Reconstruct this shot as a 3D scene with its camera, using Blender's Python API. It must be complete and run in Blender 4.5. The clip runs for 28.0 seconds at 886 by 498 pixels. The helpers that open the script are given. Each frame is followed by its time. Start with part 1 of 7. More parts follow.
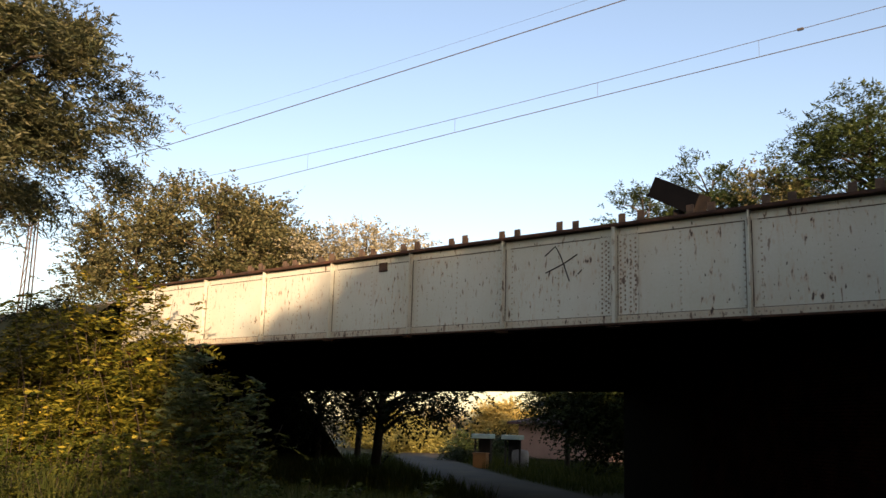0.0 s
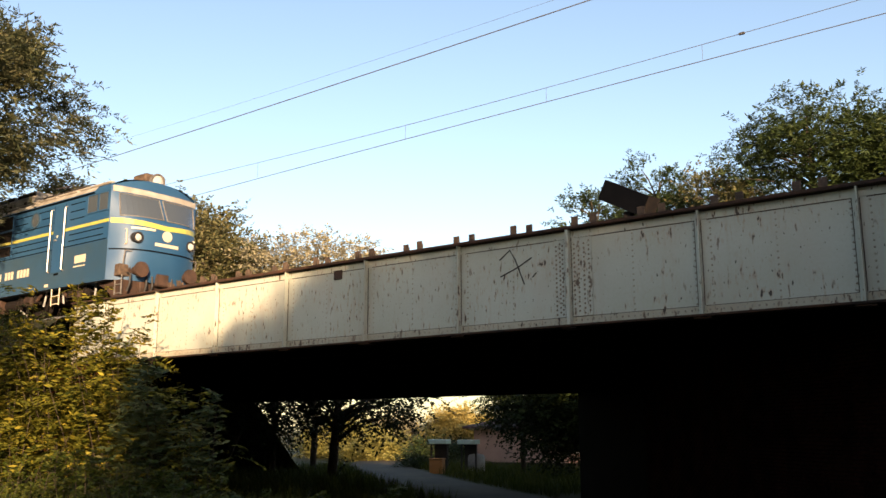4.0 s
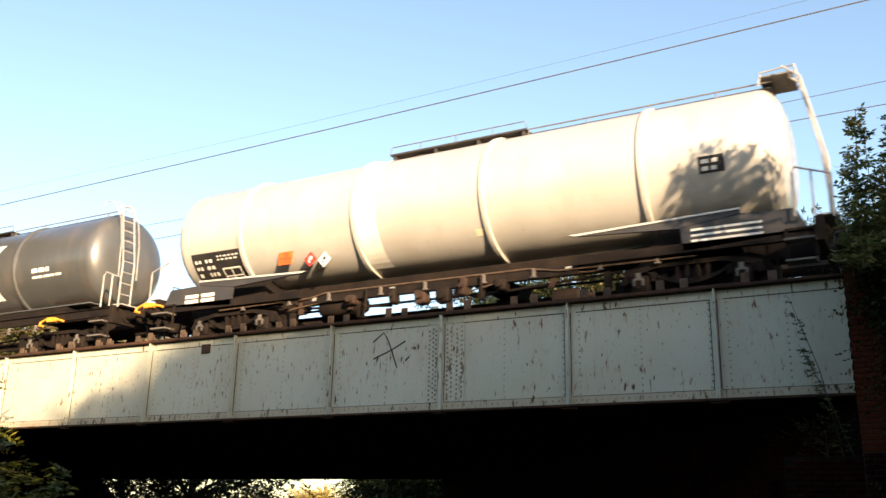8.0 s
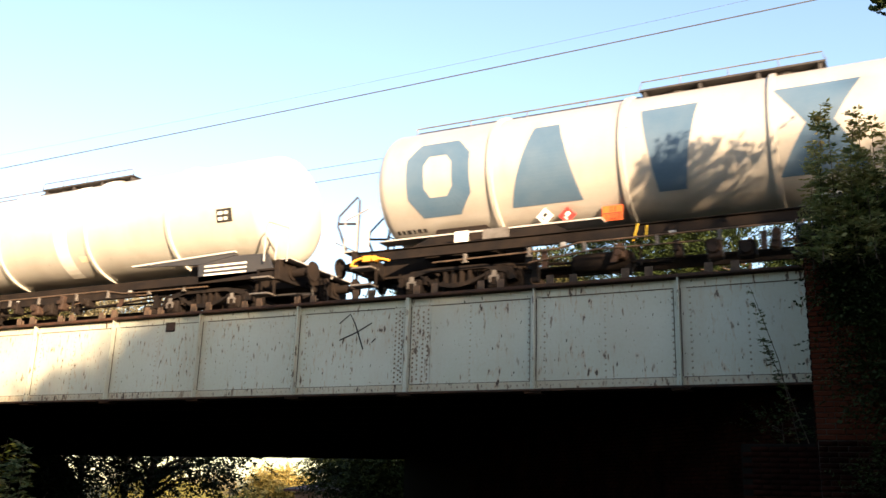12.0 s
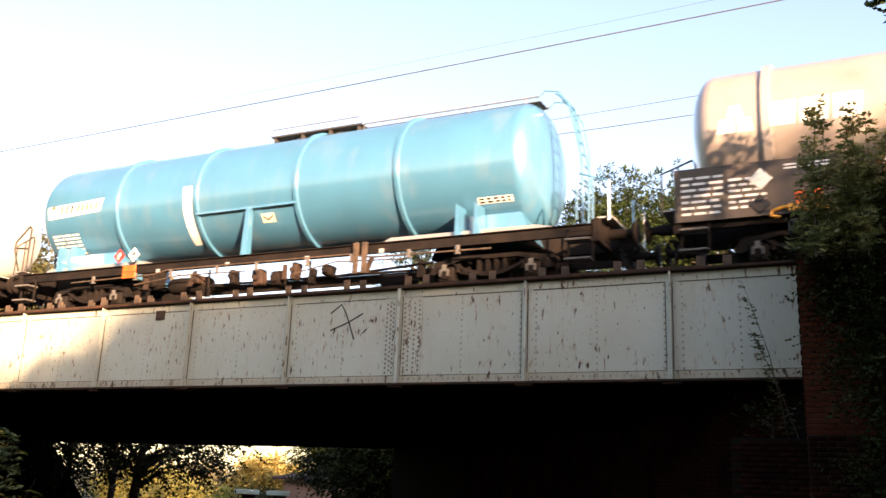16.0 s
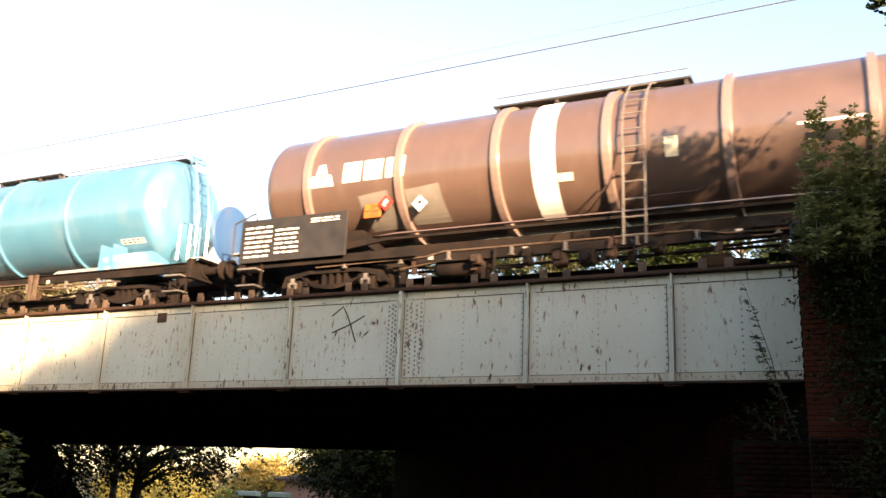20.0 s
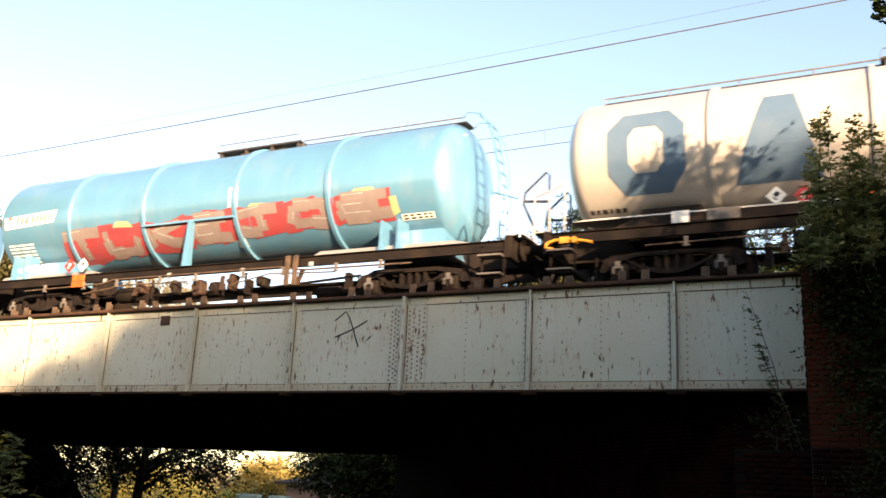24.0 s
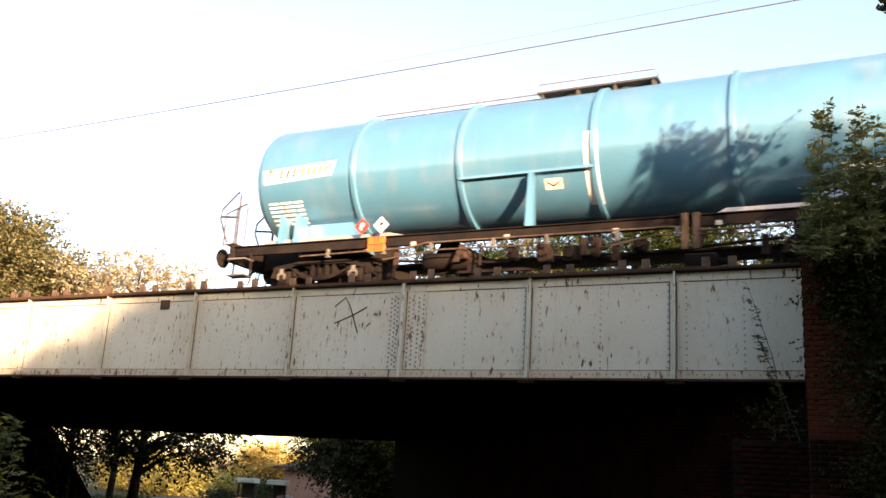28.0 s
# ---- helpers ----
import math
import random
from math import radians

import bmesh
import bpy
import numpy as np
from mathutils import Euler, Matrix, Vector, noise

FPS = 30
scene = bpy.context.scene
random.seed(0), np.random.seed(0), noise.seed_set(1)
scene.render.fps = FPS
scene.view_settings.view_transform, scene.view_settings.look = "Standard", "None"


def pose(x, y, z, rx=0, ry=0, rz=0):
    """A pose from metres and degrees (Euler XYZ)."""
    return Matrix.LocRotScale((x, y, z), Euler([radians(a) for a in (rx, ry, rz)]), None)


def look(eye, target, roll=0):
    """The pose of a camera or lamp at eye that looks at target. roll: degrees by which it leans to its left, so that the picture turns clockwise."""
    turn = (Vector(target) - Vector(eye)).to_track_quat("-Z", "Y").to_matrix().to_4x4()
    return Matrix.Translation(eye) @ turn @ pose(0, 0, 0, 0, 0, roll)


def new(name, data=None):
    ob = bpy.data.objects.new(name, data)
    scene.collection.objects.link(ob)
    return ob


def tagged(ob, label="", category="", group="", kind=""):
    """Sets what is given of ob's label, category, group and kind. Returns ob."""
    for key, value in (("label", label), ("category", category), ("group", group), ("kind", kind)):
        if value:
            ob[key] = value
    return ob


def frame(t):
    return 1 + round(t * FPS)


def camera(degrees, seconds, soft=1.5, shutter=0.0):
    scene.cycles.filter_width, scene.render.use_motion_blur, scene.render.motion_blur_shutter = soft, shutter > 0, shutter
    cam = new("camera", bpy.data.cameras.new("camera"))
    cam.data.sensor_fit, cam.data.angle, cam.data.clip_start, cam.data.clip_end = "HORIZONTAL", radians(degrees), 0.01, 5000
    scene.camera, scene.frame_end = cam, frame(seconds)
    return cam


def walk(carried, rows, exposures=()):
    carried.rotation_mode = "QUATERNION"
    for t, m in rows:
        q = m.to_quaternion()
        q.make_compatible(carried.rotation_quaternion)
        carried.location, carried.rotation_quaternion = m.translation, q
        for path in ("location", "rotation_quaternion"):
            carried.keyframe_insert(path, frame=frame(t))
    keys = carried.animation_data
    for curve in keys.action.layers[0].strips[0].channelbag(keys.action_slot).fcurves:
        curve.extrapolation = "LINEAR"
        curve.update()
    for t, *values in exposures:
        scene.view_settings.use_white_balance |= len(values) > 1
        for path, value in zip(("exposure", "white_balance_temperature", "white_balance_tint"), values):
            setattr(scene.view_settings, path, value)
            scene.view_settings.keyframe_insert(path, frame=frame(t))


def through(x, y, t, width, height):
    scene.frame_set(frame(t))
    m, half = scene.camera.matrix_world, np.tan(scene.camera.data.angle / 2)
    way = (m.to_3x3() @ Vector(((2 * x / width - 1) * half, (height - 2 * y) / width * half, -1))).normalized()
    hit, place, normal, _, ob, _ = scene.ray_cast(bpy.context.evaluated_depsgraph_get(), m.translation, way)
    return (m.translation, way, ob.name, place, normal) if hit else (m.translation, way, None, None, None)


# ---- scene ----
cam = camera(52.0, 28.0, soft=1.5, shutter=0.12)
PATH = [  # seconds, x, y, z, pitch, roll, yaw
    (0, 8.183, -14.336, 1.599, 10.83, -1.78, 40.39),
    (1, 8.180, -14.348, 1.596, 10.95, -1.67, 39.95),
    (2, 8.174, -14.369, 1.591, 11.46, -1.59, 39.84),
    (2.5, 8.168, -14.384, 1.587, 11.57, -1.51, 39.94),
    (4.5, 8.138, -14.470, 1.570, 11.74, 1.19, 35.04),
    (5, 8.125, -14.485, 1.569, 13.55, 0.79, 30.66),
    (5.5, 8.137, -14.512, 1.567, 14.76, -0.80, 28.32),
    (6, 8.152, -14.535, 1.566, 14.90, -1.45, 28.87),
    (6.5, 8.152, -14.554, 1.567, 15.28, -1.10, 29.60),
    (7, 8.147, -14.568, 1.570, 16.19, -1.40, 29.76),
    (7.5, 8.138, -14.580, 1.574, 16.75, -1.41, 29.58),
    (8, 8.127, -14.589, 1.579, 16.44, -1.21, 28.93),
    (8.5, 8.137, -14.610, 1.582, 16.16, -0.85, 28.52),
    (9, 8.141, -14.628, 1.587, 15.94, -1.00, 28.12),
    (9.5, 8.144, -14.641, 1.591, 15.99, -1.80, 27.69),
    (10, 8.148, -14.652, 1.595, 15.83, -1.70, 27.34),
    (10.5, 8.147, -14.658, 1.600, 15.35, -1.70, 27.22),
    (11, 8.139, -14.660, 1.606, 15.22, -1.83, 27.21),
    (11.5, 8.132, -14.660, 1.613, 15.35, -1.83, 26.88),
    (13.5, 8.108, -14.650, 1.640, 14.74, -1.85, 26.08),
    (14, 8.102, -14.648, 1.646, 14.86, -1.95, 26.07),
    (14.5, 8.100, -14.648, 1.651, 14.98, -2.07, 26.04),
    (15, 8.094, -14.645, 1.656, 14.78, -2.13, 26.04),
    (15.5, 8.089, -14.644, 1.660, 14.66, -2.34, 25.91),
    (16, 8.087, -14.645, 1.663, 14.61, -2.21, 25.84),
    (16.5, 8.085, -14.645, 1.665, 14.67, -2.24, 25.71),
    (17, 8.087, -14.647, 1.667, 14.82, -2.58, 25.70),
    (17.5, 8.086, -14.647, 1.670, 14.89, -2.88, 25.55),
    (18, 8.088, -14.648, 1.673, 14.69, -3.03, 25.62),
    (18.5, 8.095, -14.651, 1.675, 14.70, -2.93, 24.79),
    (19, 8.094, -14.653, 1.679, 14.43, -2.50, 25.65),
    (19.5, 8.090, -14.655, 1.683, 14.43, -2.24, 25.89),
    (20, 8.085, -14.658, 1.686, 14.67, -2.18, 25.92),
    (20.5, 8.085, -14.664, 1.689, 14.82, -2.10, 25.76),
    (21, 8.084, -14.669, 1.691, 14.73, -2.35, 25.71),
    (21.5, 8.085, -14.673, 1.693, 14.70, -2.28, 25.69),
    (23.5, 8.096, -14.684, 1.700, 14.97, -2.54, 25.84),
    (24, 8.091, -14.684, 1.704, 14.94, -2.72, 25.98),
    (24.5, 8.088, -14.683, 1.705, 14.78, -2.73, 26.11),
    (25, 8.086, -14.683, 1.706, 14.31, -2.61, 26.11),
    (25.5, 8.085, -14.683, 1.708, 14.39, -2.54, 25.92),
    (26, 8.081, -14.681, 1.709, 14.21, -2.66, 25.91),
    (26.5, 8.083, -14.682, 1.710, 14.17, -2.73, 25.94),
    (27, 8.086, -14.682, 1.711, 14.55, -3.12, 25.91),
    (27.5, 8.084, -14.681, 1.712, 14.29, -3.07, 25.92),
    (28, 8.079, -14.679, 1.713, 14.12, -3.33, 25.82),
]
EXPOSURES = [(0, 1.46, 6950, 21), (2.5, 1.51, 6950, 21), (5, 1.88, 6700, 13), (5.5, 2.2, 7000, 18), (6.2, 2.4, 7100, 20), (7, 2.26, 6900, 17), (8, 1.89, 6550, 12), (11, 2.06, 6500, 13), (14, 2.29, 6750, 18), (16, 2.40, 7050, 25), (17, 2.18, 6900, 19), (18, 2.29, 6550, 13), (19, 2.73, 6950, 19), (20.0, 2.63, 7100, 21), (21, 2.48, 7100, 22), (24, 2.24, 7000, 19), (25, 2.38, 7150, 25), (26, 2.33, 7000, 19), (27, 2.52, 6950, 20), (28, 2.53, 7200, 25)]
walk(cam, [(t, pose(x, y, z, 90 + p, r, w)) for t, x, y, z, p, r, w in PATH], EXPOSURES)

# world and sun: a low evening sun from the meadow side
SUN_AZ, SUN_EL = radians(-42), radians(12)   # azimuth of the sun from +x, elevation
world = bpy.data.worlds.new("world")
scene.world = world
world.use_nodes = True
wn = world.node_tree.nodes
sky = wn.new("ShaderNodeTexSky")
sky.sky_type, sky.sun_disc = "NISHITA", False
sky.sun_elevation = SUN_EL
sky.sun_rotation = radians(90) - SUN_AZ
sky.air_density, sky.dust_density, sky.ozone_density = 1.0, 1.0, 1.0
wn["Background"].inputs[1].default_value = 0.10
world.node_tree.links.new(sky.outputs[0], wn["Background"].inputs[0])
sun_data = bpy.data.lights.new("sun", "SUN")
sun_data.energy, sun_data.angle, sun_data.color = 5.0, radians(0.8), (1.0, 0.73, 0.45)
sun = new("sun", sun_data)
SUN = Vector((math.cos(SUN_EL) * math.cos(SUN_AZ), math.cos(SUN_EL) * math.sin(SUN_AZ), math.sin(SUN_EL)))
sun.matrix_world = look(SUN * 60, (0, 0, 0))


# ---------------------------------------------------------------- materials
def mat(name, col, col2=None, rough=0.6, metal=0.0, scale=3.0, fine=40.0, bump=0.1, spread=0.5, stretch=(1, 1, 1), spec=0.5):
    """Paint, metal, wood or stone: two tones mixed by coarse and fine noise, with fine relief."""
    m = bpy.data.materials.new(name)
    m.use_nodes = True
    n, l = m.node_tree.nodes, m.node_tree.links
    b = n["Principled BSDF"]
    tc, mp = n.new("ShaderNodeTexCoord"), n.new("ShaderNodeMapping")
    mp.inputs["Scale"].default_value = stretch
    l.new(tc.outputs["Object"], mp.inputs[0])
    big, small = n.new("ShaderNodeTexNoise"), n.new("ShaderNodeTexNoise")
    big.inputs["Scale"].default_value, small.inputs["Scale"].default_value = scale, fine
    big.inputs["Detail"].default_value, small.inputs["Detail"].default_value = 6, 3
    l.new(mp.outputs[0], big.inputs[0])
    l.new(mp.outputs[0], small.inputs[0])
    add = n.new("ShaderNodeMath")
    add.operation = "MULTIPLY_ADD"
    add.inputs[1].default_value = 0.35
    l.new(small.outputs[0], add.inputs[0])
    l.new(big.outputs[0], add.inputs[2])
    ramp = n.new("ShaderNodeValToRGB")
    ramp.color_ramp.elements[0].position = 0.66 - spread / 2
    ramp.color_ramp.elements[1].position = 0.70 + spread / 2
    c2 = col2 or tuple(c * 0.75 for c in col)
    ramp.color_ramp.elements[0].color, ramp.color_ramp.elements[1].color = (*col, 1), (*c2, 1)
    l.new(add.outputs[0], ramp.inputs[0])
    l.new(ramp.outputs[0], b.inputs["Base Color"])
    rr = n.new("ShaderNodeMapRange")
    rr.inputs["To Min"].default_value, rr.inputs["To Max"].default_value = max(0.05, rough - 0.12), min(1, rough + 0.15)
    l.new(big.outputs[0], rr.inputs[0])
    l.new(rr.outputs[0], b.inputs["Roughness"])
    b.inputs["Metallic"].default_value = metal
    b.inputs["Specular IOR Level"].default_value = spec
    if bump:
        bp = n.new("ShaderNodeBump")
        bp.inputs["Strength"].default_value, bp.inputs["Distance"].default_value = bump, 0.02
        l.new(small.outputs[0], bp.inputs["Height"])
        l.new(bp.outputs[0], b.inputs["Normal"])
    return m


def rusty_paint(name, paint, rust, dark, streak=1.0, amount=0.5, rough=0.5, pit=1.0, runs=0.0):
    """Old paint on riveted steel: broad stains, and small rust pits that have run downwards."""
    m = mat(name, paint, tuple(c * 0.8 for c in paint), rough=rough, scale=0.9, fine=25, bump=0.15)
    n, l = m.node_tree.nodes, m.node_tree.links
    b = n["Principled BSDF"]
    base = b.inputs["Base Color"].links[0].from_socket
    tc = n.new("ShaderNodeTexCoord")

    def layer(base, stretch, scale, lo, hi, col, patchy=False):
        mp, nz, rp, mx = n.new("ShaderNodeMapping"), n.new("ShaderNodeTexNoise"), n.new("ShaderNodeValToRGB"), n.new("ShaderNodeMixRGB")
        mp.inputs["Scale"].default_value = stretch
        nz.inputs["Scale"].default_value, nz.inputs["Detail"].default_value = scale, 4
        rp.color_ramp.elements[0].position, rp.color_ramp.elements[1].position = lo, hi
        l.new(tc.outputs["Object"], mp.inputs[0])
        l.new(mp.outputs[0], nz.inputs[0])
        l.new(nz.outputs[0], rp.inputs[0])
        fac = rp.outputs[0]
        if patchy:
            # the pits gather in loose swarms
            n2, r2, mu = n.new("ShaderNodeTexNoise"), n.new("ShaderNodeMapRange"), n.new("ShaderNodeMath")
            n2.inputs["Scale"].default_value, n2.inputs["Detail"].default_value = 0.85, 2
            l.new(tc.outputs["Object"], n2.inputs[0])
            r2.inputs["From Min"].default_value, r2.inputs["From Max"].default_value = 0.34, 0.52
            l.new(n2.outputs[0], r2.inputs["Value"])
            mu.operation = "MULTIPLY"
            l.new(fac, mu.inputs[0])
            l.new(r2.outputs[0], mu.inputs[1])
            fac = mu.outputs[0]
        l.new(fac, mx.inputs[0])
        l.new(base, mx.inputs[1])
        mx.inputs[2].default_value = (*col, 1)
        return mx.outputs[0]
    base = layer(base, (1.0, 1.0, 0.3), 2.2, 0.52, 0.80, tuple(0.55 * a + 0.45 * c for a, c in zip(paint, rust)))
    if runs:
        base = layer(base, (3.2, 3.2, 0.35), 1.0, 0.56, 0.80, tuple(0.72 * a + 0.28 * c for a, c in zip(paint, rust)))
    base = layer(base, (9.0 * pit, 9.0 * pit, 2.6 * pit / streak), 1.0, 0.70 - 0.06 * (amount + runs), 0.75 - 0.06 * (amount + runs), rust, runs > 0)
    base = layer(base, (14.0 * pit, 14.0 * pit, 4.4 * pit / streak), 1.0, 0.70 - 0.06 * amount, 0.74 - 0.06 * amount, dark, runs > 0)
    l.new(base, b.inputs["Base Color"])
    return m


def girder_paint(name, paint, rust, dark, amount):
    """Chalky old paint on steel plate: broad grime, faint long runs, and dark pits with a rusty halo drawn downwards."""
    m = mat(name, paint, tuple(c * f for c, f in zip(paint, (0.84, 0.82, 0.76))), rough=0.6, scale=0.7, fine=18, bump=0.12)
    n, l = m.node_tree.nodes, m.node_tree.links
    b = n["Principled BSDF"]
    base = b.inputs["Base Color"].links[0].from_socket
    tc = n.new("ShaderNodeTexCoord")

    def tone(stretch, detail, *steps):
        mp, nz = n.new("ShaderNodeMapping"), n.new("ShaderNodeTexNoise")
        mp.inputs["Scale"].default_value = stretch
        nz.inputs["Scale"].default_value, nz.inputs["Detail"].default_value = 1.0, detail
        l.new(tc.outputs["Object"], mp.inputs[0])
        l.new(mp.outputs[0], nz.inputs[0])
        out = []
        for lo, hi, top in steps:
            r = n.new("ShaderNodeMapRange")
            r.inputs["From Min"].default_value, r.inputs["From Max"].default_value, r.inputs["To Max"].default_value = lo, hi, top
            l.new(nz.outputs[0], r.inputs["Value"])
            out.append(r.outputs[0])
        return out

    def times(a, c):
        x = n.new("ShaderNodeMath")
        x.operation = "MULTIPLY"
        l.new(a, x.inputs[0])
        l.new(c, x.inputs[1])
        return x.outputs[0]

    def lay(base, fac, col):
        mx = n.new("ShaderNodeMixRGB")
        l.new(fac, mx.inputs[0])
        l.new(base, mx.inputs[1])
        mx.inputs[2].default_value = (*col, 1)
        return mx.outputs[0]

    swarm, = tone((0.75, 0.75, 1.05), 2, (0.40, 0.58, 1.0))
    grime, = tone((1.1, 1.1, 0.5), 5, (0.50, 0.75, 0.45))
    runs, = tone((7.0, 7.0, 0.55), 3, (0.54, 0.74, 0.5))
    halo, pit = tone((13.5, 13.5, 4.4), 2, (0.57 - 0.02 * amount, 0.72, 0.7), (0.67 - 0.02 * amount, 0.69 - 0.02 * amount, 0.95))
    fleck, = tone((24.0, 24.0, 9.0), 2, (0.69 - 0.015 * amount, 0.73 - 0.015 * amount, 0.9))
    base = lay(base, grime, tuple(0.62 * a + 0.38 * c for a, c in zip(paint, rust)))
    base = lay(base, times(runs, swarm), tuple(0.45 * a + 0.55 * c for a, c in zip(paint, rust)))
    base = lay(base, times(halo, swarm), rust)
    base = lay(base, fleck, dark)
    base = lay(base, times(pit, swarm), dark)
    l.new(base, b.inputs["Base Color"])
    return m


def foliage(name, cols, rough=0.55, through=0.35, spec=0.3):
    """Leaves: each leaf takes its own tone; some light passes through."""
    m = bpy.data.materials.new(name)
    m.use_nodes = True
    n, l = m.node_tree.nodes, m.node_tree.links
    b, out = n["Principled BSDF"], n["Material Output"]
    g, ramp = n.new("ShaderNodeNewGeometry"), n.new("ShaderNodeValToRGB")
    while len(ramp.color_ramp.elements) < len(cols):
        ramp.color_ramp.elements.new(0.5)
    for i, (e, c) in enumerate(zip(ramp.color_ramp.elements, cols)):
        e.position, e.color = i / (len(cols) - 1), (*c, 1)
    tc, nz, ad = n.new("ShaderNodeTexCoord"), n.new("ShaderNodeTexNoise"), n.new("ShaderNodeMath")
    nz.inputs["Scale"].default_value = 0.7
    l.new(tc.outputs["Object"], nz.inputs[0])
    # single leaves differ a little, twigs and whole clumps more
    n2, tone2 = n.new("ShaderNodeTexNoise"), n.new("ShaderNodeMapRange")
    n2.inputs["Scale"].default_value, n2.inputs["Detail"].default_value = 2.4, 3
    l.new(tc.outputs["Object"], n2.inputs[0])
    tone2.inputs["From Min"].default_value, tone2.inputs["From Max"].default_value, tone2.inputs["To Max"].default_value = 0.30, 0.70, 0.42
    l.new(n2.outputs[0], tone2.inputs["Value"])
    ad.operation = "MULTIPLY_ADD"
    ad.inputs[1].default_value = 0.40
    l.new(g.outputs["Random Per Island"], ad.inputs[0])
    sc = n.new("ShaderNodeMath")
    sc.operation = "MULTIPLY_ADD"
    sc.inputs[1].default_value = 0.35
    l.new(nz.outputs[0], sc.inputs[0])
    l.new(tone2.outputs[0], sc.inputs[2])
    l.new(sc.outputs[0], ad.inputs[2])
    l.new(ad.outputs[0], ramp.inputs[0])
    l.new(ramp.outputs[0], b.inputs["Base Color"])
    b.inputs["Roughness"].default_value = rough
    b.inputs["Specular IOR Level"].default_value = spec
    tr, mx = n.new("ShaderNodeBsdfTranslucent"), n.new("ShaderNodeMixShader")
    l.new(ramp.outputs[0], tr.inputs[0])
    mx.inputs[0].default_value = through
    l.new(b.outputs[0], mx.inputs[1])
    l.new(tr.outputs[0], mx.inputs[2])
    l.new(mx.outputs[0], out.inputs[0])
    return m


def glass(name, tint=(0.05, 0.06, 0.07)):
    m = bpy.data.materials.new(name)
    m.use_nodes = True
    b = m.node_tree.nodes["Principled BSDF"]
    b.inputs["Base Color"].default_value = (*tint, 1)
    b.inputs["Roughness"].default_value, b.inputs["Specular IOR Level"].default_value = 0.08, 0.8
    return m


M_GIRDER = girder_paint("girder_paint", (0.435, 0.455, 0.395), (0.30, 0.145, 0.06), (0.030, 0.019, 0.013), 1.0)
M_FLANGE = mat("flange_rust", (0.018, 0.014, 0.012), (0.075, 0.036, 0.022), rough=0.8, scale=4, fine=60, bump=0.3, spec=0.15)
M_DARKSTEEL = mat("dark_steel", (0.028, 0.028, 0.030), (0.055, 0.047, 0.042), rough=0.65, scale=3, fine=50, bump=0.2, spec=0.3)
M_WIRE = mat("oxidised_copper", (0.16, 0.15, 0.14), (0.10, 0.09, 0.085), rough=0.5, metal=0.6)
M_UNDER = mat("underframe_grime", (0.006, 0.006, 0.007), (0.022, 0.016, 0.0125), rough=0.75, scale=2.5, fine=30, bump=0.25, spec=0.08)
M_RUSTY = mat("rusty_brown", (0.068, 0.038, 0.026), (0.016, 0.012, 0.010), rough=0.75, scale=3, fine=35, bump=0.25, spec=0.22)
M_RIVET = mat("rivet_paint", (0.39, 0.39, 0.32), (0.15, 0.085, 0.05), rough=0.7, scale=2.5, fine=9)
M_RIVET_RUST = mat("rivet_rust", (0.26, 0.19, 0.13), (0.07, 0.045, 0.03), rough=0.7, scale=3, fine=20)
M_FOOT = girder_paint("foot_paint", (0.38, 0.36, 0.28), (0.27, 0.135, 0.06), (0.030, 0.019, 0.013), 2.2)
M_NOTICE = mat("cream_notice", (0.74, 0.66, 0.46), (0.62, 0.54, 0.38), rough=0.5)
M_STEEL = mat("bare_steel", (0.45, 0.44, 0.42), (0.28, 0.22, 0.18), rough=0.4, metal=0.7, scale=6, fine=60)
M_GREY = mat("grey_metal", (0.36, 0.36, 0.35), (0.22, 0.21, 0.20), rough=0.55, scale=4)
# near-black base: the shade under the bridge is put into the colour
M_SOFFIT = mat("soffit_shade", (0.004, 0.0037, 0.0034), (0.010, 0.0085, 0.007), rough=0.95, scale=1, fine=20, spec=0.02)
M_WOOD = mat("creosoted_wood", (0.05, 0.035, 0.025), (0.11, 0.075, 0.05), rough=0.85, scale=3, fine=40, stretch=(6, 1, 6), bump=0.4, spec=0.1)
M_LUG = mat("lug_rust", (0.032, 0.026, 0.021), (0.12, 0.08, 0.055), rough=0.8, scale=6, spec=0.15)
M_WHITE = mat("white_paint", (0.80, 0.79, 0.74), (0.66, 0.63, 0.56), rough=0.5, scale=3)
M_BLACK = mat("black_paint", (0.014, 0.014, 0.015), (0.032, 0.029, 0.027), rough=0.55, spec=0.25)
M_ORANGE = mat("orange_sign", (0.72, 0.115, 0.012), (0.62, 0.10, 0.012), rough=0.5)
M_WORN = mat("worn_steel_grey", (0.16, 0.15, 0.14), (0.07, 0.06, 0.052), rough=0.6, scale=6, spec=0.3)
M_RED = mat("red_sign", (0.62, 0.035, 0.025), (0.50, 0.03, 0.02), rough=0.45)
M_YELLOW = mat("yellow_paint", (0.78, 0.55, 0.03), (0.6, 0.40, 0.04), rough=0.5)
M_BRICK = mat("brick_red", (0.105, 0.026, 0.012), (0.010, 0.005, 0.004), rough=0.92, scale=2.6, fine=70, bump=0.4, spec=0.03)
M_MORTAR = mat("mortar", (0.075, 0.064, 0.056), (0.008, 0.007, 0.006), rough=0.95, scale=3, fine=60, bump=0.4, spec=0.03)
M_BARK = mat("bark", (0.04, 0.03, 0.023), (0.085, 0.066, 0.048), rough=0.95, scale=8, fine=30, stretch=(3, 3, 0.6), bump=0.8, spec=0.15)
M_GLASS = glass("cab_glass")
M_LAMP = glass("lamp_glass", (0.40, 0.39, 0.36))
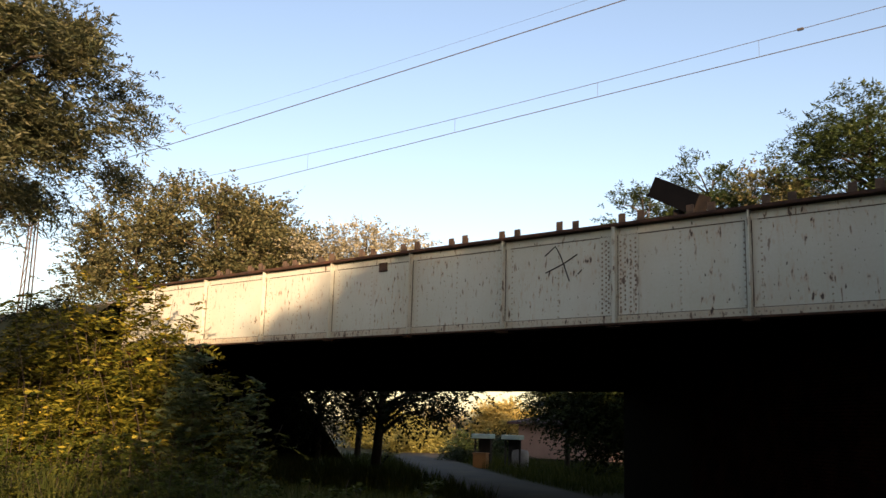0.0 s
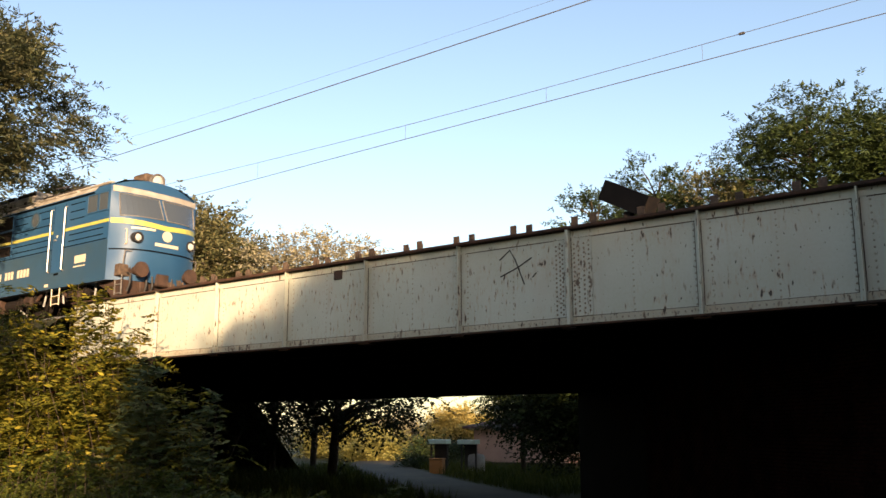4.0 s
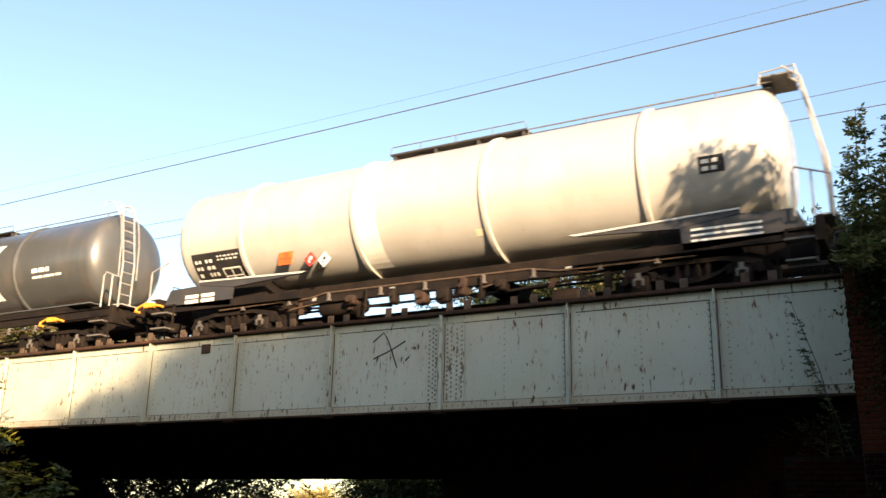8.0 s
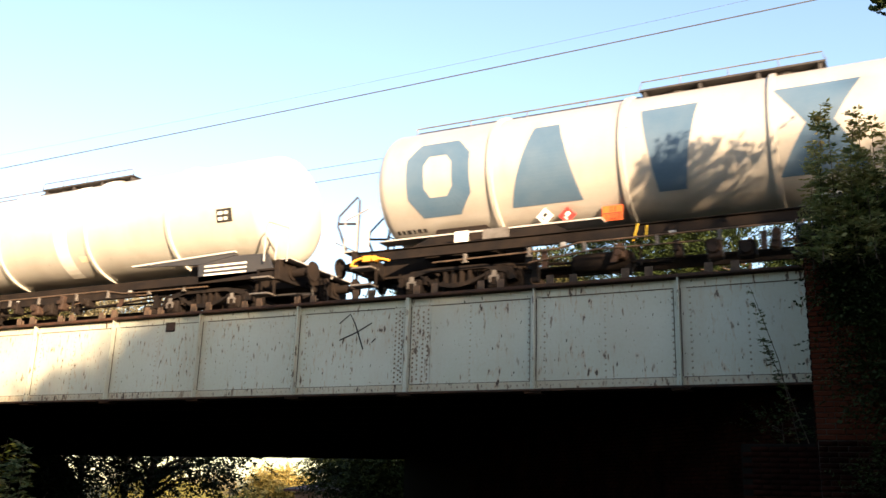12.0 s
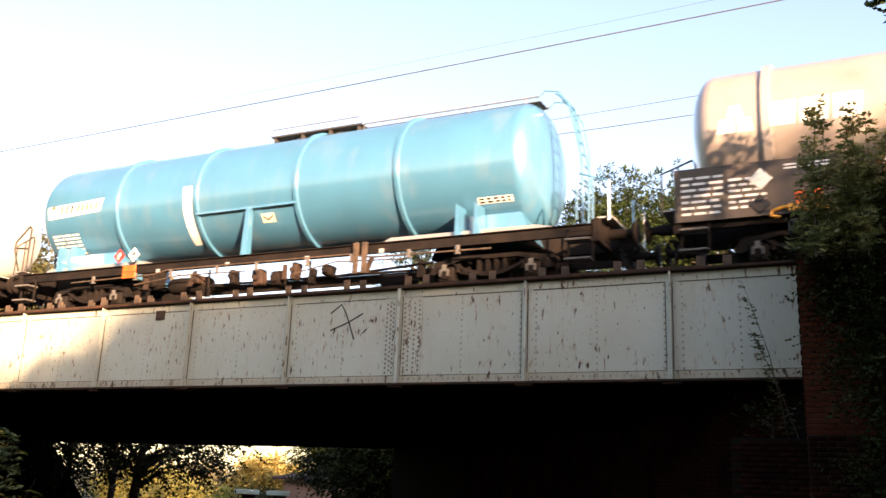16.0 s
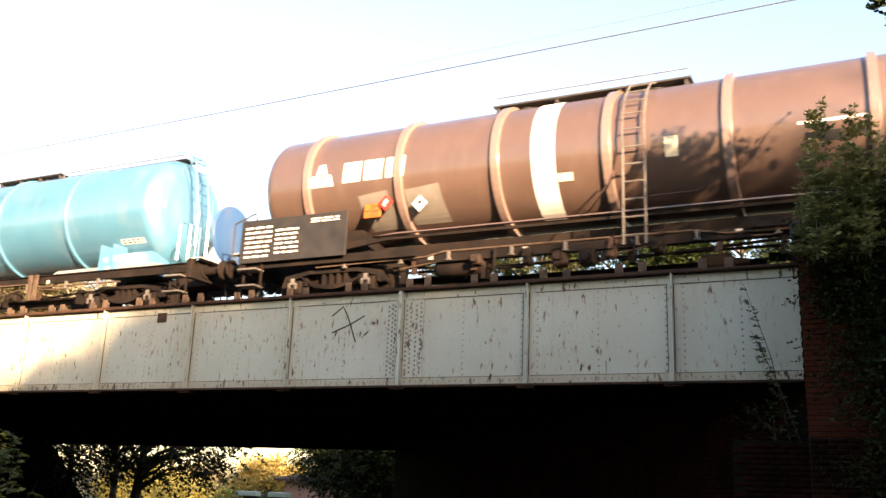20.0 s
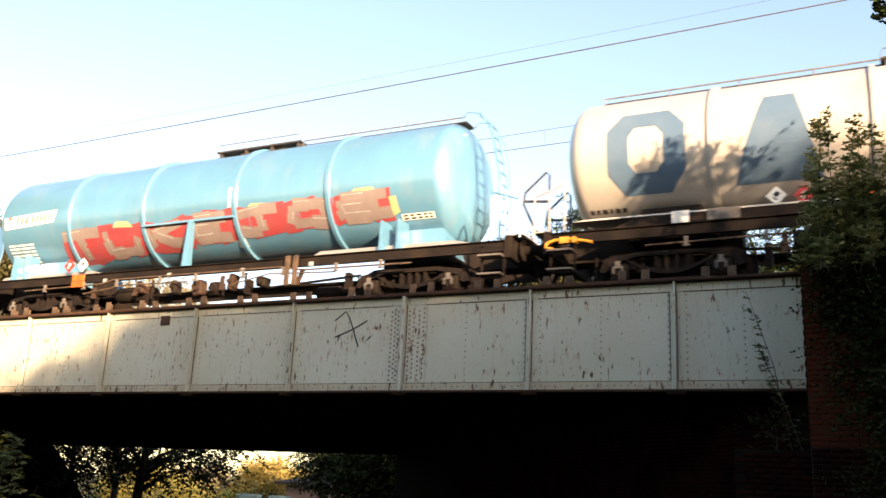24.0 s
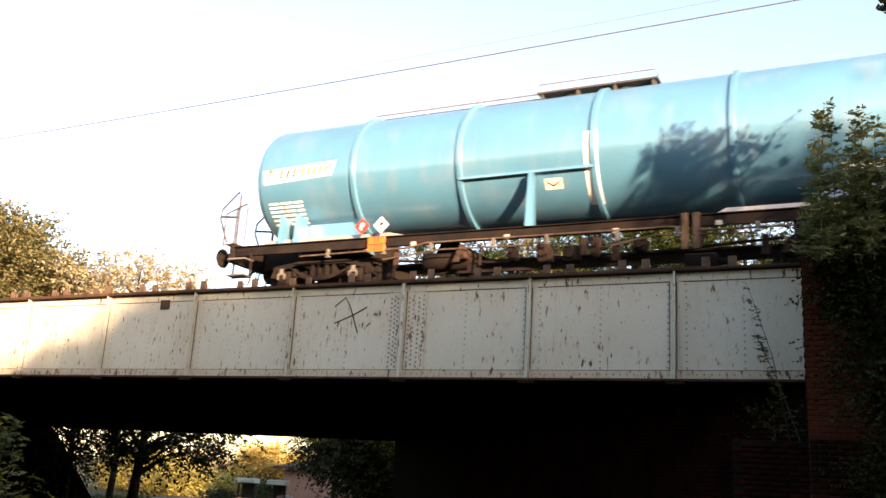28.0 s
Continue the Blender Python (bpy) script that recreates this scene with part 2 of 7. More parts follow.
# near-black to gold ramp paints dark gaps and sunlit tips into the leaves
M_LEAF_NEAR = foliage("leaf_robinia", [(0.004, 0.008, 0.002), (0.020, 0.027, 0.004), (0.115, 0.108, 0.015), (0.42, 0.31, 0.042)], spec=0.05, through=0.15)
M_LEAF_BIG = foliage("leaf_ash", [(0.026, 0.042, 0.014), (0.065, 0.078, 0.025), (0.13, 0.12, 0.042), (0.21, 0.16, 0.055)], spec=0.2)
M_LEAF_ASH = foliage("leaf_ash_lit", [(0.016, 0.027, 0.014), (0.042, 0.054, 0.024), (0.088, 0.092, 0.042), (0.19, 0.165, 0.088)], spec=0.35)
M_LEAF_WARM = foliage("leaf_warm", [(0.022, 0.032, 0.013), (0.062, 0.070, 0.030), (0.13, 0.122, 0.055), (0.25, 0.19, 0.09)], spec=0.15)
M_LEAF_GREEN = foliage("leaf_green", [(0.022, 0.044, 0.017), (0.050, 0.078, 0.030), (0.095, 0.115, 0.044), (0.18, 0.165, 0.06)], spec=0.25)
# tones raised so the shaded saplings look partly sunlit
M_LEAF_SHOOT = foliage("leaf_shoot", [(0.04, 0.065, 0.022), (0.10, 0.135, 0.045), (0.20, 0.21, 0.075), (0.36, 0.32, 0.14)], spec=0.35)
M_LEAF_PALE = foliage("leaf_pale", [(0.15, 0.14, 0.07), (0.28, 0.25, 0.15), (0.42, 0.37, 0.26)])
# leaf green lowered to carry shade in the colour
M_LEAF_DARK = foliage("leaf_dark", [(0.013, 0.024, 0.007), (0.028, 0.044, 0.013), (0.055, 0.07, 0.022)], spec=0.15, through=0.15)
M_LEAF_WEED = foliage("leaf_nettle", [(0.014, 0.026, 0.005), (0.045, 0.062, 0.010), (0.13, 0.125, 0.024)], spec=0.08, through=0.2)
# ivy green taken near black, with shade put into the colour
M_LEAF_IVY_SHADE = foliage("leaf_ivy_shade", [(0.008, 0.014, 0.005), (0.018, 0.027, 0.009), (0.036, 0.047, 0.015)], spec=0.06, through=0.06)
# these two put low sunlight into the leaf colour itself
M_LEAF_SUN_GOLD = foliage("leaf_sun_gold", [(0.20, 0.18, 0.05), (0.38, 0.30, 0.09), (0.52, 0.40, 0.14)])
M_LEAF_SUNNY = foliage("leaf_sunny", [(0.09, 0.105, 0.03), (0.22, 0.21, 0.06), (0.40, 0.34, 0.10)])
M_GRASS = foliage("grass", [(0.025, 0.042, 0.010), (0.06, 0.075, 0.018), (0.13, 0.12, 0.04)], rough=0.7, spec=0.1)


# ---------------------------------------------------------------- mesh helpers
def mesh_object(name, bm, material, parent=None, smooth=False):
    me = bpy.data.meshes.new(name)
    bm.to_mesh(me)
    bm.free()
    me.materials.append(material)
    if smooth:
        for f in me.polygons:
            f.use_smooth = True
    ob = new(name, me)
    ob.parent = parent
    return ob


STUFF = {"writing", "rivets", "branchwork", "stemwork", "slats", "graffiti_lines", "emblem_mark", "running_number", "jumper_cables", "brake_gear", "ballast"}


def part(name, bm, material, parent, label="", smooth=False):
    ob = mesh_object(name, bm, material, parent, smooth)
    if name in STUFF:
        ob["kind"] = "stuff"
    return tagged(ob, label) if label else ob


def thing(name, label, category, group="", kind="", m=None):
    ob = new(name)
    ob.empty_display_size = 0.3
    if m is not None:
        ob.matrix_world = m
    return tagged(ob, label, category, group, kind)


def box(bm, x0, x1, y0, y1, z0, z1, bevel=0.0, m=None):
    vs = [bm.verts.new(p) for p in ((x0, y0, z0), (x1, y0, z0), (x1, y1, z0), (x0, y1, z0), (x0, y0, z1), (x1, y0, z1), (x1, y1, z1), (x0, y1, z1))]
    fs = [bm.faces.new([vs[i] for i in f]) for f in ((3, 2, 1, 0), (4, 5, 6, 7), (0, 1, 5, 4), (1, 2, 6, 5), (2, 3, 7, 6), (3, 0, 4, 7))]
    if bevel:
        es = list({e for f in fs for e in f.edges})
        r = bmesh.ops.bevel(bm, geom=es, offset=bevel, segments=1, affect="EDGES")
        vs = list({v for f in r["faces"] for v in f.verts} | {v for v in vs if v.is_valid})
    if m is not None:
        bmesh.ops.transform(bm, matrix=m, verts=[v for v in vs if v.is_valid])
    return bm


def boxes(*args, bevel=0.0):
    bm = bmesh.new()
    for a in args:
        box(bm, *a, bevel=bevel)
    return bm


def tube(bm, pts, r, seg=6, r2=None):
    """A round bar along a line of points."""
    pts = [Vector(p) for p in pts]
    rings = []
    for i, p in enumerate(pts):
        d = (pts[min(i + 1, len(pts) - 1)] - pts[max(i - 1, 0)]).normalized()
        a = d.orthogonal().normalized() if i == 0 else (prev - d * prev.dot(d)).normalized()
        prev = a
        b = d.cross(a)
        rad = r if r2 is None else r + (r2 - r) * i / (len(pts) - 1)
        rings.append([bm.verts.new(p + (a * math.cos(t) + b * math.sin(t)) * rad) for t in [2 * math.pi * k / seg for k in range(seg)]])
    for q, s in zip(rings, rings[1:]):
        for k in range(seg):
            bm.faces.new((q[k], q[(k + 1) % seg], s[(k + 1) % seg], s[k]))
    bm.faces.new(rings[0][::-1])
    bm.faces.new(rings[-1])
    return bm


def tubes(lines, r, seg=6):
    bm = bmesh.new()
    for pts in lines:
        tube(bm, pts, r, seg)
    return bm


def revolve(bm, profile, seg=40, axis="x", center=(0, 0, 0)):
    """Turns a profile of (along, radius) about an axis through center."""
    c = Vector(center)
    rings = []
    for a, r in profile:
        ring = []
        for k in range(seg):
            t = 2 * math.pi * k / seg
            u, w = r * math.cos(t), r * math.sin(t)
            ring.append(bm.verts.new(c + Vector((a, u, w) if axis == "x" else (u, a, w) if axis == "y" else (u, w, a))))
        rings.append(ring)
    for q, s in zip(rings, rings[1:]):
        for k in range(seg):
            f = (q[k], q[(k + 1) % seg], s[(k + 1) % seg], s[k])
            bm.faces.new(f[::-1] if axis == "y" else f)
    for ring, flip in ((rings[0], axis != "y"), (rings[-1], axis == "y")):
        if profile[0 if ring is rings[0] else -1][1] > 1e-4:
            bm.faces.new(ring[::-1] if flip else ring)
    return bm


def prism(bm, poly, y0, y1):
    """An (x, z) outline pushed from y0 to y1."""
    a = [bm.verts.new((x, y0, z)) for x, z in poly]
    b = [bm.verts.new((x, y1, z)) for x, z in poly]
    bm.faces.new(a)
    bm.faces.new(b[::-1])
    n = len(poly)
    for i in range(n):
        bm.faces.new((a[i], b[i], b[(i + 1) % n], a[(i + 1) % n]))
    bmesh.ops.recalc_face_normals(bm, faces=bm.faces[:])
    return bm


def sheet(name, co, quads, material, parent=None):
    """A mesh from arrays of corners and quads (for leaves, blades, bricks in bulk)."""
    me = bpy.data.meshes.new(name)
    co, quads = np.asarray(co, dtype=np.float32), np.asarray(quads, dtype=np.int32)
    me.vertices.add(len(co))
    me.vertices.foreach_set("co", co.ravel())
    me.loops.add(quads.size)
    me.loops.foreach_set("vertex_index", quads.ravel())
    me.polygons.add(len(quads))
    me.polygons.foreach_set("loop_start", np.arange(0, quads.size, 4, dtype=np.int32))
    me.polygons.foreach_set("loop_total", np.full(len(quads), 4, dtype=np.int32))
    me.update(calc_edges=True)
    me.validate()
    me.materials.append(material)
    ob = new(name, me)
    ob.parent = parent
    return ob


def unit(a):
    return a / np.maximum(np.linalg.norm(a, axis=-1, keepdims=True), 1e-6)


def leaf_sprays(rng, origin, way, length, pairs, leaf, width, droop=0.35, stray=0.22):
    """Feathered twigs: from each origin a twig, with leaflets in pairs along it and one at its end."""
    n = len(origin)
    up = np.array([0, 0, 1.0])
    side = unit(np.cross(way, up + rng.normal(0, 0.25, (n, 3))))
    co = []
    for k in range(pairs + 1):
        s = (k + 0.8) / (pairs + 0.8)
        at = origin + way * (length * s)[:, None] - up * (droop * length * s * s)[:, None]
        for sg in ((-1, 1) if k < pairs else (0,)):
            d = unit(side * sg * 0.9 + way * (0.45 if sg else 1.0) - up * 0.25 + rng.normal(0, stray, (n, 3)))
            ll = (leaf * rng.uniform(0.7, 1.25, n))[:, None]
            nrm = unit(np.cross(d, rng.normal(0, 1, (n, 3)) * 0.5 + np.cross(up, d)))
            w = unit(np.cross(d, nrm)) * ll * width
            co.append(np.stack([at, at + d * ll * 0.45 + w, at + d * ll, at + d * ll * 0.5 - w], 1))
    co = np.concatenate(co).reshape(-1, 3)
    return co


def tree(name, label, x, y, z0, height, radius, low, clumps, sprays, leaf, material, seed, pairs=5, trunk=0.2, lean=(0, 0), clump=0.9, flat=1.0, category="tree", twig=None, round_=0.55, width=0.30, droop=0.35):
    """A trunk with limbs and an uneven crown of feathered twigs gathered into clumps."""
    rng = np.random.default_rng(seed)
    base = thing(name, label, category, m=pose(x, y, z0))
    top = Vector((lean[0], lean[1], height))
    mid = (height + low) / 2
    bm = bmesh.new()
    pts = [Vector((0, 0, -0.3))] + [top * f + Vector((*(rng.normal(0, 0.05, 2) * height * 0.15), 0)) for f in (0.2, 0.4, 0.6, 0.8, 0.95)]
    tube(bm, pts, trunk, 8, trunk * 0.2)
    part("trunk", bm, M_BARK, base, smooth=True)
    d = unit(rng.normal(0, 1, (clumps, 3)))
    rad = rng.uniform(round_, 1.0, clumps)[:, None]
    cen = d * rad * np.array([radius, radius * flat, (height - low) / 2]) * rng.uniform(0.85, 1.12, (clumps, 1))
    cen += np.array([lean[0] * 0.7, lean[1] * 0.7, mid])
    bm = bmesh.new()
    for c in cen[:: max(1, clumps // 26)]:
        f = min(0.9, max(0.15, (c[2] - 0.25 * radius) / height))
        a = top * f
        b = Vector(c)
        m1 = a.lerp(b, 0.5) + Vector((0, 0, 0.12 * (b - a).length))
        tube(bm, [a, m1, b], trunk * 0.32, 5, 0.012)
    part("branchwork", bm, M_BARK, base, smooth=True)
    k = sprays
    og = np.repeat(cen, k, 0) + rng.normal(0, 1, (clumps * k, 3)) * clump * np.array([1, 1, 0.75])
    out = unit(og - np.array([lean[0] * 0.5, lean[1] * 0.5, mid - 0.2 * height]) + rng.normal(0, 1, og.shape) * radius * 0.45)
    tl = (twig or leaf * 4.0) * rng.uniform(0.6, 1.3, len(og))
    co = leaf_sprays(rng, og, out, tl, pairs, np.full(len(og), leaf), width, droop=droop)
    crown = sheet("crown", co, np.arange(len(co)).reshape(-1, 4), material, base)
    return base


# ---------------------------------------------------------------- ground, road, embankments
RAIL = 5.2          # top of rail
GIRDER_LOW, GIRDER_TOP = 3.42, 5.21
DECK_FAR = 15.0
SKEW = 0.893        # the road passes under the line at a slant
SKEW_RIGHT = 1.02   # the near abutment stands a little more aslant
RIGHT_ABUT, LEFT_ABUT = 6.98, -15.1
TRACK = 2.05


def ground_z(x, y):
    s = min(1.0, max(0.0, (y + 9) / 13))
    return -0.8 * s * s * (3 - 2 * s)


def ground_sheet():
    xs = np.unique(np.concatenate([np.linspace(-1500, -70, 12), np.linspace(-70, 30, 80), np.linspace(30, 1500, 12)]))
    ys = np.unique(np.concatenate([np.linspace(-1500, -30, 10), np.linspace(-30, 80, 90), np.linspace(80, 2500, 12)]))
    co, q = [], []
    for y in ys:
        for x in xs:
            near = abs(x) < 80 and abs(y) < 90
            co.append((x, y, ground_z(x, y) + (0.05 * noise.noise((x * 0.6, y * 0.6, 0)) if near else 0)))
    w = len(xs)
    for j in range(len(ys) - 1):
        for i in range(w - 1):
            q.append((j * w + i, j * w + i + 1, (j + 1) * w + i + 1, (j + 1) * w + i))
    m = mat("grassy_ground", (0.035, 0.045, 0.015), (0.075, 0.06, 0.03), rough=0.95, scale=0.35, fine=9, bump=0.6, spec=0.1)
    tagged(sheet("ground", co, q, m), "rough grassy ground around the underpass", "ground", kind="structure")


ROAD_LINE = [(9, -4), (4.5, 0.8), (-3, 6.8), (-10.5, 12.6), (-18, 18.5), (-26, 25.5), (-34, 33), (-42, 43), (-52, 60)]


def road():
    line = ROAD_LINE
    co, q = [], []
    k = 0
    for (x0, y0), (x1, y1) in zip(line, line[1:]):
        for s in range(8):
            f = s / 8
            x, y = x0 + (x1 - x0) * f, y0 + (y1 - y0) * f
            d = Vector((x1 - x0, y1 - y0, 0)).normalized()
            for o in (-2.1, -1.8, 0, 1.8, 2.1):
                px, py = x - d.y * o, y + d.x * o
                co.append((px, py, ground_z(px, py) + (0.065 + 0.03 * (1 - (o / 1.8) ** 2) if abs(o) < 1.9 else -0.12)))
            if k:
                a, b = (k - 1) * 5, k * 5
                q += [(a + i, a + i + 1, b + i + 1, b + i) for i in range(4)]
            k += 1
    m = mat("worn_lane", (0.036, 0.029, 0.021), (0.095, 0.076, 0.05), rough=0.9, scale=0.7, fine=14, bump=0.4, spec=0.2)
    tagged(sheet("road", co, q, m), "worn grey asphalt lane under the bridge", "road", kind="structure")


def embankment(name, far_x, end_x, front_x, label):
    """Railway bank: flat top at deck level, sloping sides, cut slantwise along the abutment."""
    prof = [(-7.5, -0.4), (-5, 1.2), (-3, 2.9), (-0.6, 4.75), (0.4, 4.85), (5, 4.85), (10, 4.85), (15, 4.85), (18, 2.8), (21.5, -1.0)]
    co, q = [], []
    n = 40
    for y, z in prof:
        e = front_x if y < 0 else end_x - SKEW * min(y, 15)
        for i in range(n):
            f = (i / (n - 1)) ** 2
            x = e + (far_x - e) * f
            co.append((x, y, z + (0.12 * noise.noise((x * 0.7, y * 0.9, 3)) if 0 < i else 0)))
    for j in range(len(prof) - 1):
        for i in range(n - 1):
            a = j * n + i
            q.append((a, a + 1, a + n + 1, a + n))
    m = mat(name + "_turf", (0.045, 0.055, 0.02), (0.10, 0.08, 0.04), rough=0.95, scale=0.6, fine=12, bump=0.6, spec=0.1)
    tagged(sheet(name, co, q, m), label, "embankment", kind="structure")


ground_sheet()
road()
embankment("embankment_left", -460, LEFT_ABUT - 0.5, -16.2, "overgrown railway embankment carrying the tracks")
embankment("embankment_right", 500, RIGHT_ABUT + 0.5, 9.2, "overgrown railway embankment beyond the brick abutment")


# ---------------------------------------------------------------- bridge
def rivet_dome(bm, x, y, z, r=0.019):
    tip = bm.verts.new((x, y - 0.014, z))
    ring = [bm.verts.new((x + r * math.cos(a), y, z + r * math.sin(a))) for a in [k * math.pi / 3 for k in range(6)]]
    for k in range(6):
        bm.faces.new((tip, ring[(k + 1) % 6], ring[k]))


def bridge():
    P = 2.5
    br = thing("girder_bridge", "old riveted steel plate girder railway bridge, cream paint streaked with rust", "bridge", kind="structure")
    x_end = RIGHT_ABUT + 0.15
    rng = random.Random(4)
    stations = [i * P for i in range(-6, 3)]
    edges = [-16.6] + stations + [x_end]
    for a, b in zip(edges, edges[1:]):
        # web plate, angles along its top and foot, rivets
        bm = boxes((a + 0.003, b - 0.003, 0.0, 0.016, GIRDER_LOW + 0.03, GIRDER_TOP - 0.03))
        web = part("web_plate", bm, M_GIRDER, br)
        part("top_angle", boxes((a + 0.005, b - 0.005, -0.014, -0.002, GIRDER_TOP - 0.17, GIRDER_TOP - 0.032), bevel=0.004), M_GIRDER, web)
        part("foot_angle", boxes((a + 0.005, b - 0.005, -0.014, -0.002, GIRDER_LOW + 0.032, GIRDER_LOW + 0.16), bevel=0.004), M_FOOT, web)
        part("rust_line", boxes((a + 0.12, b - 0.03, -0.006, -0.0015, GIRDER_TOP - 0.183, GIRDER_TOP - 0.171)), M_RUSTY, web)
        part("rust_line", boxes((a + 0.03, b - 0.03, -0.006, -0.0015, GIRDER_LOW + 0.161, GIRDER_LOW + 0.170)), M_RUSTY, web)
        bm = bmesh.new()
        z0, z1 = GIRDER_LOW + 0.2, GIRDER_TOP - 0.2
        for z in np.arange(z0, z1, 0.105):
            for x in ((a + b) / 2, a + 0.17, b - 0.12):
                if a + 0.05 < x < b:
                    rivet_dome(bm, x, -0.001, z)
        for x in np.arange(a + 0.1, b - 0.05, 0.115):
            rivet_dome(bm, x, -0.015, GIRDER_LOW + 0.095)
        part("rivets", bm, M_RIVET, web)
    for x in stations:
        wide = 0.0 if x else 0.02
        bm = boxes((x - 0.013 - wide, x + 0.013 + wide, -0.135, -0.016, GIRDER_LOW + 0.02, GIRDER_TOP - 0.02), (x - 0.085, x + 0.0, -0.03, -0.016, GIRDER_LOW + 0.03, GIRDER_TOP - 0.035))
        st = part("stiffener", bm, M_GIRDER, br)
        part("rust_seam", boxes((x - 0.100, x - 0.087, -0.020, -0.016, GIRDER_LOW + 0.17, GIRDER_TOP - 0.18), (x + 0.014 + wide, x + 0.026 + wide, -0.022, -0.016, GIRDER_LOW + 0.17, GIRDER_TOP - 0.18)), M_RUSTY, st)
    # splice cover plates on both sides of the middle stiffener
    for x0, x1, cols in ((-0.33, -0.10, (-0.28, -0.20, -0.145)), (0.05, 0.45, (0.10, 0.19, 0.30, 0.40))):
        sp = part("splice_plate", boxes((x0, x1, -0.030, -0.016, GIRDER_LOW + 0.17, GIRDER_TOP - 0.18), bevel=0.004), M_GIRDER, br)
        bm = bmesh.new()
        for i, x in enumerate(cols):
            for z in np.arange(GIRDER_LOW + 0.22 + 0.04 * (i % 2), GIRDER_TOP - 0.22, 0.085):
                rivet_dome(bm, x, -0.031, z, 0.021)
        part("rivets", bm, M_RIVET_RUST, sp)
    part("top_flange", boxes((-16.6, x_end, -0.15, 0.17, GIRDER_TOP - 0.018, GIRDER_TOP + 0.022), (-12, 5.5, -0.13, 0.15, GIRDER_TOP + 0.023, GIRDER_TOP + 0.045), bevel=0.004), M_FLANGE, br, "rust-brown top flange plates")
    part("bottom_flange", boxes((-16.6, x_end, -0.15, 0.17, GIRDER_LOW - 0.022, GIRDER_LOW + 0.018), bevel=0.004), M_FLANGE, br)
    # small gusset shoes hanging under the foot of the girder at each stiffener
    for x in stations:
        part("gusset", boxes((x - 0.16, x + 0.16, -0.12, 0.14, GIRDER_LOW - 0.06, GIRDER_LOW - 0.024), bevel=0.01), M_FLANGE, br)
    # a dark square hole patch and rust-brown sleeper lugs standing on the flange
    part("cover_patch", boxes((-6.02, -5.76, -0.022, -0.017, 4.87, 5.075), bevel=0.003), M_RUSTY, br, "small square rust-brown patch plate")
    for k in range(-9, 5):
        for dx in (0.0, 0.39):
            x = -0.03 + 1.37 * k + dx + rng.uniform(-0.03, 0.03)
            if x < 6.4:
                h = rng.uniform(0.22, 0.27)
                bm = boxes((x - 0.07, x + 0.07, 0.20, 0.23, GIRDER_TOP + 0.0, GIRDER_TOP + 0.04 + h), (x - 0.07, x - 0.045, 0.231, 0.40, GIRDER_TOP, GIRDER_TOP + 0.02 + h), (x - 0.12, x + 0.12, 0.18, 0.44, GIRDER_TOP - 0.03, GIRDER_TOP + 0.03), bevel=0.006)
                part("sleeper_lug", bm, M_LUG, br)
    # scrawl of thin black spray paint
    bm = bmesh.new()
    for pts in (((-1.86, 4.83), (-1.62, 5.0), (-1.50, 4.80), (-1.30, 4.30)), ((-1.84, 4.50), (-1.45, 4.64), (-1.13, 4.80)), ((-1.03, 4.50), (-1.12, 4.42))):
        tube(bm, [(x + 0.30, -0.004, z - 0.02) for x, z in pts], 0.013, 5)
    part("paint_scrawl", bm, M_BLACK, br, "thin black spray paint scrawl")
    # deck and the inner girders, their near-black colour standing in for the dark
    def slant(bm, y0, y1, z0, z1, dl=0.0, dr=0.0):
        vs = [bm.verts.new((x, y, z)) for z in (z0, z1) for x, y in ((LEFT_ABUT - SKEW * y0 - 0.6 + dl, y0), (RIGHT_ABUT - SKEW * y0 + 0.6 + dr, y0), (RIGHT_ABUT - SKEW * y1 + 0.6 + dr, y1), (LEFT_ABUT - SKEW * y1 - 0.6 + dl, y1))]
        for f in ((3, 2, 1, 0), (4, 5, 6, 7), (0, 1, 5, 4), (1, 2, 6, 5), (2, 3, 7, 6), (3, 0, 4, 7)):
            bm.faces.new([vs[i] for i in f])
        return bm
    part("deck_plate", slant(bmesh.new(), 0.45, DECK_FAR, 4.60, 4.80), M_SOFFIT, br, "deck underside coloured near black for shade")
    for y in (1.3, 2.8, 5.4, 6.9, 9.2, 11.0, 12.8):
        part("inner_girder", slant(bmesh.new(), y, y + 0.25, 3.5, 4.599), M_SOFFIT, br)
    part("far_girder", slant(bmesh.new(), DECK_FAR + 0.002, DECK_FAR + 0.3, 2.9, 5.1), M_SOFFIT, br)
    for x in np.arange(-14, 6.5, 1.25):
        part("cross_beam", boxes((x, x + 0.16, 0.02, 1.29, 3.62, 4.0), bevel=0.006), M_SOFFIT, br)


def tracks():
    for name, y in (("track_near", TRACK), ("track_far", TRACK + 4.6)):
        t = thing(name, "railway track of steel rails on dark timber sleepers", "track", kind="structure")
        for o in (-0.7525, 0.7525):
            bm = boxes((-430, 480, y + o - 0.036, y + o + 0.036, RAIL - 0.045, RAIL), (-430, 480, y + o - 0.012, y + o + 0.012, RAIL - 0.14, RAIL - 0.046), (-430, 480, y + o - 0.065, y + o + 0.065, RAIL - 0.155, RAIL - 0.141))
            part("rail", bm, M_STEEL, t, "worn steel rail")
        bm = bmesh.new()
        for k in range(-60, 40):
            box(bm, k * 0.62, k * 0.62 + 0.24, y - 1.25, y + 1.25, RAIL - 0.38, RAIL - 0.157)
        tagged(part("sleepers", bm, M_WOOD, t, "dark timber sleepers"), kind="stuff")


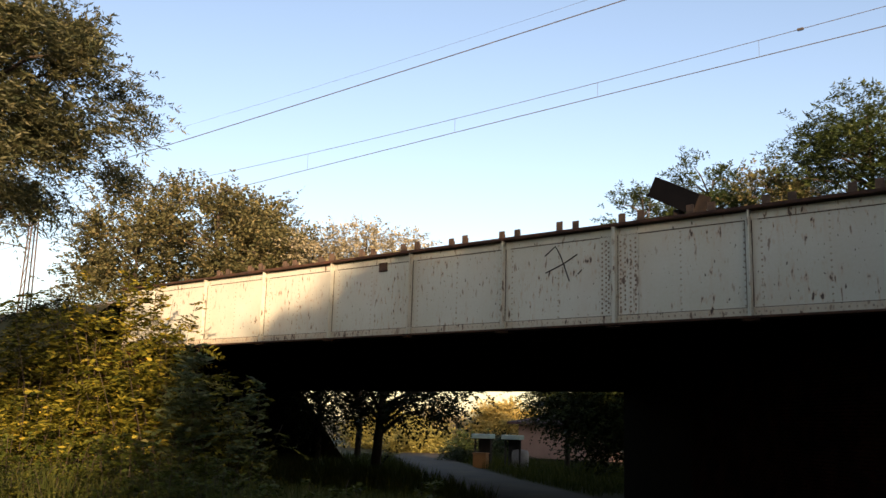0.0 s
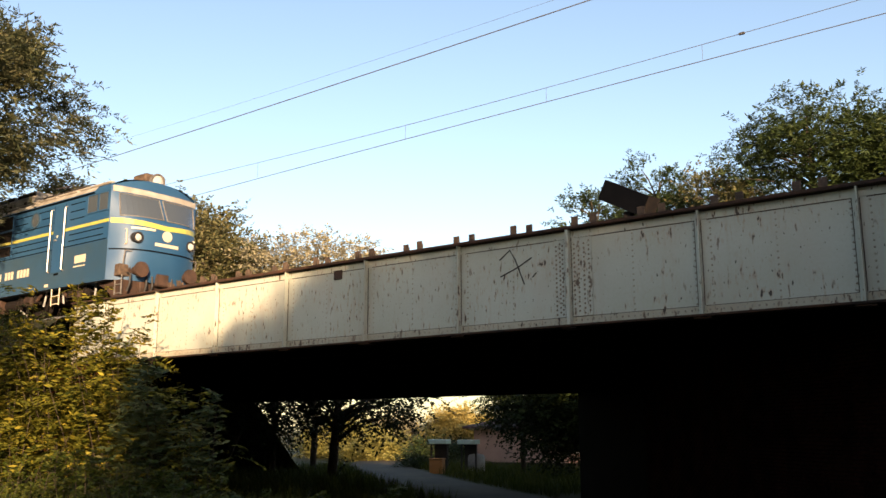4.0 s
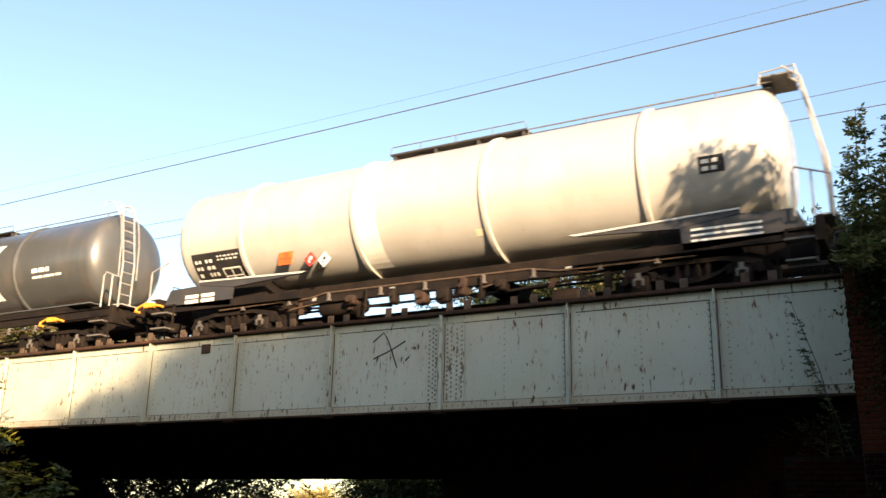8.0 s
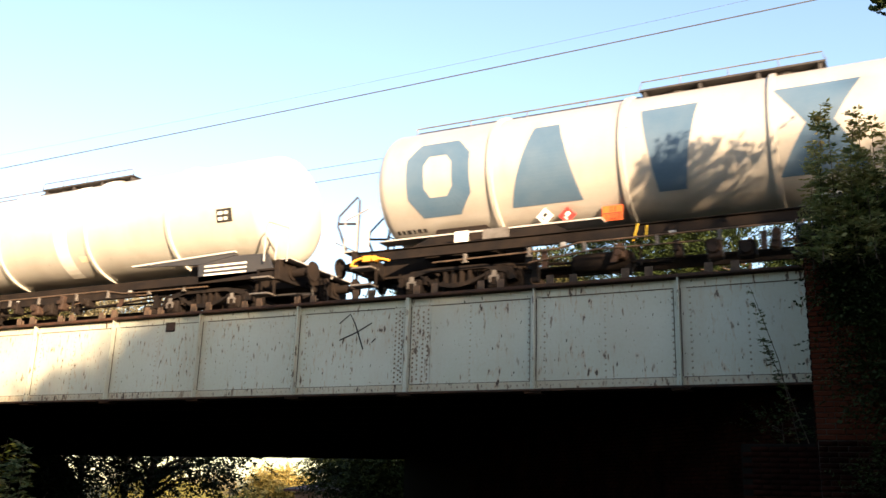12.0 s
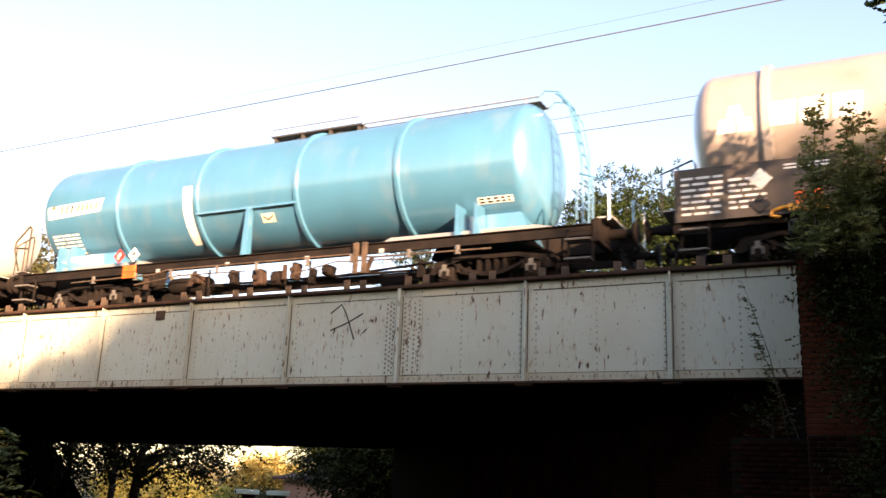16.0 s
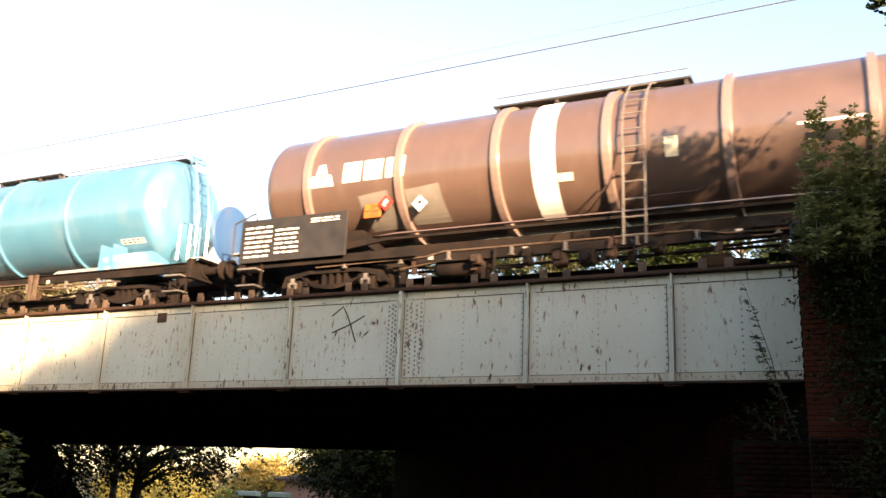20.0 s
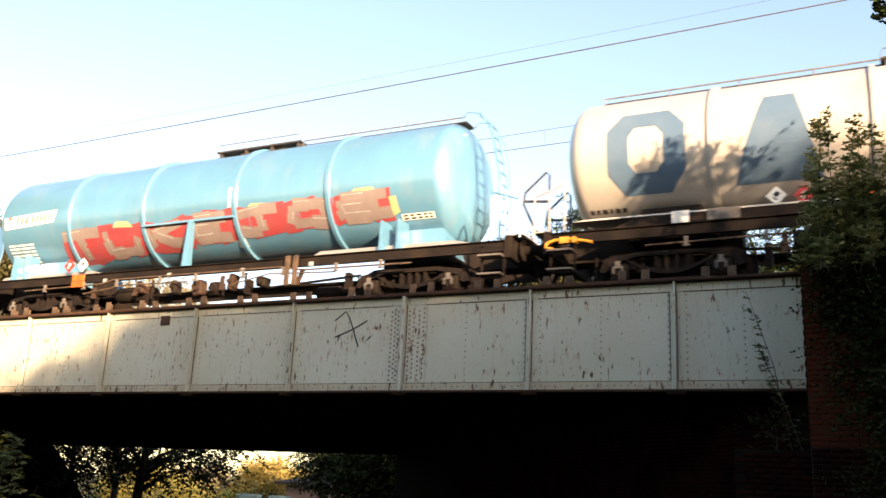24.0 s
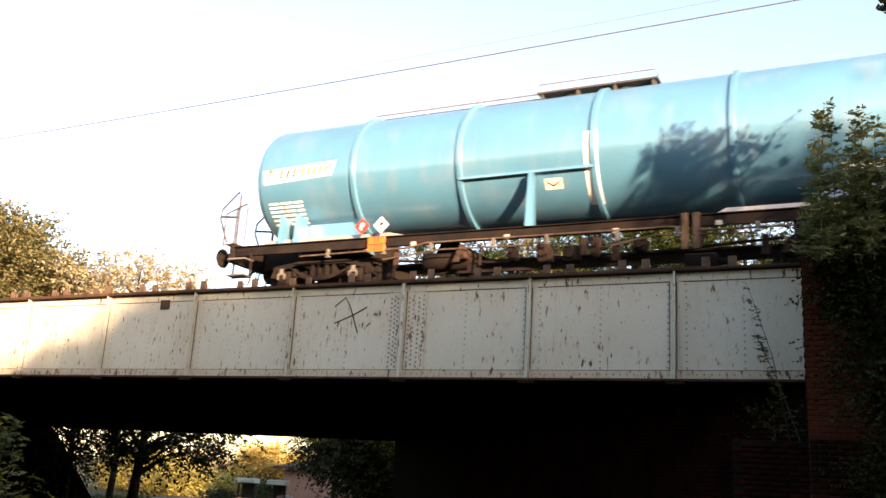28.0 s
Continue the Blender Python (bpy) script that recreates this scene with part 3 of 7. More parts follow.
def catenary():
    """Contact and messenger wires over both tracks, with droppers."""
    near_c = lambda x: 10.76 + 0.0150 * x + 0.00030 * x * x
    near_m = lambda x: 11.055 + 0.0138 * x + 0.00088 * x * x
    far_c = lambda x: 10.732 + 0.0092 * x - 0.00019 * x * x
    far_m = lambda x: 11.167 + 0.0174 * x + 0.00092 * x * x
    for name, y, zc, zm in (("overhead_line_near", TRACK, near_c, near_m), ("overhead_line_far", 6.7, far_c, far_m)):
        t = thing(name, "copper overhead contact line with messenger wire and droppers", "overhead line", kind="structure")
        xs = np.linspace(-46, 30, 40)
        for dz in ((0, 0.03) if y < 3 else (0,)):
            part("contact_wire", tube(bmesh.new(), [(x, y + dz, zc(x) + dz) for x in xs], 0.0075 if y < 3 else 0.012, 5), M_WIRE, t)
        part("messenger_wire", tube(bmesh.new(), [(x, y, zm(x)) for x in xs], 0.0035 if y < 3 else 0.009, 5), M_WIRE, t)
        if y > 3:
            for x in (-33.0, -26.5, -16.6, -9.6, -4.4, 0.2, 6.0, 12.0):
                part("dropper", tube(bmesh.new(), [(x, y, zc(x)), (x, y, zm(x))], 0.005, 4), M_WIRE, t)
            part("wire_clamp", boxes((1.15, 1.30, y - 0.03, y + 0.03, zm(1.2) - 0.03, zm(1.2) + 0.03), bevel=0.01), M_DARKSTEEL, t)


def steel_trough():
    """A dark steel trough lying aslant beside the far track."""
    t = thing("cable_trough", "dark steel trough lying aslant across the deck beside the track", "trough")
    d = pose(-0.9, 4.3, 6.82, 0, 28, -8)
    bm = bmesh.new()
    for a in ((-0.62, 0.7, -0.2, 0.2, -0.24, -0.21), (-0.62, 0.7, -0.2, -0.17, -0.209, 0.24), (-0.62, 0.7, 0.17, 0.2, -0.209, 0.24), (-0.62, 0.7, -0.169, 0.169, 0.21, 0.24)):
        box(bm, *a, m=d)
    # steel coloured near black in place of a shadow that misses it
    part("trough_body", bm, mat("trough_shade_black", (0.0016, 0.002, 0.003), (0.003, 0.0034, 0.0045), rough=0.9, spec=0.02), t)
    part("end_plate", box(bmesh.new(), 0.702, 0.73, -0.22, 0.22, -0.26, 0.26, m=d), M_UNDER, t)
    part("support", boxes((-0.95, -0.75, 4.2, 4.4, 4.8, 6.5), bevel=0.02), M_UNDER, t)


bridge()
tracks()
catenary()
steel_trough()


# ---------------------------------------------------------------- trees and shrubs
def shrub(name, label, x, y, z0, w, d, h, stems, sprays, leaf, material, seed, pairs=7):
    """A thicket of upright shoots, each set with feathered leaves."""
    rng = np.random.default_rng(seed)
    base = thing(name, label, "shrub", m=pose(x, y, z0))
    bm, og, wy, tl = bmesh.new(), [], [], []
    for k in range(stems):
        u, v = rng.uniform(-1, 1), rng.uniform(-1, 1)
        fx, fy = u * w / 2, v * d / 2
        hh = h * (1 - 0.45 * u * u) * rng.uniform(0.55, 1.05)
        lean = np.array([rng.normal(0, 0.18) + 0.12 * u, rng.normal(0, 0.18) - 0.08, 1.0])
        pts = [np.array([fx, fy, -0.2]) + lean * hh * f + np.array([0, 0, 0]) for f in (0, 0.35, 0.7, 1.0)]
        tube(bm, pts, 0.009 if h < 2.1 else 0.013, 4, 0.004)
        f = rng.beta(1.7, 1.1, sprays) if h > 2.1 else rng.uniform(0.12, 1.0, sprays)
        o = np.array([fx, fy, -0.2]) + lean * hh * f[:, None]
        a = rng.uniform(0, 2 * np.pi, sprays)
        og.append(o)
        wy.append(unit(np.stack([np.cos(a), np.sin(a), rng.uniform(0.05, 0.55, sprays)], 1)))
        tl.append(leaf * (4.6 if h > 2.1 else 2.2) * rng.uniform(0.7, 1.3, sprays) * (1.25 - 0.5 * f))
    part("stemwork", bm, M_BARK, base)
    og, wy, tl = np.concatenate(og), np.concatenate(wy), np.concatenate(tl)
    co = leaf_sprays(rng, og, wy, tl, pairs, np.full(len(og), leaf), 0.18, droop=0.55, stray=0.07)
    sheet("leaves", co, np.arange(len(co)).reshape(-1, 4), material, base)
    return base


def shoots(name, label, x, y, z0, tips, material, seed, leaf=0.10, size=1.0, dense=34, category="sapling", lean=0.0, deep=0.0):
    """A clump of upright shoots, each a spire of feathered leaves; tips: x and height of each."""
    rng = np.random.default_rng(seed)
    base = thing(name, label, category, m=pose(x, y, z0))
    bm, og, wy, tl = bmesh.new(), [], [], []
    for tx, tz in tips:
        back = rng.uniform(-deep, deep)
        a = np.array([tx - x + lean + rng.normal(0, 0.06), back + rng.normal(0, 0.15), -0.4])
        b = np.array([tx - x + rng.normal(0, 0.05), back + rng.normal(0, 0.2), tz - z0 - 0.15])
        tube(bm, [a, (a + b) / 2 + rng.normal(0, 0.04, 3), b], 0.011, 4, 0.004)
        n = int(dense * (tz - z0)) + 12
        f = rng.uniform(0.05, 1.0, n)
        og.append(a + (b - a) * f[:, None])
        an = rng.uniform(0, 2 * np.pi, n)
        wy.append(unit(np.stack([np.cos(an), np.sin(an), rng.uniform(0.3, 0.9, n)], 1)))
        tl.append(size * rng.uniform(0.22, 0.36, n) * (1.15 - 0.65 * f))
    part("stemwork", bm, M_BARK, base)
    og, wy, tl = np.concatenate(og), np.concatenate(wy), np.concatenate(tl)
    co = leaf_sprays(rng, og, wy, tl, 5, leaf * (0.6 + 1.4 * tl), 0.22, droop=0.4, stray=0.12)
    sheet("leaves", co, np.arange(len(co)).reshape(-1, 4), material, base)
    return base


def grass(name, label, x0, x1, y0, y1, count, h, seed, material):
    """Loose blades over a stretch of ground, none on the lane."""
    rng = np.random.default_rng(seed)
    x, y = rng.uniform(x0, x1, count), rng.uniform(y0, y1, count)
    away = np.full(count, 99.0)
    for (ax, ay), (bx, by) in zip(ROAD_LINE, ROAD_LINE[1:]):
        f = np.clip(((x - ax) * (bx - ax) + (y - ay) * (by - ay)) / ((bx - ax) ** 2 + (by - ay) ** 2), 0, 1)
        away = np.minimum(away, np.hypot(x - ax - f * (bx - ax), y - ay - f * (by - ay)))
    x, y = x[away > 2.2], y[away > 2.2]
    count = len(x)
    z = np.array([ground_z(a, b) for a, b in zip(x, y)])
    hh = h * rng.uniform(0.4, 1.2, count)
    a = rng.uniform(0, 2 * np.pi, count)
    d = np.stack([np.cos(a), np.sin(a), np.zeros(count)], 1)
    p = np.stack([x, y, z - 0.03], 1)
    w = np.stack([-d[:, 1], d[:, 0], d[:, 2]], 1) * (0.008 + 0.006 * rng.random(count))[:, None]
    top = p + d * (hh * 0.35)[:, None] + np.array([0, 0, 1]) * hh[:, None]
    midp = p + d * (hh * 0.10)[:, None] + np.array([0, 0, 0.55]) * hh[:, None]
    co = np.stack([p - w, p + w, midp + w, midp - w, midp - w, midp + w, top, top], 1)
    co[:, 7] -= w * 0.1
    co[:, 6] += w * 0.1
    co = co.reshape(-1, 3)
    tagged(sheet(name, co, np.arange(len(co)).reshape(-1, 4), material), label, "grass", kind="stuff")


# big ash at the side of the lane, and the thicket below it
tree("ash_tree", "tall ash tree with feathery leaves beside the lane", -22.9, -2.6, 0, 16.0, 5.3, 6.8, 84, 100, 0.24, M_LEAF_ASH, 11, trunk=0.32, clump=0.50, twig=0.65, pairs=6, width=0.125, droop=0.6)
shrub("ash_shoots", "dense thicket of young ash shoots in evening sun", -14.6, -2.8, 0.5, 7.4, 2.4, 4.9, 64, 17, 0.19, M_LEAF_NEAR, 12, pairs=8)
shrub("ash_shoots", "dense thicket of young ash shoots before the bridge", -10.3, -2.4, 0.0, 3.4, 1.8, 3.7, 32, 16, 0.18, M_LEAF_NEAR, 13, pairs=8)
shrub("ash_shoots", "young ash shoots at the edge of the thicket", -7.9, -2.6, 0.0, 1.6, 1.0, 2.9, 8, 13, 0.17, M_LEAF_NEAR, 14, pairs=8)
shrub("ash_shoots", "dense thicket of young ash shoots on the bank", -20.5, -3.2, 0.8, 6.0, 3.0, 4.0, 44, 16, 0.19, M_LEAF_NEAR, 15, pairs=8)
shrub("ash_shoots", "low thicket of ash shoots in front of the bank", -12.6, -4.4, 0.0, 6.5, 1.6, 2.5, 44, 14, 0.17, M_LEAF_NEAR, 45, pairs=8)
shrub("bank_scrub", "dark low scrub along the edge of the bank", -19.6, -0.7, 4.2, 6.4, 1.3, 1.35, 90, 16, 0.10, M_LEAF_IVY_SHADE, 43, pairs=4)
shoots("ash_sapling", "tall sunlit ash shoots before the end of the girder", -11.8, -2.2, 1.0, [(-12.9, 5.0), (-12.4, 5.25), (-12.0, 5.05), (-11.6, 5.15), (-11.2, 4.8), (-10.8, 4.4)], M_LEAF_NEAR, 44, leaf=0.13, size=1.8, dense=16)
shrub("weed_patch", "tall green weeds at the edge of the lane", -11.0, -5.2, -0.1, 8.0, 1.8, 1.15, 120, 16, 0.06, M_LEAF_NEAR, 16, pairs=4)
shrub("weed_patch", "tall green nettles in front of the thicket", -4.6, -6.1, -0.1, 10.0, 1.6, 0.95, 230, 20, 0.075, M_LEAF_WEED, 18, pairs=4)
shrub("weed_patch", "tall green nettles beside the lane", -8.5, -4.2, -0.2, 7.0, 1.4, 1.5, 120, 20, 0.075, M_LEAF_WEED, 19, pairs=4)
shoots("ash_sapling", "bright green ash shoots at the edge of the thicket", -8.2, -3.2, 0.6, [(-8.8, 3.1), (-8.45, 3.25), (-8.15, 2.95), (-7.8, 2.75), (-7.45, 2.4)], M_LEAF_GREEN, 63, leaf=0.17, size=1.5, dense=13)
shoots("ash_sapling", "single green ash shoot before the dark underpass", -6.4, -3.2, 0.2, [(-6.38, 2.5), (-6.15, 2.15), (-6.75, 2.05)], M_LEAF_GREEN, 64, leaf=0.15, size=1.2, dense=13)
pick = random.Random(5)
shoots("weed_patch", "tall yellow-green nettles in the low sun", -9.0, -5.4, 0, [(pick.uniform(-13.5, -4.5), pick.uniform(0.75, 1.4)) for _ in range(90)], M_LEAF_WEED, 61, leaf=0.13, size=0.55, dense=15, category="weed", deep=1.0)
shoots("weed_patch", "tall dark green nettles beside the lane", -4.0, -6.2, 0, [(pick.uniform(-8.5, 1.0), pick.uniform(0.5, 1.05)) for _ in range(110)], M_LEAF_WEED, 62, leaf=0.13, size=0.5, dense=15, category="weed", deep=0.9)
grass("grass", "long rank grass at the roadside", -16, 3, -7, 0.5, 26000, 0.7, 17, M_GRASS)

grass("grass", "rank shaded grass beside the lane beyond the bridge", -34, -9, 5, 34, 42000, 0.55, 20, M_LEAF_WEED)

# behind the tracks, towards the sunset side
tree("robinia_tree", "leafy robinia behind the tracks in warm light", -50, 20, -0.8, 18.2, 6.0, 8, 40, 84, 0.26, M_LEAF_WARM, 21, trunk=0.3, clump=0.8)
tree("robinia_tree", "leafy robinia behind the tracks in warm light", -41, 20, -0.8, 17.4, 4.8, 8, 34, 84, 0.26, M_LEAF_WARM, 22, trunk=0.3, clump=0.8)
tree("robinia_tree", "leafy robinia behind the tracks", -36, 21, -0.8, 14.2, 3.6, 8, 40, 60, 0.24, M_LEAF_WARM, 23, trunk=0.25, clump=0.7)
tree("willow_bush", "pale silvery willow bush beyond the tracks", -31.0, 24, -0.8, 13.6, 4.8, 8.5, 70, 40, 0.20, M_LEAF_PALE, 24, trunk=0.2, clump=0.6, pairs=4)
tree("robinia_tree", "small robinia standing beyond the bridge", -12.2, 24, -0.8, 13.9, 2.0, 9.0, 34, 30, 0.20, M_LEAF_DARK, 25, trunk=0.15, clump=0.32, twig=0.62, pairs=7, width=0.13, droop=0.6)
tree("robinia_tree", "small robinia standing beyond the bridge", -8.9, 24, -0.8, 14.4, 2.2, 9.0, 36, 30, 0.20, M_LEAF_DARK, 26, trunk=0.15, clump=0.32, twig=0.62, pairs=7, width=0.13, droop=0.6)
tree("robinia_tree", "young robinia beyond the bridge", -7.0, 22.5, -0.8, 12.6, 2.0, 8, 36, 30, 0.18, M_LEAF_DARK, 30, trunk=0.15, clump=0.36, twig=0.62, pairs=7, width=0.13, droop=0.6)
tree("robinia_tree", "full robinia with yellowing leaves beyond the bridge", -1.0, 20.5, -0.8, 14.9, 3.5, 8.5, 120, 40, 0.20, M_LEAF_DARK, 27, trunk=0.22, clump=0.55, twig=0.62, pairs=7, width=0.13, droop=0.6)
tree("robinia_tree", "small robinia with yellowing leaves beyond the bridge", -4.3, 19.4, -0.8, 12.6, 1.3, 8.6, 26, 24, 0.15, M_LEAF_WARM, 91, trunk=0.12, clump=0.32)
tree("robinia_tree", "full robinia beyond the bridge", 3.4, 20.0, -0.8, 12.9, 3.1, 7.6, 80, 34, 0.20, M_LEAF_DARK, 28, trunk=0.22, clump=0.5, twig=0.62, pairs=7, width=0.13, droop=0.6)
tree("robinia_tree", "full robinia beyond the abutment", 8.5, 20.0, -0.8, 13.2, 3.4, 7.5, 60, 30, 0.22, M_LEAF_DARK, 29, trunk=0.22, clump=0.6)

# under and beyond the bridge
# alders and willows wear the near-black ivy tone in place of shade
tree("alder_tree", "dark alder with a leaning trunk beside the lane", -23.2, 17.6, -0.8, 8.4, 4.4, 2.4, 44, 34, 0.20, M_LEAF_IVY_SHADE, 31, trunk=0.26, clump=0.7, lean=(0.9, 0))
tree("alder_tree", "dark alder in the shade beside the lane", -29.5, 19.5, -0.8, 8.2, 4.0, 1.6, 54, 34, 0.20, M_LEAF_IVY_SHADE, 32, trunk=0.2, clump=0.7)
tree("weeping_willow", "dark weeping willow before the small house", -18.7, 27.5, -0.8, 7.2, 2.2, 2.3, 60, 50, 0.16, M_LEAF_IVY_SHADE, 33, trunk=0.16, clump=0.5)
tree("weeping_willow", "dark bushy tree beside the small house", -12.6, 24.5, -0.8, 7.2, 3.6, 1.3, 130, 50, 0.19, M_LEAF_IVY_SHADE, 34, trunk=0.2, clump=0.7)
# gold and light green leaves carry the evening sun in their colour
tree("sunlit_tree", "tree down the lane, golden sunlight put into its leaves", -47.3, 60, -0.8, 3.7, 3.0, 0.3, 70, 40, 0.30, M_LEAF_SUN_GOLD, 35, trunk=0.2, clump=0.6)
tree("sunlit_tree", "tree down the lane, golden sunlight put into its leaves", -42.5, 64, -0.8, 3.4, 3.0, 0.2, 50, 34, 0.30, M_LEAF_SUN_GOLD, 36, trunk=0.2, clump=0.6)
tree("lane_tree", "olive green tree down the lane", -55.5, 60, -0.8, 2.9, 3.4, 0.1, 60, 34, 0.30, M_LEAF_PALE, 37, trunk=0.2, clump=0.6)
tree("lane_tree", "bush beside the lane, leaves lightened to look sunlit", -49, 45, -0.8, 3.4, 3.4, -0.2, 60, 34, 0.22, M_LEAF_SUNNY, 38, trunk=0.1, clump=0.6, category="shrub")
tree("lane_tree", "bush beside the lane, leaves lightened to look sunlit", -41, 41, -0.8, 2.0, 2.4, -0.2, 50, 34, 0.20, M_LEAF_SUNNY, 39, trunk=0.1, clump=0.5, category="shrub")
tree("hedge_shrub", "dark clipped hedge shrub along the lane", -29.0, 33.5, -0.8, 1.5, 2.6, -0.3, 40, 40, 0.14, M_LEAF_DARK, 40, trunk=0.05, clump=0.35, category="shrub")

# at the abutment: saplings and creepers, mostly in shade
shoots("ash_sapling", "young ash sapling with feathered shoots on the brick abutment", 7.9, -1.6, 5.2, [(7.22, 6.35), (7.36, 6.85), (7.45, 7.3), (7.56, 6.8), (7.7, 6.6), (7.84, 7.0), (7.92, 7.3), (8.1, 7.1)], M_LEAF_SHOOT, 51, leaf=0.105, dense=30, size=0.85)
shoots("ash_sapling", "young ash sapling with feathered shoots behind the first", 8.3, -1.2, 5.2, [(7.6 + 0.13 * k, 6.3 + 0.10 * k + 0.2 * (k % 2)) for k in range(8)], M_LEAF_SHOOT, 52, leaf=0.10, dense=26, size=0.85)
shoots("ash_sapling", "low ash shoots before the brickwork", 8.3, -1.4, 3.6, [(7.95 + 0.1 * k, 5.6 + 0.07 * k + 0.25 * (k % 3)) for k in range(8)], M_LEAF_DARK, 50)
tree("ivy", "dark ivy hanging over the brick abutment", 8.55, -1.25, 2.4, 3.5, 1.1, -0.2, 100, 50, 0.06, M_LEAF_IVY_SHADE, 53, trunk=0.02, clump=0.22, pairs=3, category="ivy", flat=0.45)
tree("ivy", "dark ivy hanging over the brick abutment", 8.8, -1.3, 0.2, 3.4, 1.0, -0.4, 70, 50, 0.06, M_LEAF_IVY_SHADE, 54, trunk=0.02, clump=0.25, pairs=3, category="ivy", flat=0.45)
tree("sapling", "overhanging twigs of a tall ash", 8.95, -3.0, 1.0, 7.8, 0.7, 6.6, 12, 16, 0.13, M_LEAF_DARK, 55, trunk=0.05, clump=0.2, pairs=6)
tree("ash_tree", "dark ash tree at the foot of the abutment", 12.6, -3.2, 0, 4.8, 2.4, 0.3, 90, 44, 0.16, M_LEAF_IVY_SHADE, 57, trunk=0.16, clump=0.6)
# four unseen trees added right of the view to keep skylight off the girder
tree("ash_tree", "unseen young ash tree added to shade the abutment", 12.4, -5.6, 0, 5.6, 2.2, 0.2, 110, 44, 0.16, M_LEAF_DARK, 47, trunk=0.14, clump=0.5, round_=0.3)
tree("ash_tree", "unseen roadside ash tree added to block the sky", 15.0, -11.6, 0, 8.2, 3.2, 0.5, 130, 44, 0.18, M_LEAF_DARK, 48, trunk=0.18, clump=0.6, round_=0.3)
tree("ash_tree", "unseen bushy ash tree added to block the sky", 12.9, -8.8, 0, 7.8, 2.1, 0.2, 110, 44, 0.16, M_LEAF_DARK, 49, trunk=0.14, clump=0.5, round_=0.3)
tree("ash_tree", "unseen bushy ash tree added to block the sky", 15.6, -14.0, 0, 9.0, 2.4, 0.2, 110, 44, 0.17, M_LEAF_DARK, 46, trunk=0.14, clump=0.5, round_=0.3)
tree("ivy", "dark ivy over the top of the brick abutment", 8.05, -0.95, 4.35, 1.5, 0.75, -0.1, 60, 50, 0.065, M_LEAF_IVY_SHADE, 58, trunk=0.02, clump=0.20, pairs=3, category="ivy", flat=0.35)
tree("ivy", "dark creeper on the bearing ledge", 6.5, -0.35, 2.4, 0.45, 0.4, 0.0, 4, 14, 0.06, M_LEAF_IVY_SHADE, 59, trunk=0.015, clump=0.16, pairs=3, category="ivy", flat=0.4)
tree("ash_tree", "broad leafy ash tree on the meadow", 16.2, -8.0, 0, 6.8, 4.2, 0.6, 170, 40, 0.18, M_LEAF_DARK, 77, trunk=0.25, clump=0.6, pairs=5, round_=0.3)
shoots("tall_weed", "thin tall weed growing from the pier ledge", 6.45, -0.45, 2.9, [(6.13, 5.0), (6.22, 4.3)], M_LEAF_GREEN, 56, leaf=0.085, size=0.34, dense=12, category="weed", lean=0.55)

# one more unseen tree, added to dim the girder's right end
tree("ash_tree", "unseen bushy ash tree added to shade the girder", 12.7, -7.2, 0, 4.6, 2.2, 0.4, 90, 40, 0.16, M_LEAF_DARK, 78, trunk=0.14, clump=0.5, round_=0.3)

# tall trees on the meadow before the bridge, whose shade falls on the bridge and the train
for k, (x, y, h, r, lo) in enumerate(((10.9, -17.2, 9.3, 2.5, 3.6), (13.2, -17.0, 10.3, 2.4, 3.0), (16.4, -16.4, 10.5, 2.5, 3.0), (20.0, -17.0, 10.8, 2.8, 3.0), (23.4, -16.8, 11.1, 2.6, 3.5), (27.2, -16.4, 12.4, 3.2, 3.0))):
    tree("shade_tree", "unseen tall leafy tree placed for its shade", x, y, 0, h, r, lo, 120, 44, 0.20, M_LEAF_BIG, 59 + k, trunk=0.2, clump=0.55, pairs=4)

# unseen trees added around the camera to block skylight and shade the thicket
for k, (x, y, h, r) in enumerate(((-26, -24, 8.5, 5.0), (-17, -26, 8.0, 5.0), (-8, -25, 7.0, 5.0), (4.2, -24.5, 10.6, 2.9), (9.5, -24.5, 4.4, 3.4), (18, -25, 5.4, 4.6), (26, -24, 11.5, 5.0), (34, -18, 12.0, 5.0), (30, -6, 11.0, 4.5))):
    tree("shade_tree", "unseen tall leafy tree placed for its shade", x, y, 0, h, r, 8.9 if k == 3 else 0.6, 70, 30, 0.32, M_LEAF_DARK, 80 + k, trunk=0.25, clump=1.0, pairs=4)


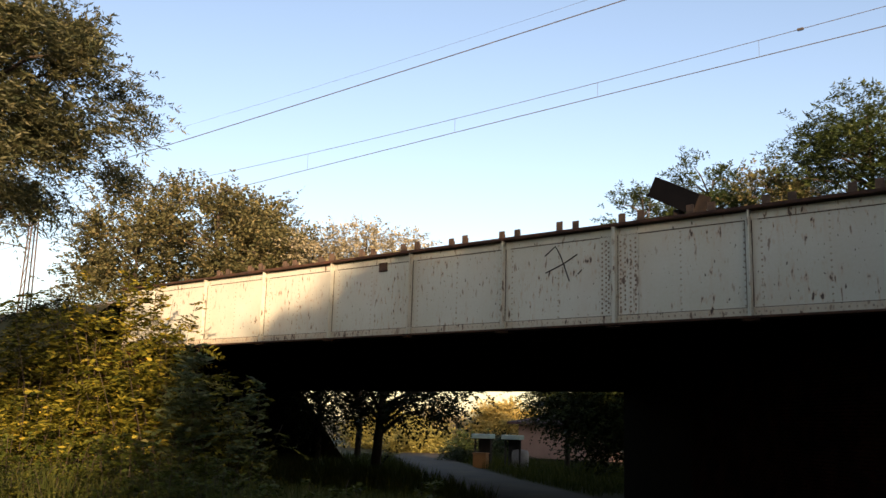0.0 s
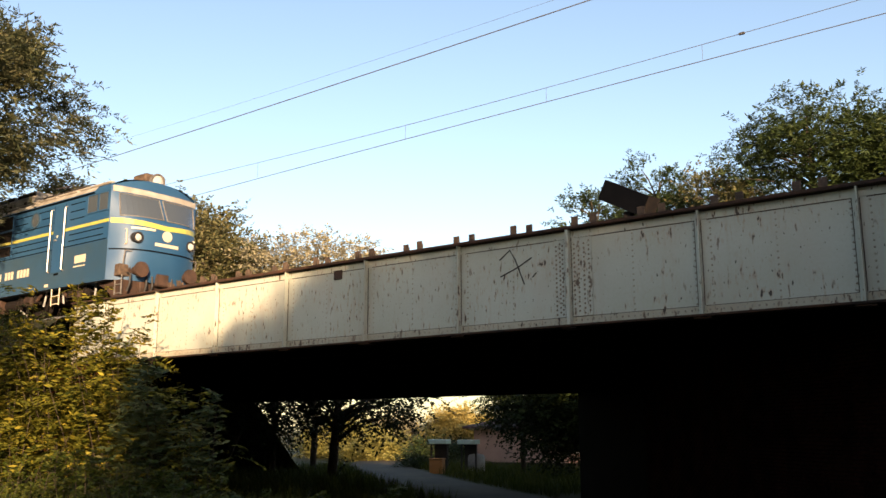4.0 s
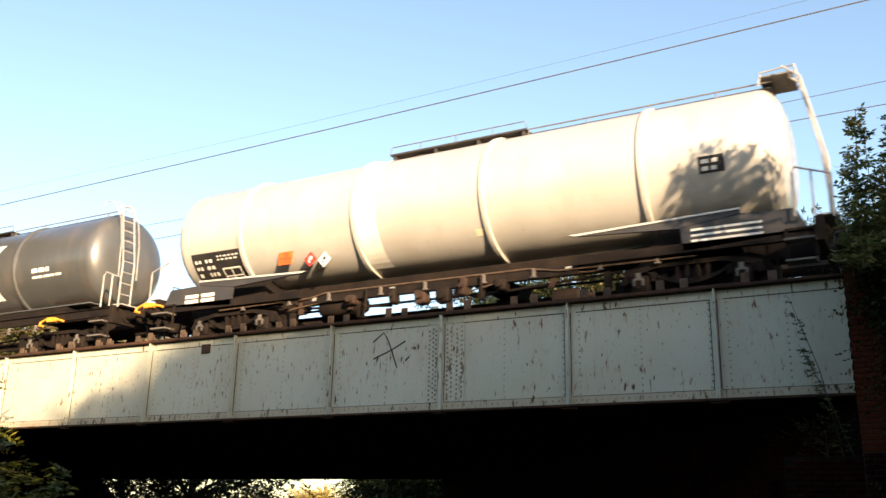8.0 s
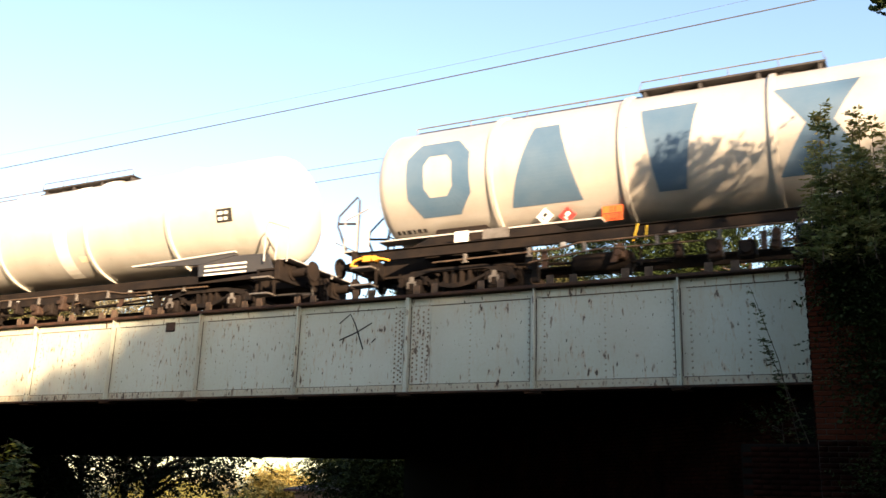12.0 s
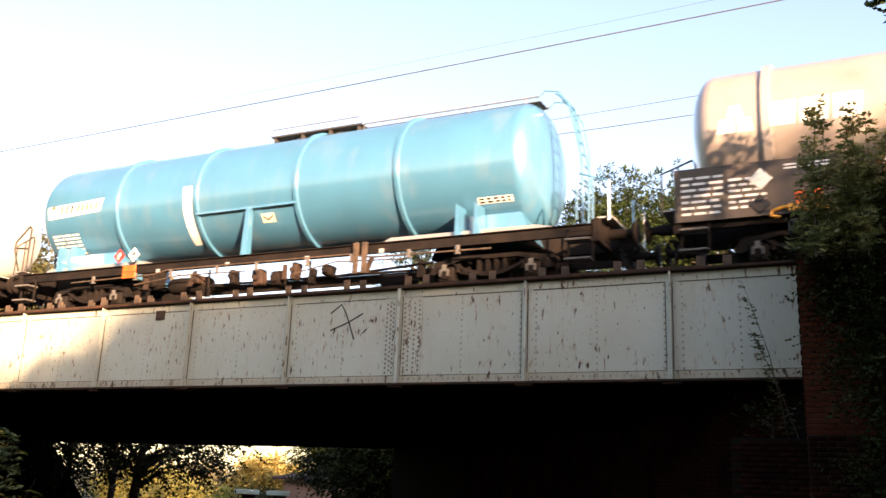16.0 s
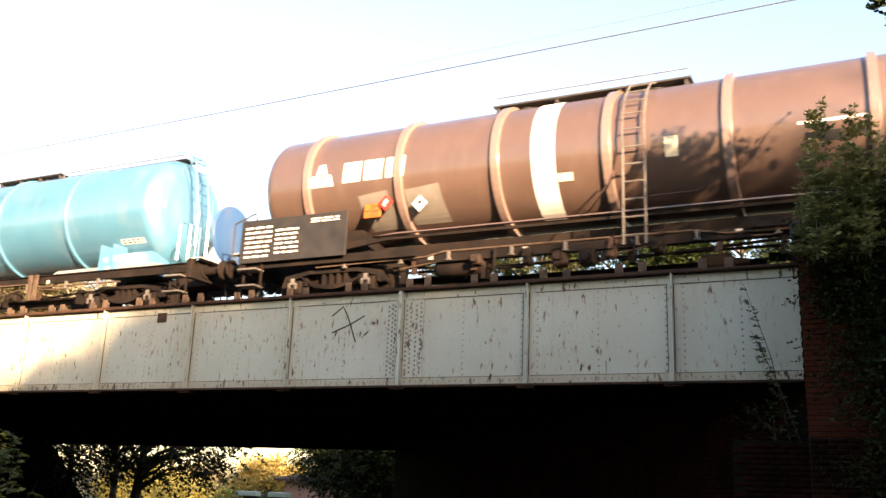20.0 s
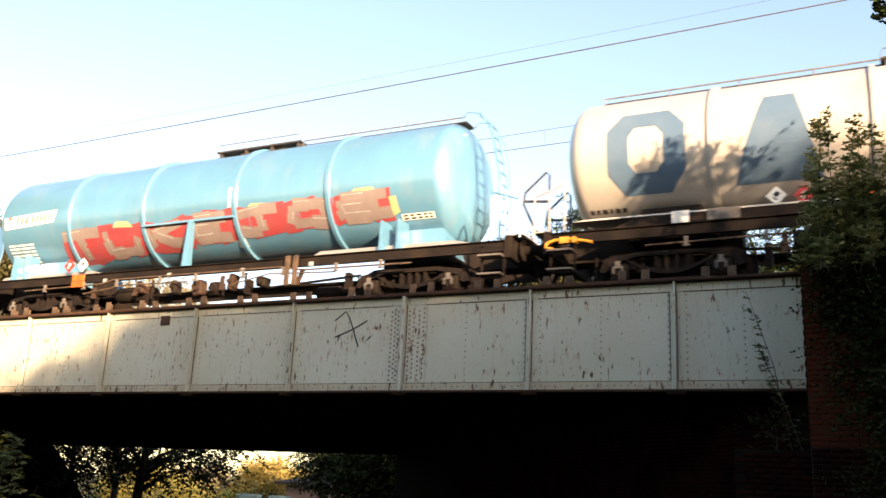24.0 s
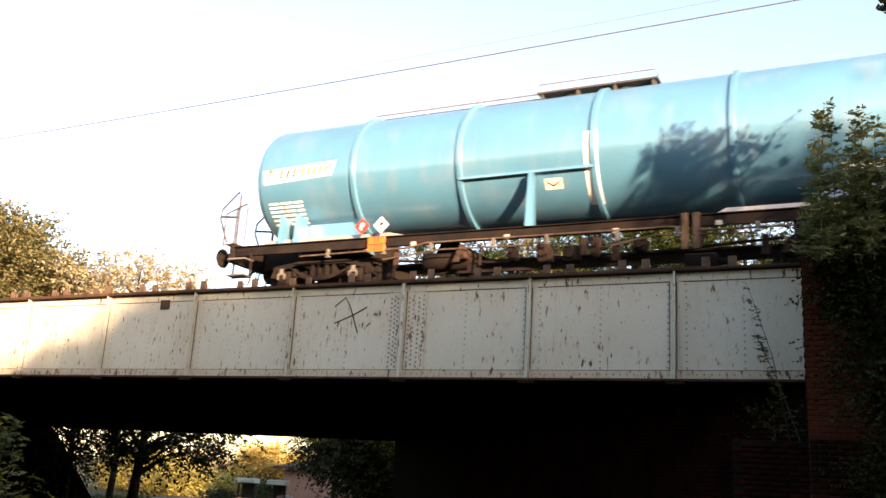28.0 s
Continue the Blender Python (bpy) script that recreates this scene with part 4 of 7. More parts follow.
# ---------------------------------------------------------------- beyond the bridge: house, shelter, box
def small_house():
    h = thing("small_house", "small pink rendered house with a low dark tiled roof", "house", m=pose(-27.0, 34.6, -0.8, 0, 0, 18))
    m_wall = mat("pink_render", (0.42, 0.27, 0.21), (0.33, 0.21, 0.165), rough=0.9, scale=1, fine=30)
    part("wall", boxes((0, 9, 0, 6, 0, 2.45)), m_wall, h)
    part("plinth", boxes((-0.04, 9.04, -0.04, 6.04, -0.3, 0.35), bevel=0.02), M_MORTAR, h)
    bm = bmesh.new()
    v = [bm.verts.new(p) for p in ((-0.6, -0.6, 2.46), (9.6, -0.6, 2.46), (9.6, 6.6, 2.46), (-0.6, 6.6, 2.46), (2.6, 3, 3.5), (6.4, 3, 3.5), (-0.6, -0.6, 2.6), (9.6, -0.6, 2.6), (9.6, 6.6, 2.6), (-0.6, 6.6, 2.6))]
    for f in ((3, 2, 1, 0), (0, 1, 7, 6), (1, 2, 8, 7), (2, 3, 9, 8), (3, 0, 6, 9), (6, 7, 5, 4), (7, 8, 5), (8, 9, 4, 5), (9, 6, 4)):
        bm.faces.new([v[i] for i in f])
    part("roof", bm, mat("roof_tiles", (0.10, 0.045, 0.035), (0.06, 0.035, 0.03), rough=0.85, scale=2, fine=20), h)
    for x in (6.2,):
        w = part("window", boxes((x, x + 1.0, -0.03, 0.0, 1.0, 2.0)), M_GLASS, h)
        part("window_frame", boxes((x - 0.07, x, -0.05, 0.02, 0.93, 2.07), (x + 1, x + 1.07, -0.05, 0.02, 0.93, 2.07), (x, x + 1, -0.05, 0.02, 2.0, 2.07), (x, x + 1, -0.05, 0.02, 0.93, 1.0)), M_WHITE, w)


def stall(name, x, y, w):
    """A small stand under a mint green board, on two posts."""
    s = thing(name, "small stand with a pale mint green roof board on dark posts", "shelter", m=pose(x, y, -0.8, 0, 0, 20))
    part("roof_board", boxes((0, w, -0.5, 0.5, 1.62, 1.86), bevel=0.02), mat("mint_board", (0.50, 0.66, 0.60), (0.42, 0.58, 0.52), rough=0.6), s)
    for px in (0.1, w - 0.1):
        part("post", tube(bmesh.new(), [(px, 0, -0.1), (px, 0, 1.62)], 0.05, 8), M_DARKSTEEL, s)
    part("back_panel", boxes((0.15, w - 0.15, 0.42, 0.46, 0.2, 1.6)), M_DARKSTEEL, s)


def bins():
    b = thing("grit_box", "orange-brown grit box standing by the lane", "box", m=pose(-23.9, 26.0, -0.8, 0, 0, 20))
    part("box_body", boxes((0, 0.75, 0, 0.6, 0, 0.75), bevel=0.03), mat("orange_plastic", (0.42, 0.20, 0.06), (0.34, 0.16, 0.05), rough=0.6), b)
    part("lid", boxes((-0.03, 0.78, -0.03, 0.63, 0.752, 0.84), bevel=0.03), mat("orange_lid", (0.48, 0.24, 0.08), rough=0.6), b)
    t = thing("water_tank", "pale grey plastic water tank beside the house", "tank", m=pose(-21.4, 27.0, -0.8))
    part("tank_body", revolve(bmesh.new(), [(0, 0.45), (0.9, 0.47), (1.05, 0.4), (1.1, 0.15), (1.11, 0.0)], 20, "z"), M_GREY, t, smooth=True)


def line_mast():
    """A steel lattice mast of the overhead line, half hidden by trees."""
    m = thing("line_mast", "steel lattice mast of the overhead line beside the tracks", "mast", m=pose(-44.0, 9.5, 4.6))
    for sx in (-1, 1):
        for sy in (-1, 1):
            part("leg", tube(bmesh.new(), [(sx * 0.28, sy * 0.28, 0), (sx * 0.16, sy * 0.16, 9)], 0.045, 4), M_LUG, m)
    for k in range(12):
        w = 0.28 - 0.12 * k / 12
        part("brace", tube(bmesh.new(), [(-w, -w, 0.75 * k), (w, -w, 0.75 * k + 0.7)], 0.02, 4), M_LUG, m)
    part("cantilever", tubes([[(0, 0, 6.2), (0, -7.4, 6.6)], [(0, 0, 7.6), (0, -7.4, 6.75)]], 0.035, 6), M_LUG, m)


line_mast()
small_house()
stall("market_stand", -24.1, 26.3, 1.1)
stall("market_stand", -22.0, 26.3, 1.0)
bins()


# ---------------------------------------------------------------- the train
SPEED = 13.98
MESHES = {}
VEHICLES, WHEELS = [], []


def shared(name, key, build, material, parent, m=None, label="", smooth=False):
    """A part whose mesh is built once and shared by all that look alike."""
    if key not in MESHES:
        bm = build()
        me = bpy.data.meshes.new(name)
        bm.to_mesh(me)
        bm.free()
        me.materials.append(material)
        if smooth:
            for f in me.polygons:
                f.use_smooth = True
        MESHES[key] = me
    ob = new(name, MESHES[key])
    ob.parent = parent
    if m is not None:
        ob.matrix_basis = m
    if name in STUFF:
        tagged(ob, label, kind="stuff")
    return tagged(ob, label) if label and name not in STUFF else ob


def lettering(text, size, material, parent, m):
    """Raised flat lettering in the built-in font."""
    key = ("text", text, size)
    if key not in MESHES:
        cu = bpy.data.curves.new("lettering", "FONT")
        cu.body, cu.size, cu.align_x, cu.align_y = text, size, "CENTER", "CENTER"
        ob = bpy.data.objects.new("lettering", cu)
        scene.collection.objects.link(ob)
        bpy.context.view_layer.update()
        me = bpy.data.meshes.new_from_object(ob.evaluated_get(bpy.context.evaluated_depsgraph_get()))
        bpy.data.objects.remove(ob)
        me.materials.clear()
        me.materials.append(material)
        MESHES[key] = me
    ob = new("lettering", MESHES[key])
    ob.parent, ob.matrix_basis = parent, m
    return ob


def wheelset():
    bm = bmesh.new()
    for s in (-1, 1):
        revolve(bm, [(s * 0.70 - 0.03 * s, 0.0), (s * 0.70 - 0.03 * s, 0.49), (s * 0.705, 0.49), (s * 0.72, 0.465), (s * 0.82, 0.455), (s * 0.82, 0.39), (s * 0.79, 0.37), (s * 0.79, 0.14), (s * 0.84, 0.13), (s * 0.84, 0.0)], 28, "y")
    revolve(bm, [(-0.72, 0.085), (0.72, 0.085)], 10, "y")
    for s in (-1, 1):
        for k in range(4):
            a = k * math.pi / 2
            revolve(bm, [(s * 0.795, 0.03), (s * 0.805, 0.03)], 6, "y", (0.25 * math.cos(a), 0, 0.25 * math.sin(a)))
    return bm


def bogie_frame():
    bm = bmesh.new()
    top = [(-1.28, 0.50), (-1.18, 0.74), (-0.6, 0.83), (0.6, 0.83), (1.18, 0.74), (1.28, 0.50), (1.16, 0.48), (1.04, 0.64), (0.6, 0.75), (-0.6, 0.75), (-1.04, 0.64), (-1.16, 0.48)]
    us = [-0.80 + 0.16 * k for k in range(11)]
    belly = [(u, 0.40 + 0.30 * (u / 0.8) ** 2) for u in us] + [(u, 0.49 + 0.23 * (u / 0.8) ** 2) for u in reversed(us)]
    for s in (-1, 1):
        prism(bm, top, s * 1.0 - 0.06, s * 1.0 + 0.06)
        prism(bm, belly, s * 1.0 - 0.07, s * 1.0 + 0.07)
        for u in (-0.24, -0.06, 0.12, 0.30):
            box(bm, u - 0.03, u + 0.03, s * 1.0 - 0.03, s * 1.0 + 0.03, 0.5, 0.76)
    box(bm, -0.3, 0.3, -0.93, 0.93, 0.5, 0.83)
    for x in (-1.2, 1.2):
        box(bm, x - 0.05, x + 0.05, -0.93, 0.93, 0.5, 0.62)
    return bm


def axle_box():
    bm = boxes((-0.16, 0.16, -0.1, 0.1, -0.15, 0.15), bevel=0.03)
    revolve(bm, [(-0.14, 0.0), (-0.14, 0.10), (-0.09, 0.12)], 12, "y")
    return bm


def coil_spring():
    bm = bmesh.new()
    pts = [(0.062 * math.cos(a), 0.062 * math.sin(a), 0.0045 * a) for a in np.arange(0, 12 * math.pi, 0.7)]
    return tube(bm, pts, 0.017, 5)


def brake_blocks():
    bm = bmesh.new()
    for x in (-1.42, -0.38, 0.38, 1.42):
        for y in (-0.76, 0.76):
            box(bm, x - 0.045, x + 0.045, y - 0.05, y + 0.05, 0.3, 0.62)
            box(bm, x - 0.015, x + 0.015, y - 0.02, y + 0.02, 0.62, 0.85)
    for x in (-1.35, 1.35):
        tube(bm, [(x, -0.9, 0.36), (x, 0.9, 0.36)], 0.03, 6)
    return bm


def bogie(parent, x, rust, wheelbase=1.8):
    m = M_RUSTY if rust else M_UNDER
    b = shared("bogie", ("bogie", rust), bogie_frame, m, parent, pose(x, 0, 0), "grimy steel bogie frame")
    for dx in (-wheelbase / 2, wheelbase / 2):
        w = shared("wheelset", "wheelset", wheelset, M_UNDER, b, pose(dx, 0, 0.46), smooth=False)
        WHEELS.append((w, dx))
        for y in (-1.02, 1.02):
            shared("axle_box", ("axle_box", rust), axle_box, m, b, pose(dx, y, 0.47, 0, 0, 0 if y < 0 else 180))
            if y < 0:
                shared("box_plate", "box_plate", lambda: boxes((-0.09, 0.09, -0.015, 0.0, 0.0, 0.035), (-0.045, 0.045, -0.02, 0.0, 0.03, 0.13), (-0.10, -0.06, -0.02, 0.0, -0.10, 0.02), (0.06, 0.10, -0.02, 0.0, -0.10, 0.02)), M_WORN, b, pose(dx, -1.185, 0.52), "pale plate and clips on the axle box")
            for o in (-0.22, 0.22):
                shared("spring", "spring", coil_spring, M_UNDER, b, pose(dx + o, y * 0.98, 0.50))
    shared("brake_gear", "brake_blocks", brake_blocks, M_UNDER, b)
    return b


def buffer_bm():
    return revolve(bmesh.new(), [(0, 0.16), (0.06, 0.16), (0.06, 0.10), (0.36, 0.10), (0.36, 0.075), (0.54, 0.075), (0.54, 0.20), (0.565, 0.225), (0.595, 0.215), (0.605, 0.0)], 18)


def coupling_bm():
    bm = boxes((-0.05, 0.3, -0.04, 0.04, -0.06, 0.06), bevel=0.01)
    tube(bm, [(0.24, 0, 0.06), (0.36, 0, 0.07), (0.40, 0, -0.02), (0.34, 0, -0.10)], 0.035, 6)
    tube(bm, [(0.2, -0.05, -0.02), (0.25, -0.05, -0.35), (0.3, 0, -0.42), (0.25, 0.05, -0.35), (0.2, 0.05, -0.02)], 0.022, 6)
    return bm


def hose_bm():
    return tubes([[(0, 0, 0), (0.12, 0, -0.05), (0.17, 0, -0.25), (0.22, 0.02, -0.42), (0.30, 0.03, -0.36)]], 0.024, 6)


ZC = 2.85       # tank's axis over the rail
HALF = 7.15     # from the tank's rear edge to the wagon's middle


def tank_bm(R, x0, x1):
    prof = [(x0 + 0.45 * (1 - math.cos(a)), R * math.sin(a) ** 0.62) for a in [math.pi / 2 * k / 9 for k in range(10)]]
    back = [(x1 - (p - x0), r) for p, r in prof][::-1]
    mid = [(x0 + (x1 - x0) * f, R) for f in (0.25, 0.5, 0.75)]
    prof[0], back[-1] = (x0, 0.0), (x1, 0.0)
    return revolve(bmesh.new(), prof + mid + back, 64, "x", (0, 0, ZC))


def ring_bm(R, w, h):
    return revolve(bmesh.new(), [(-w, R), (-w * 0.8, R + h), (w * 0.8, R + h), (w, R)], 56, "x", (0, 0, ZC))


def decal(quads, R, lift=0.006):
    """Flat painted shapes laid on the tank's near side; corners as (u, height over the axis)."""
    bm = bmesh.new()
    r = R + lift
    for q in quads:
        steps = max(3, int(max(abs(q[3][1] - q[0][1]), abs(q[2][1] - q[1][1])) / 0.07))
        wide = max(2, int(max(abs(q[1][1] - q[0][1]), abs(q[2][1] - q[3][1])) / 0.07))
        (a, b, c, d) = [np.array(p, float) for p in q]
        rows = []
        for k in range(steps + 1):
            f = k / steps
            row = []
            for g in np.linspace(0, 1, wide + 1):
                p = (a + (d - a) * f) * (1 - g) + (b + (c - b) * f) * g
                s = max(-0.97, min(0.97, p[1] / R))
                row.append(bm.verts.new((p[0] - HALF, -r * math.sqrt(1 - s * s), ZC + r * s)))
            rows.append(row)
        for p, s in zip(rows, rows[1:]):
            for g in range(wide):
                bm.faces.new((p[g], p[g + 1], s[g + 1], s[g]))
    bmesh.ops.remove_doubles(bm, verts=bm.verts[:], dist=0.002)
    bmesh.ops.recalc_face_normals(bm, faces=bm.faces[:])
    for f in bm.faces:
        if f.normal.y > 0:
            f.normal_flip()
    return bm


def rect(u0, u1, z0, z1):
    return ((u0, z0), (u1, z0), (u1, z1), (u0, z1))


def bars(u0, u1, z0, z1, rows, seed, gap=0.45, cols=3):
    """Unreadable small writing as rows of plain bars."""
    rng = random.Random(seed)
    out = []
    h = (z1 - z0) / rows
    for r in range(rows):
        z = z0 + h * r
        u = u0
        while u < u1 - 0.04:
            w = min(rng.uniform(0.5, 1.2) * (u1 - u0) / cols, u1 - u)
            out.append(rect(u, u + w, z + h * gap / 2, z + h * (1 - gap / 2)))
            u += w + 0.05
    return out


def plate(parent, name, u, z, w, h, y, material, turn=0, text=(), size=0.1, frame_mat=None):
    """A small sign plate standing on the wagon's near side; z over the rail."""
    m = pose(u - HALF, y, z, 0, turn, 0)
    p = shared(name, (name, w, h, material.name), lambda: boxes((-w / 2, w / 2, -0.008, 0.008, -h / 2, h / 2), bevel=0.004), material, parent, m)
    for k, t in enumerate(text):
        lettering(t, size, M_BLACK, p, pose(0, -0.0095, h * (0.25 - 0.5 * k) if len(text) > 1 else 0, 90, 0, 0))
    return p


def placards(parent, R, orange, red, white, numbers=("30", "1202")):
    """Orange number plate and hazard diamonds."""
    def y_at(z):
        s = min(0.95, abs(z + 0.16 - ZC) / R)
        return -R * math.sqrt(1 - s * s) - 0.02
    for u, z, in orange:
        o = plate(parent, "number_plate", u, z, 0.40, 0.30, min(y_at(z), -1.42 if z < 1.5 else 0), M_ORANGE, 0, numbers, 0.15)
        part("plate_bar", boxes((-0.19, 0.19, -0.0105, -0.0085, -0.008, 0.008)), M_BLACK, o)
    for (u, z), m in [(r, M_RED) for r in red] + [(w, M_WHITE) for w in white]:
        d = plate(parent, "hazard_diamond", u, z, 0.25, 0.25, min(y_at(z), -1.42 if z < 1.5 else 0), m, 45)
        part("hazard_mark", boxes((-0.05, 0.03, -0.0105, -0.0085, -0.02, 0.07), (-0.02, 0.06, -0.0105, -0.0085, -0.07, -0.04)), M_WHITE if m is M_RED else M_BLACK, d)


def ladder(parent, name, lines, step_n, width, material, r=0.022):
    """Two stringers along a line of points, with rungs between; width along a given way."""
    pts, wv = [Vector(p) for p in lines], Vector(width)
    bm = tubes([[p - wv for p in pts], [p + wv for p in pts]], r, 6)
    tot = [(q - p).length for p, q in zip(pts, pts[1:])]
    L = sum(tot)
    for k in range(step_n):
        s = L * (k + 0.5) / step_n
        for p, q, t in zip(pts, pts[1:], tot):
            if s <= t:
                c = p.lerp(q, s / t)
                tube(bm, [c - wv, c + wv], r * 0.8, 5)
                break
            s -= t
    return part(name, bm, material, parent)


def walkway(parent, R, u0, u1, material, rail_to=None):
    top = ZC + R
    a, b = u0 - HALF, u1 - HALF
    w = part("walkway", boxes((a, b, -0.388, 0.388, top + 0.08, top + 0.095), (a, b, -0.41, -0.39, top + 0.075, top + 0.115), (a, b, 0.39, 0.41, top + 0.075, top + 0.115), bevel=0.003), material, parent, "grey grating walkway on the tank top")
    for x in np.linspace(a + 0.1, b - 0.1, 4):
        part("support", boxes((x - 0.03, x + 0.03, -0.38, 0.38, top - 0.10, top + 0.079)), material, w)
    for sy in (-0.41, 0.41):
        part("guard_rail", tubes([[(a, sy, top + 0.11), (a + 0.05, sy, top + 0.27), (b - 0.05, sy, top + 0.27), (b, sy, top + 0.11)]], 0.013, 5), M_WORN, w)
        for x in np.linspace(a + 0.8, b - 0.8, 3):
            part("rail_post", tubes([[(x, sy, top + 0.11), (x, sy, top + 0.265)]], 0.011, 5), M_WORN, w)
    for x in np.linspace(a + 0.7, b - 0.7, 2):
        part("manhole", revolve(bmesh.new(), [(top - 0.08, 0.28), (top + 0.13, 0.28), (top + 0.135, 0.32), (top + 0.16, 0.32), (top + 0.18, 0.1), (top + 0.18, 0)], 18, "z", (x, 0, 0)), material, w)
    if rail_to is not None:
        e = rail_to - HALF
        p, q = (b, e) if e > b else (e, a)
        ln = [[(p, sy * 0.30, top + 0.12), (q, sy * 0.30, top + 0.12)] for sy in (-1, 1)] + [[(x, -0.30, top - 0.05), (x, -0.30, top + 0.12)] for x in np.arange(p, q, 1.3)]
        part("top_rail", tubes(ln, 0.016, 6), M_WORN, parent)
        part("top_plank", boxes((p, q, -0.22, 0.22, top + 0.04, top + 0.06)), material, parent)


def end_gear(parent, side, material, tall, R, close=0.0):
    """Handrails, steps and, where there is one, the ladder at one end of the wagon."""
    s = side
    x = s * 7.45
    def P(dx, y, z):
        return (x + s * dx, y, z)
    lines = [[P(-0.35, -1.38, 1.25), P(-0.35, -1.38, 2.05), P(-0.30, -1.36, 2.15), P(0.25, -1.36, 1.95), P(0.25, -1.36, 1.2)], [P(-0.05, -1.37, 1.25), P(-0.05, -1.37, 2.05)], [P(0.25, 1.3, 1.2), P(0.25, 1.3, 2.1), P(0.25, 0.4, 2.1), P(0.25, 0.4, 1.2)]]
    for ln in lines:
        part("handrail", tubes([ln], 0.02, 6), material, parent)
    for z in (0.86, 0.50):
        shared("step", ("step", s), lambda: boxes((-0.24, 0.24, -0.15, 0.15, -0.02, 0.02), bevel=0.006), M_WORN, parent, pose(x - s * 0.3, -1.38, z), "pale worn step plate")
    shared("step_hanger", "step_hanger", lambda: boxes((-0.25, -0.21, -0.02, 0.02, 0.46, 1.1), (0.21, 0.25, -0.02, 0.02, 0.46, 1.1), (-0.25, 0.25, -0.02, 0.02, 1.06, 1.1)), M_UNDER, parent, pose(x - s * 0.3, -1.30, 0))
    part("end_platform", boxes((min(x, x + s * 0.3), max(x, x + s * 0.3), -1.3, 1.3, 1.27, 1.30)), M_GREY, parent)
    if tall:
        top = ZC + R + 0.2
        pts = [P(0.15 - close, -0.55, 1.3), P(0.15 - close, -0.55, 2.6), P(-0.15 - close, -0.5, top - 0.25), P(-0.45 - close, -0.4, top + 0.05)]
        ladder(parent, "ladder", pts, 11, (0, 0.19, 0), material)
        if tall == "platform":
            part("ladder_rail", tubes([[P(-0.9, -0.45, top - 0.2), P(-0.85, -0.45, top + 0.06), P(-0.25, -0.5, top + 0.08), P(0.1, -0.85, 2.6), P(0.2, -0.9, 1.3)]], 0.021, 6), material, parent)
            part("platform_rail", tubes([[P(-0.9, 0.45, top - 0.2), P(-0.85, 0.45, top + 0.06), P(-0.25, 0.45, top + 0.08), P(-0.25, -0.5, top + 0.08)]], 0.021, 6), material, parent)
            part("top_platform", boxes((min(x - s * 0.9, x - s * 0.3), max(x - s * 0.9, x - s * 0.3), -0.42, 0.42, top - 0.02, top + 0.01)), M_WORN, parent)
        else:
            for y in (-0.85, -0.25):
                part("ladder_hoop", tubes([[P(dx - close, y, z) for dx, z in ((-0.75, top - 0.12), (-0.6, top + 0.02), (-0.3, top - 0.05), (0.0, top - 0.55), (0.12, top - 1.2), (0.16, 2.2))]], 0.014, 6), material, parent)


def brake_lever_bm():
    """A bent cast lever with a forked grip and a small hub."""
    bm = bmesh.new()
    tube(bm, [(-0.42, 0, 0.0), (-0.26, 0, 0.05), (0.0, 0, 0.045), (0.30, 0, 0.0), (0.44, 0, -0.04)], 0.028, 6)
    tube(bm, [(-0.42, 0, 0.0), (-0.44, -0.02, -0.09), (-0.30, -0.02, -0.12)], 0.03, 6)
    box(bm, -0.16, 0.02, -0.05, 0.05, -0.03, 0.09)
    revolve(bm, [(-0.07, 0.0), (-0.07, 0.06), (0.08, 0.06)], 10, "y", (0.12, 0, 0.02))
    return bm


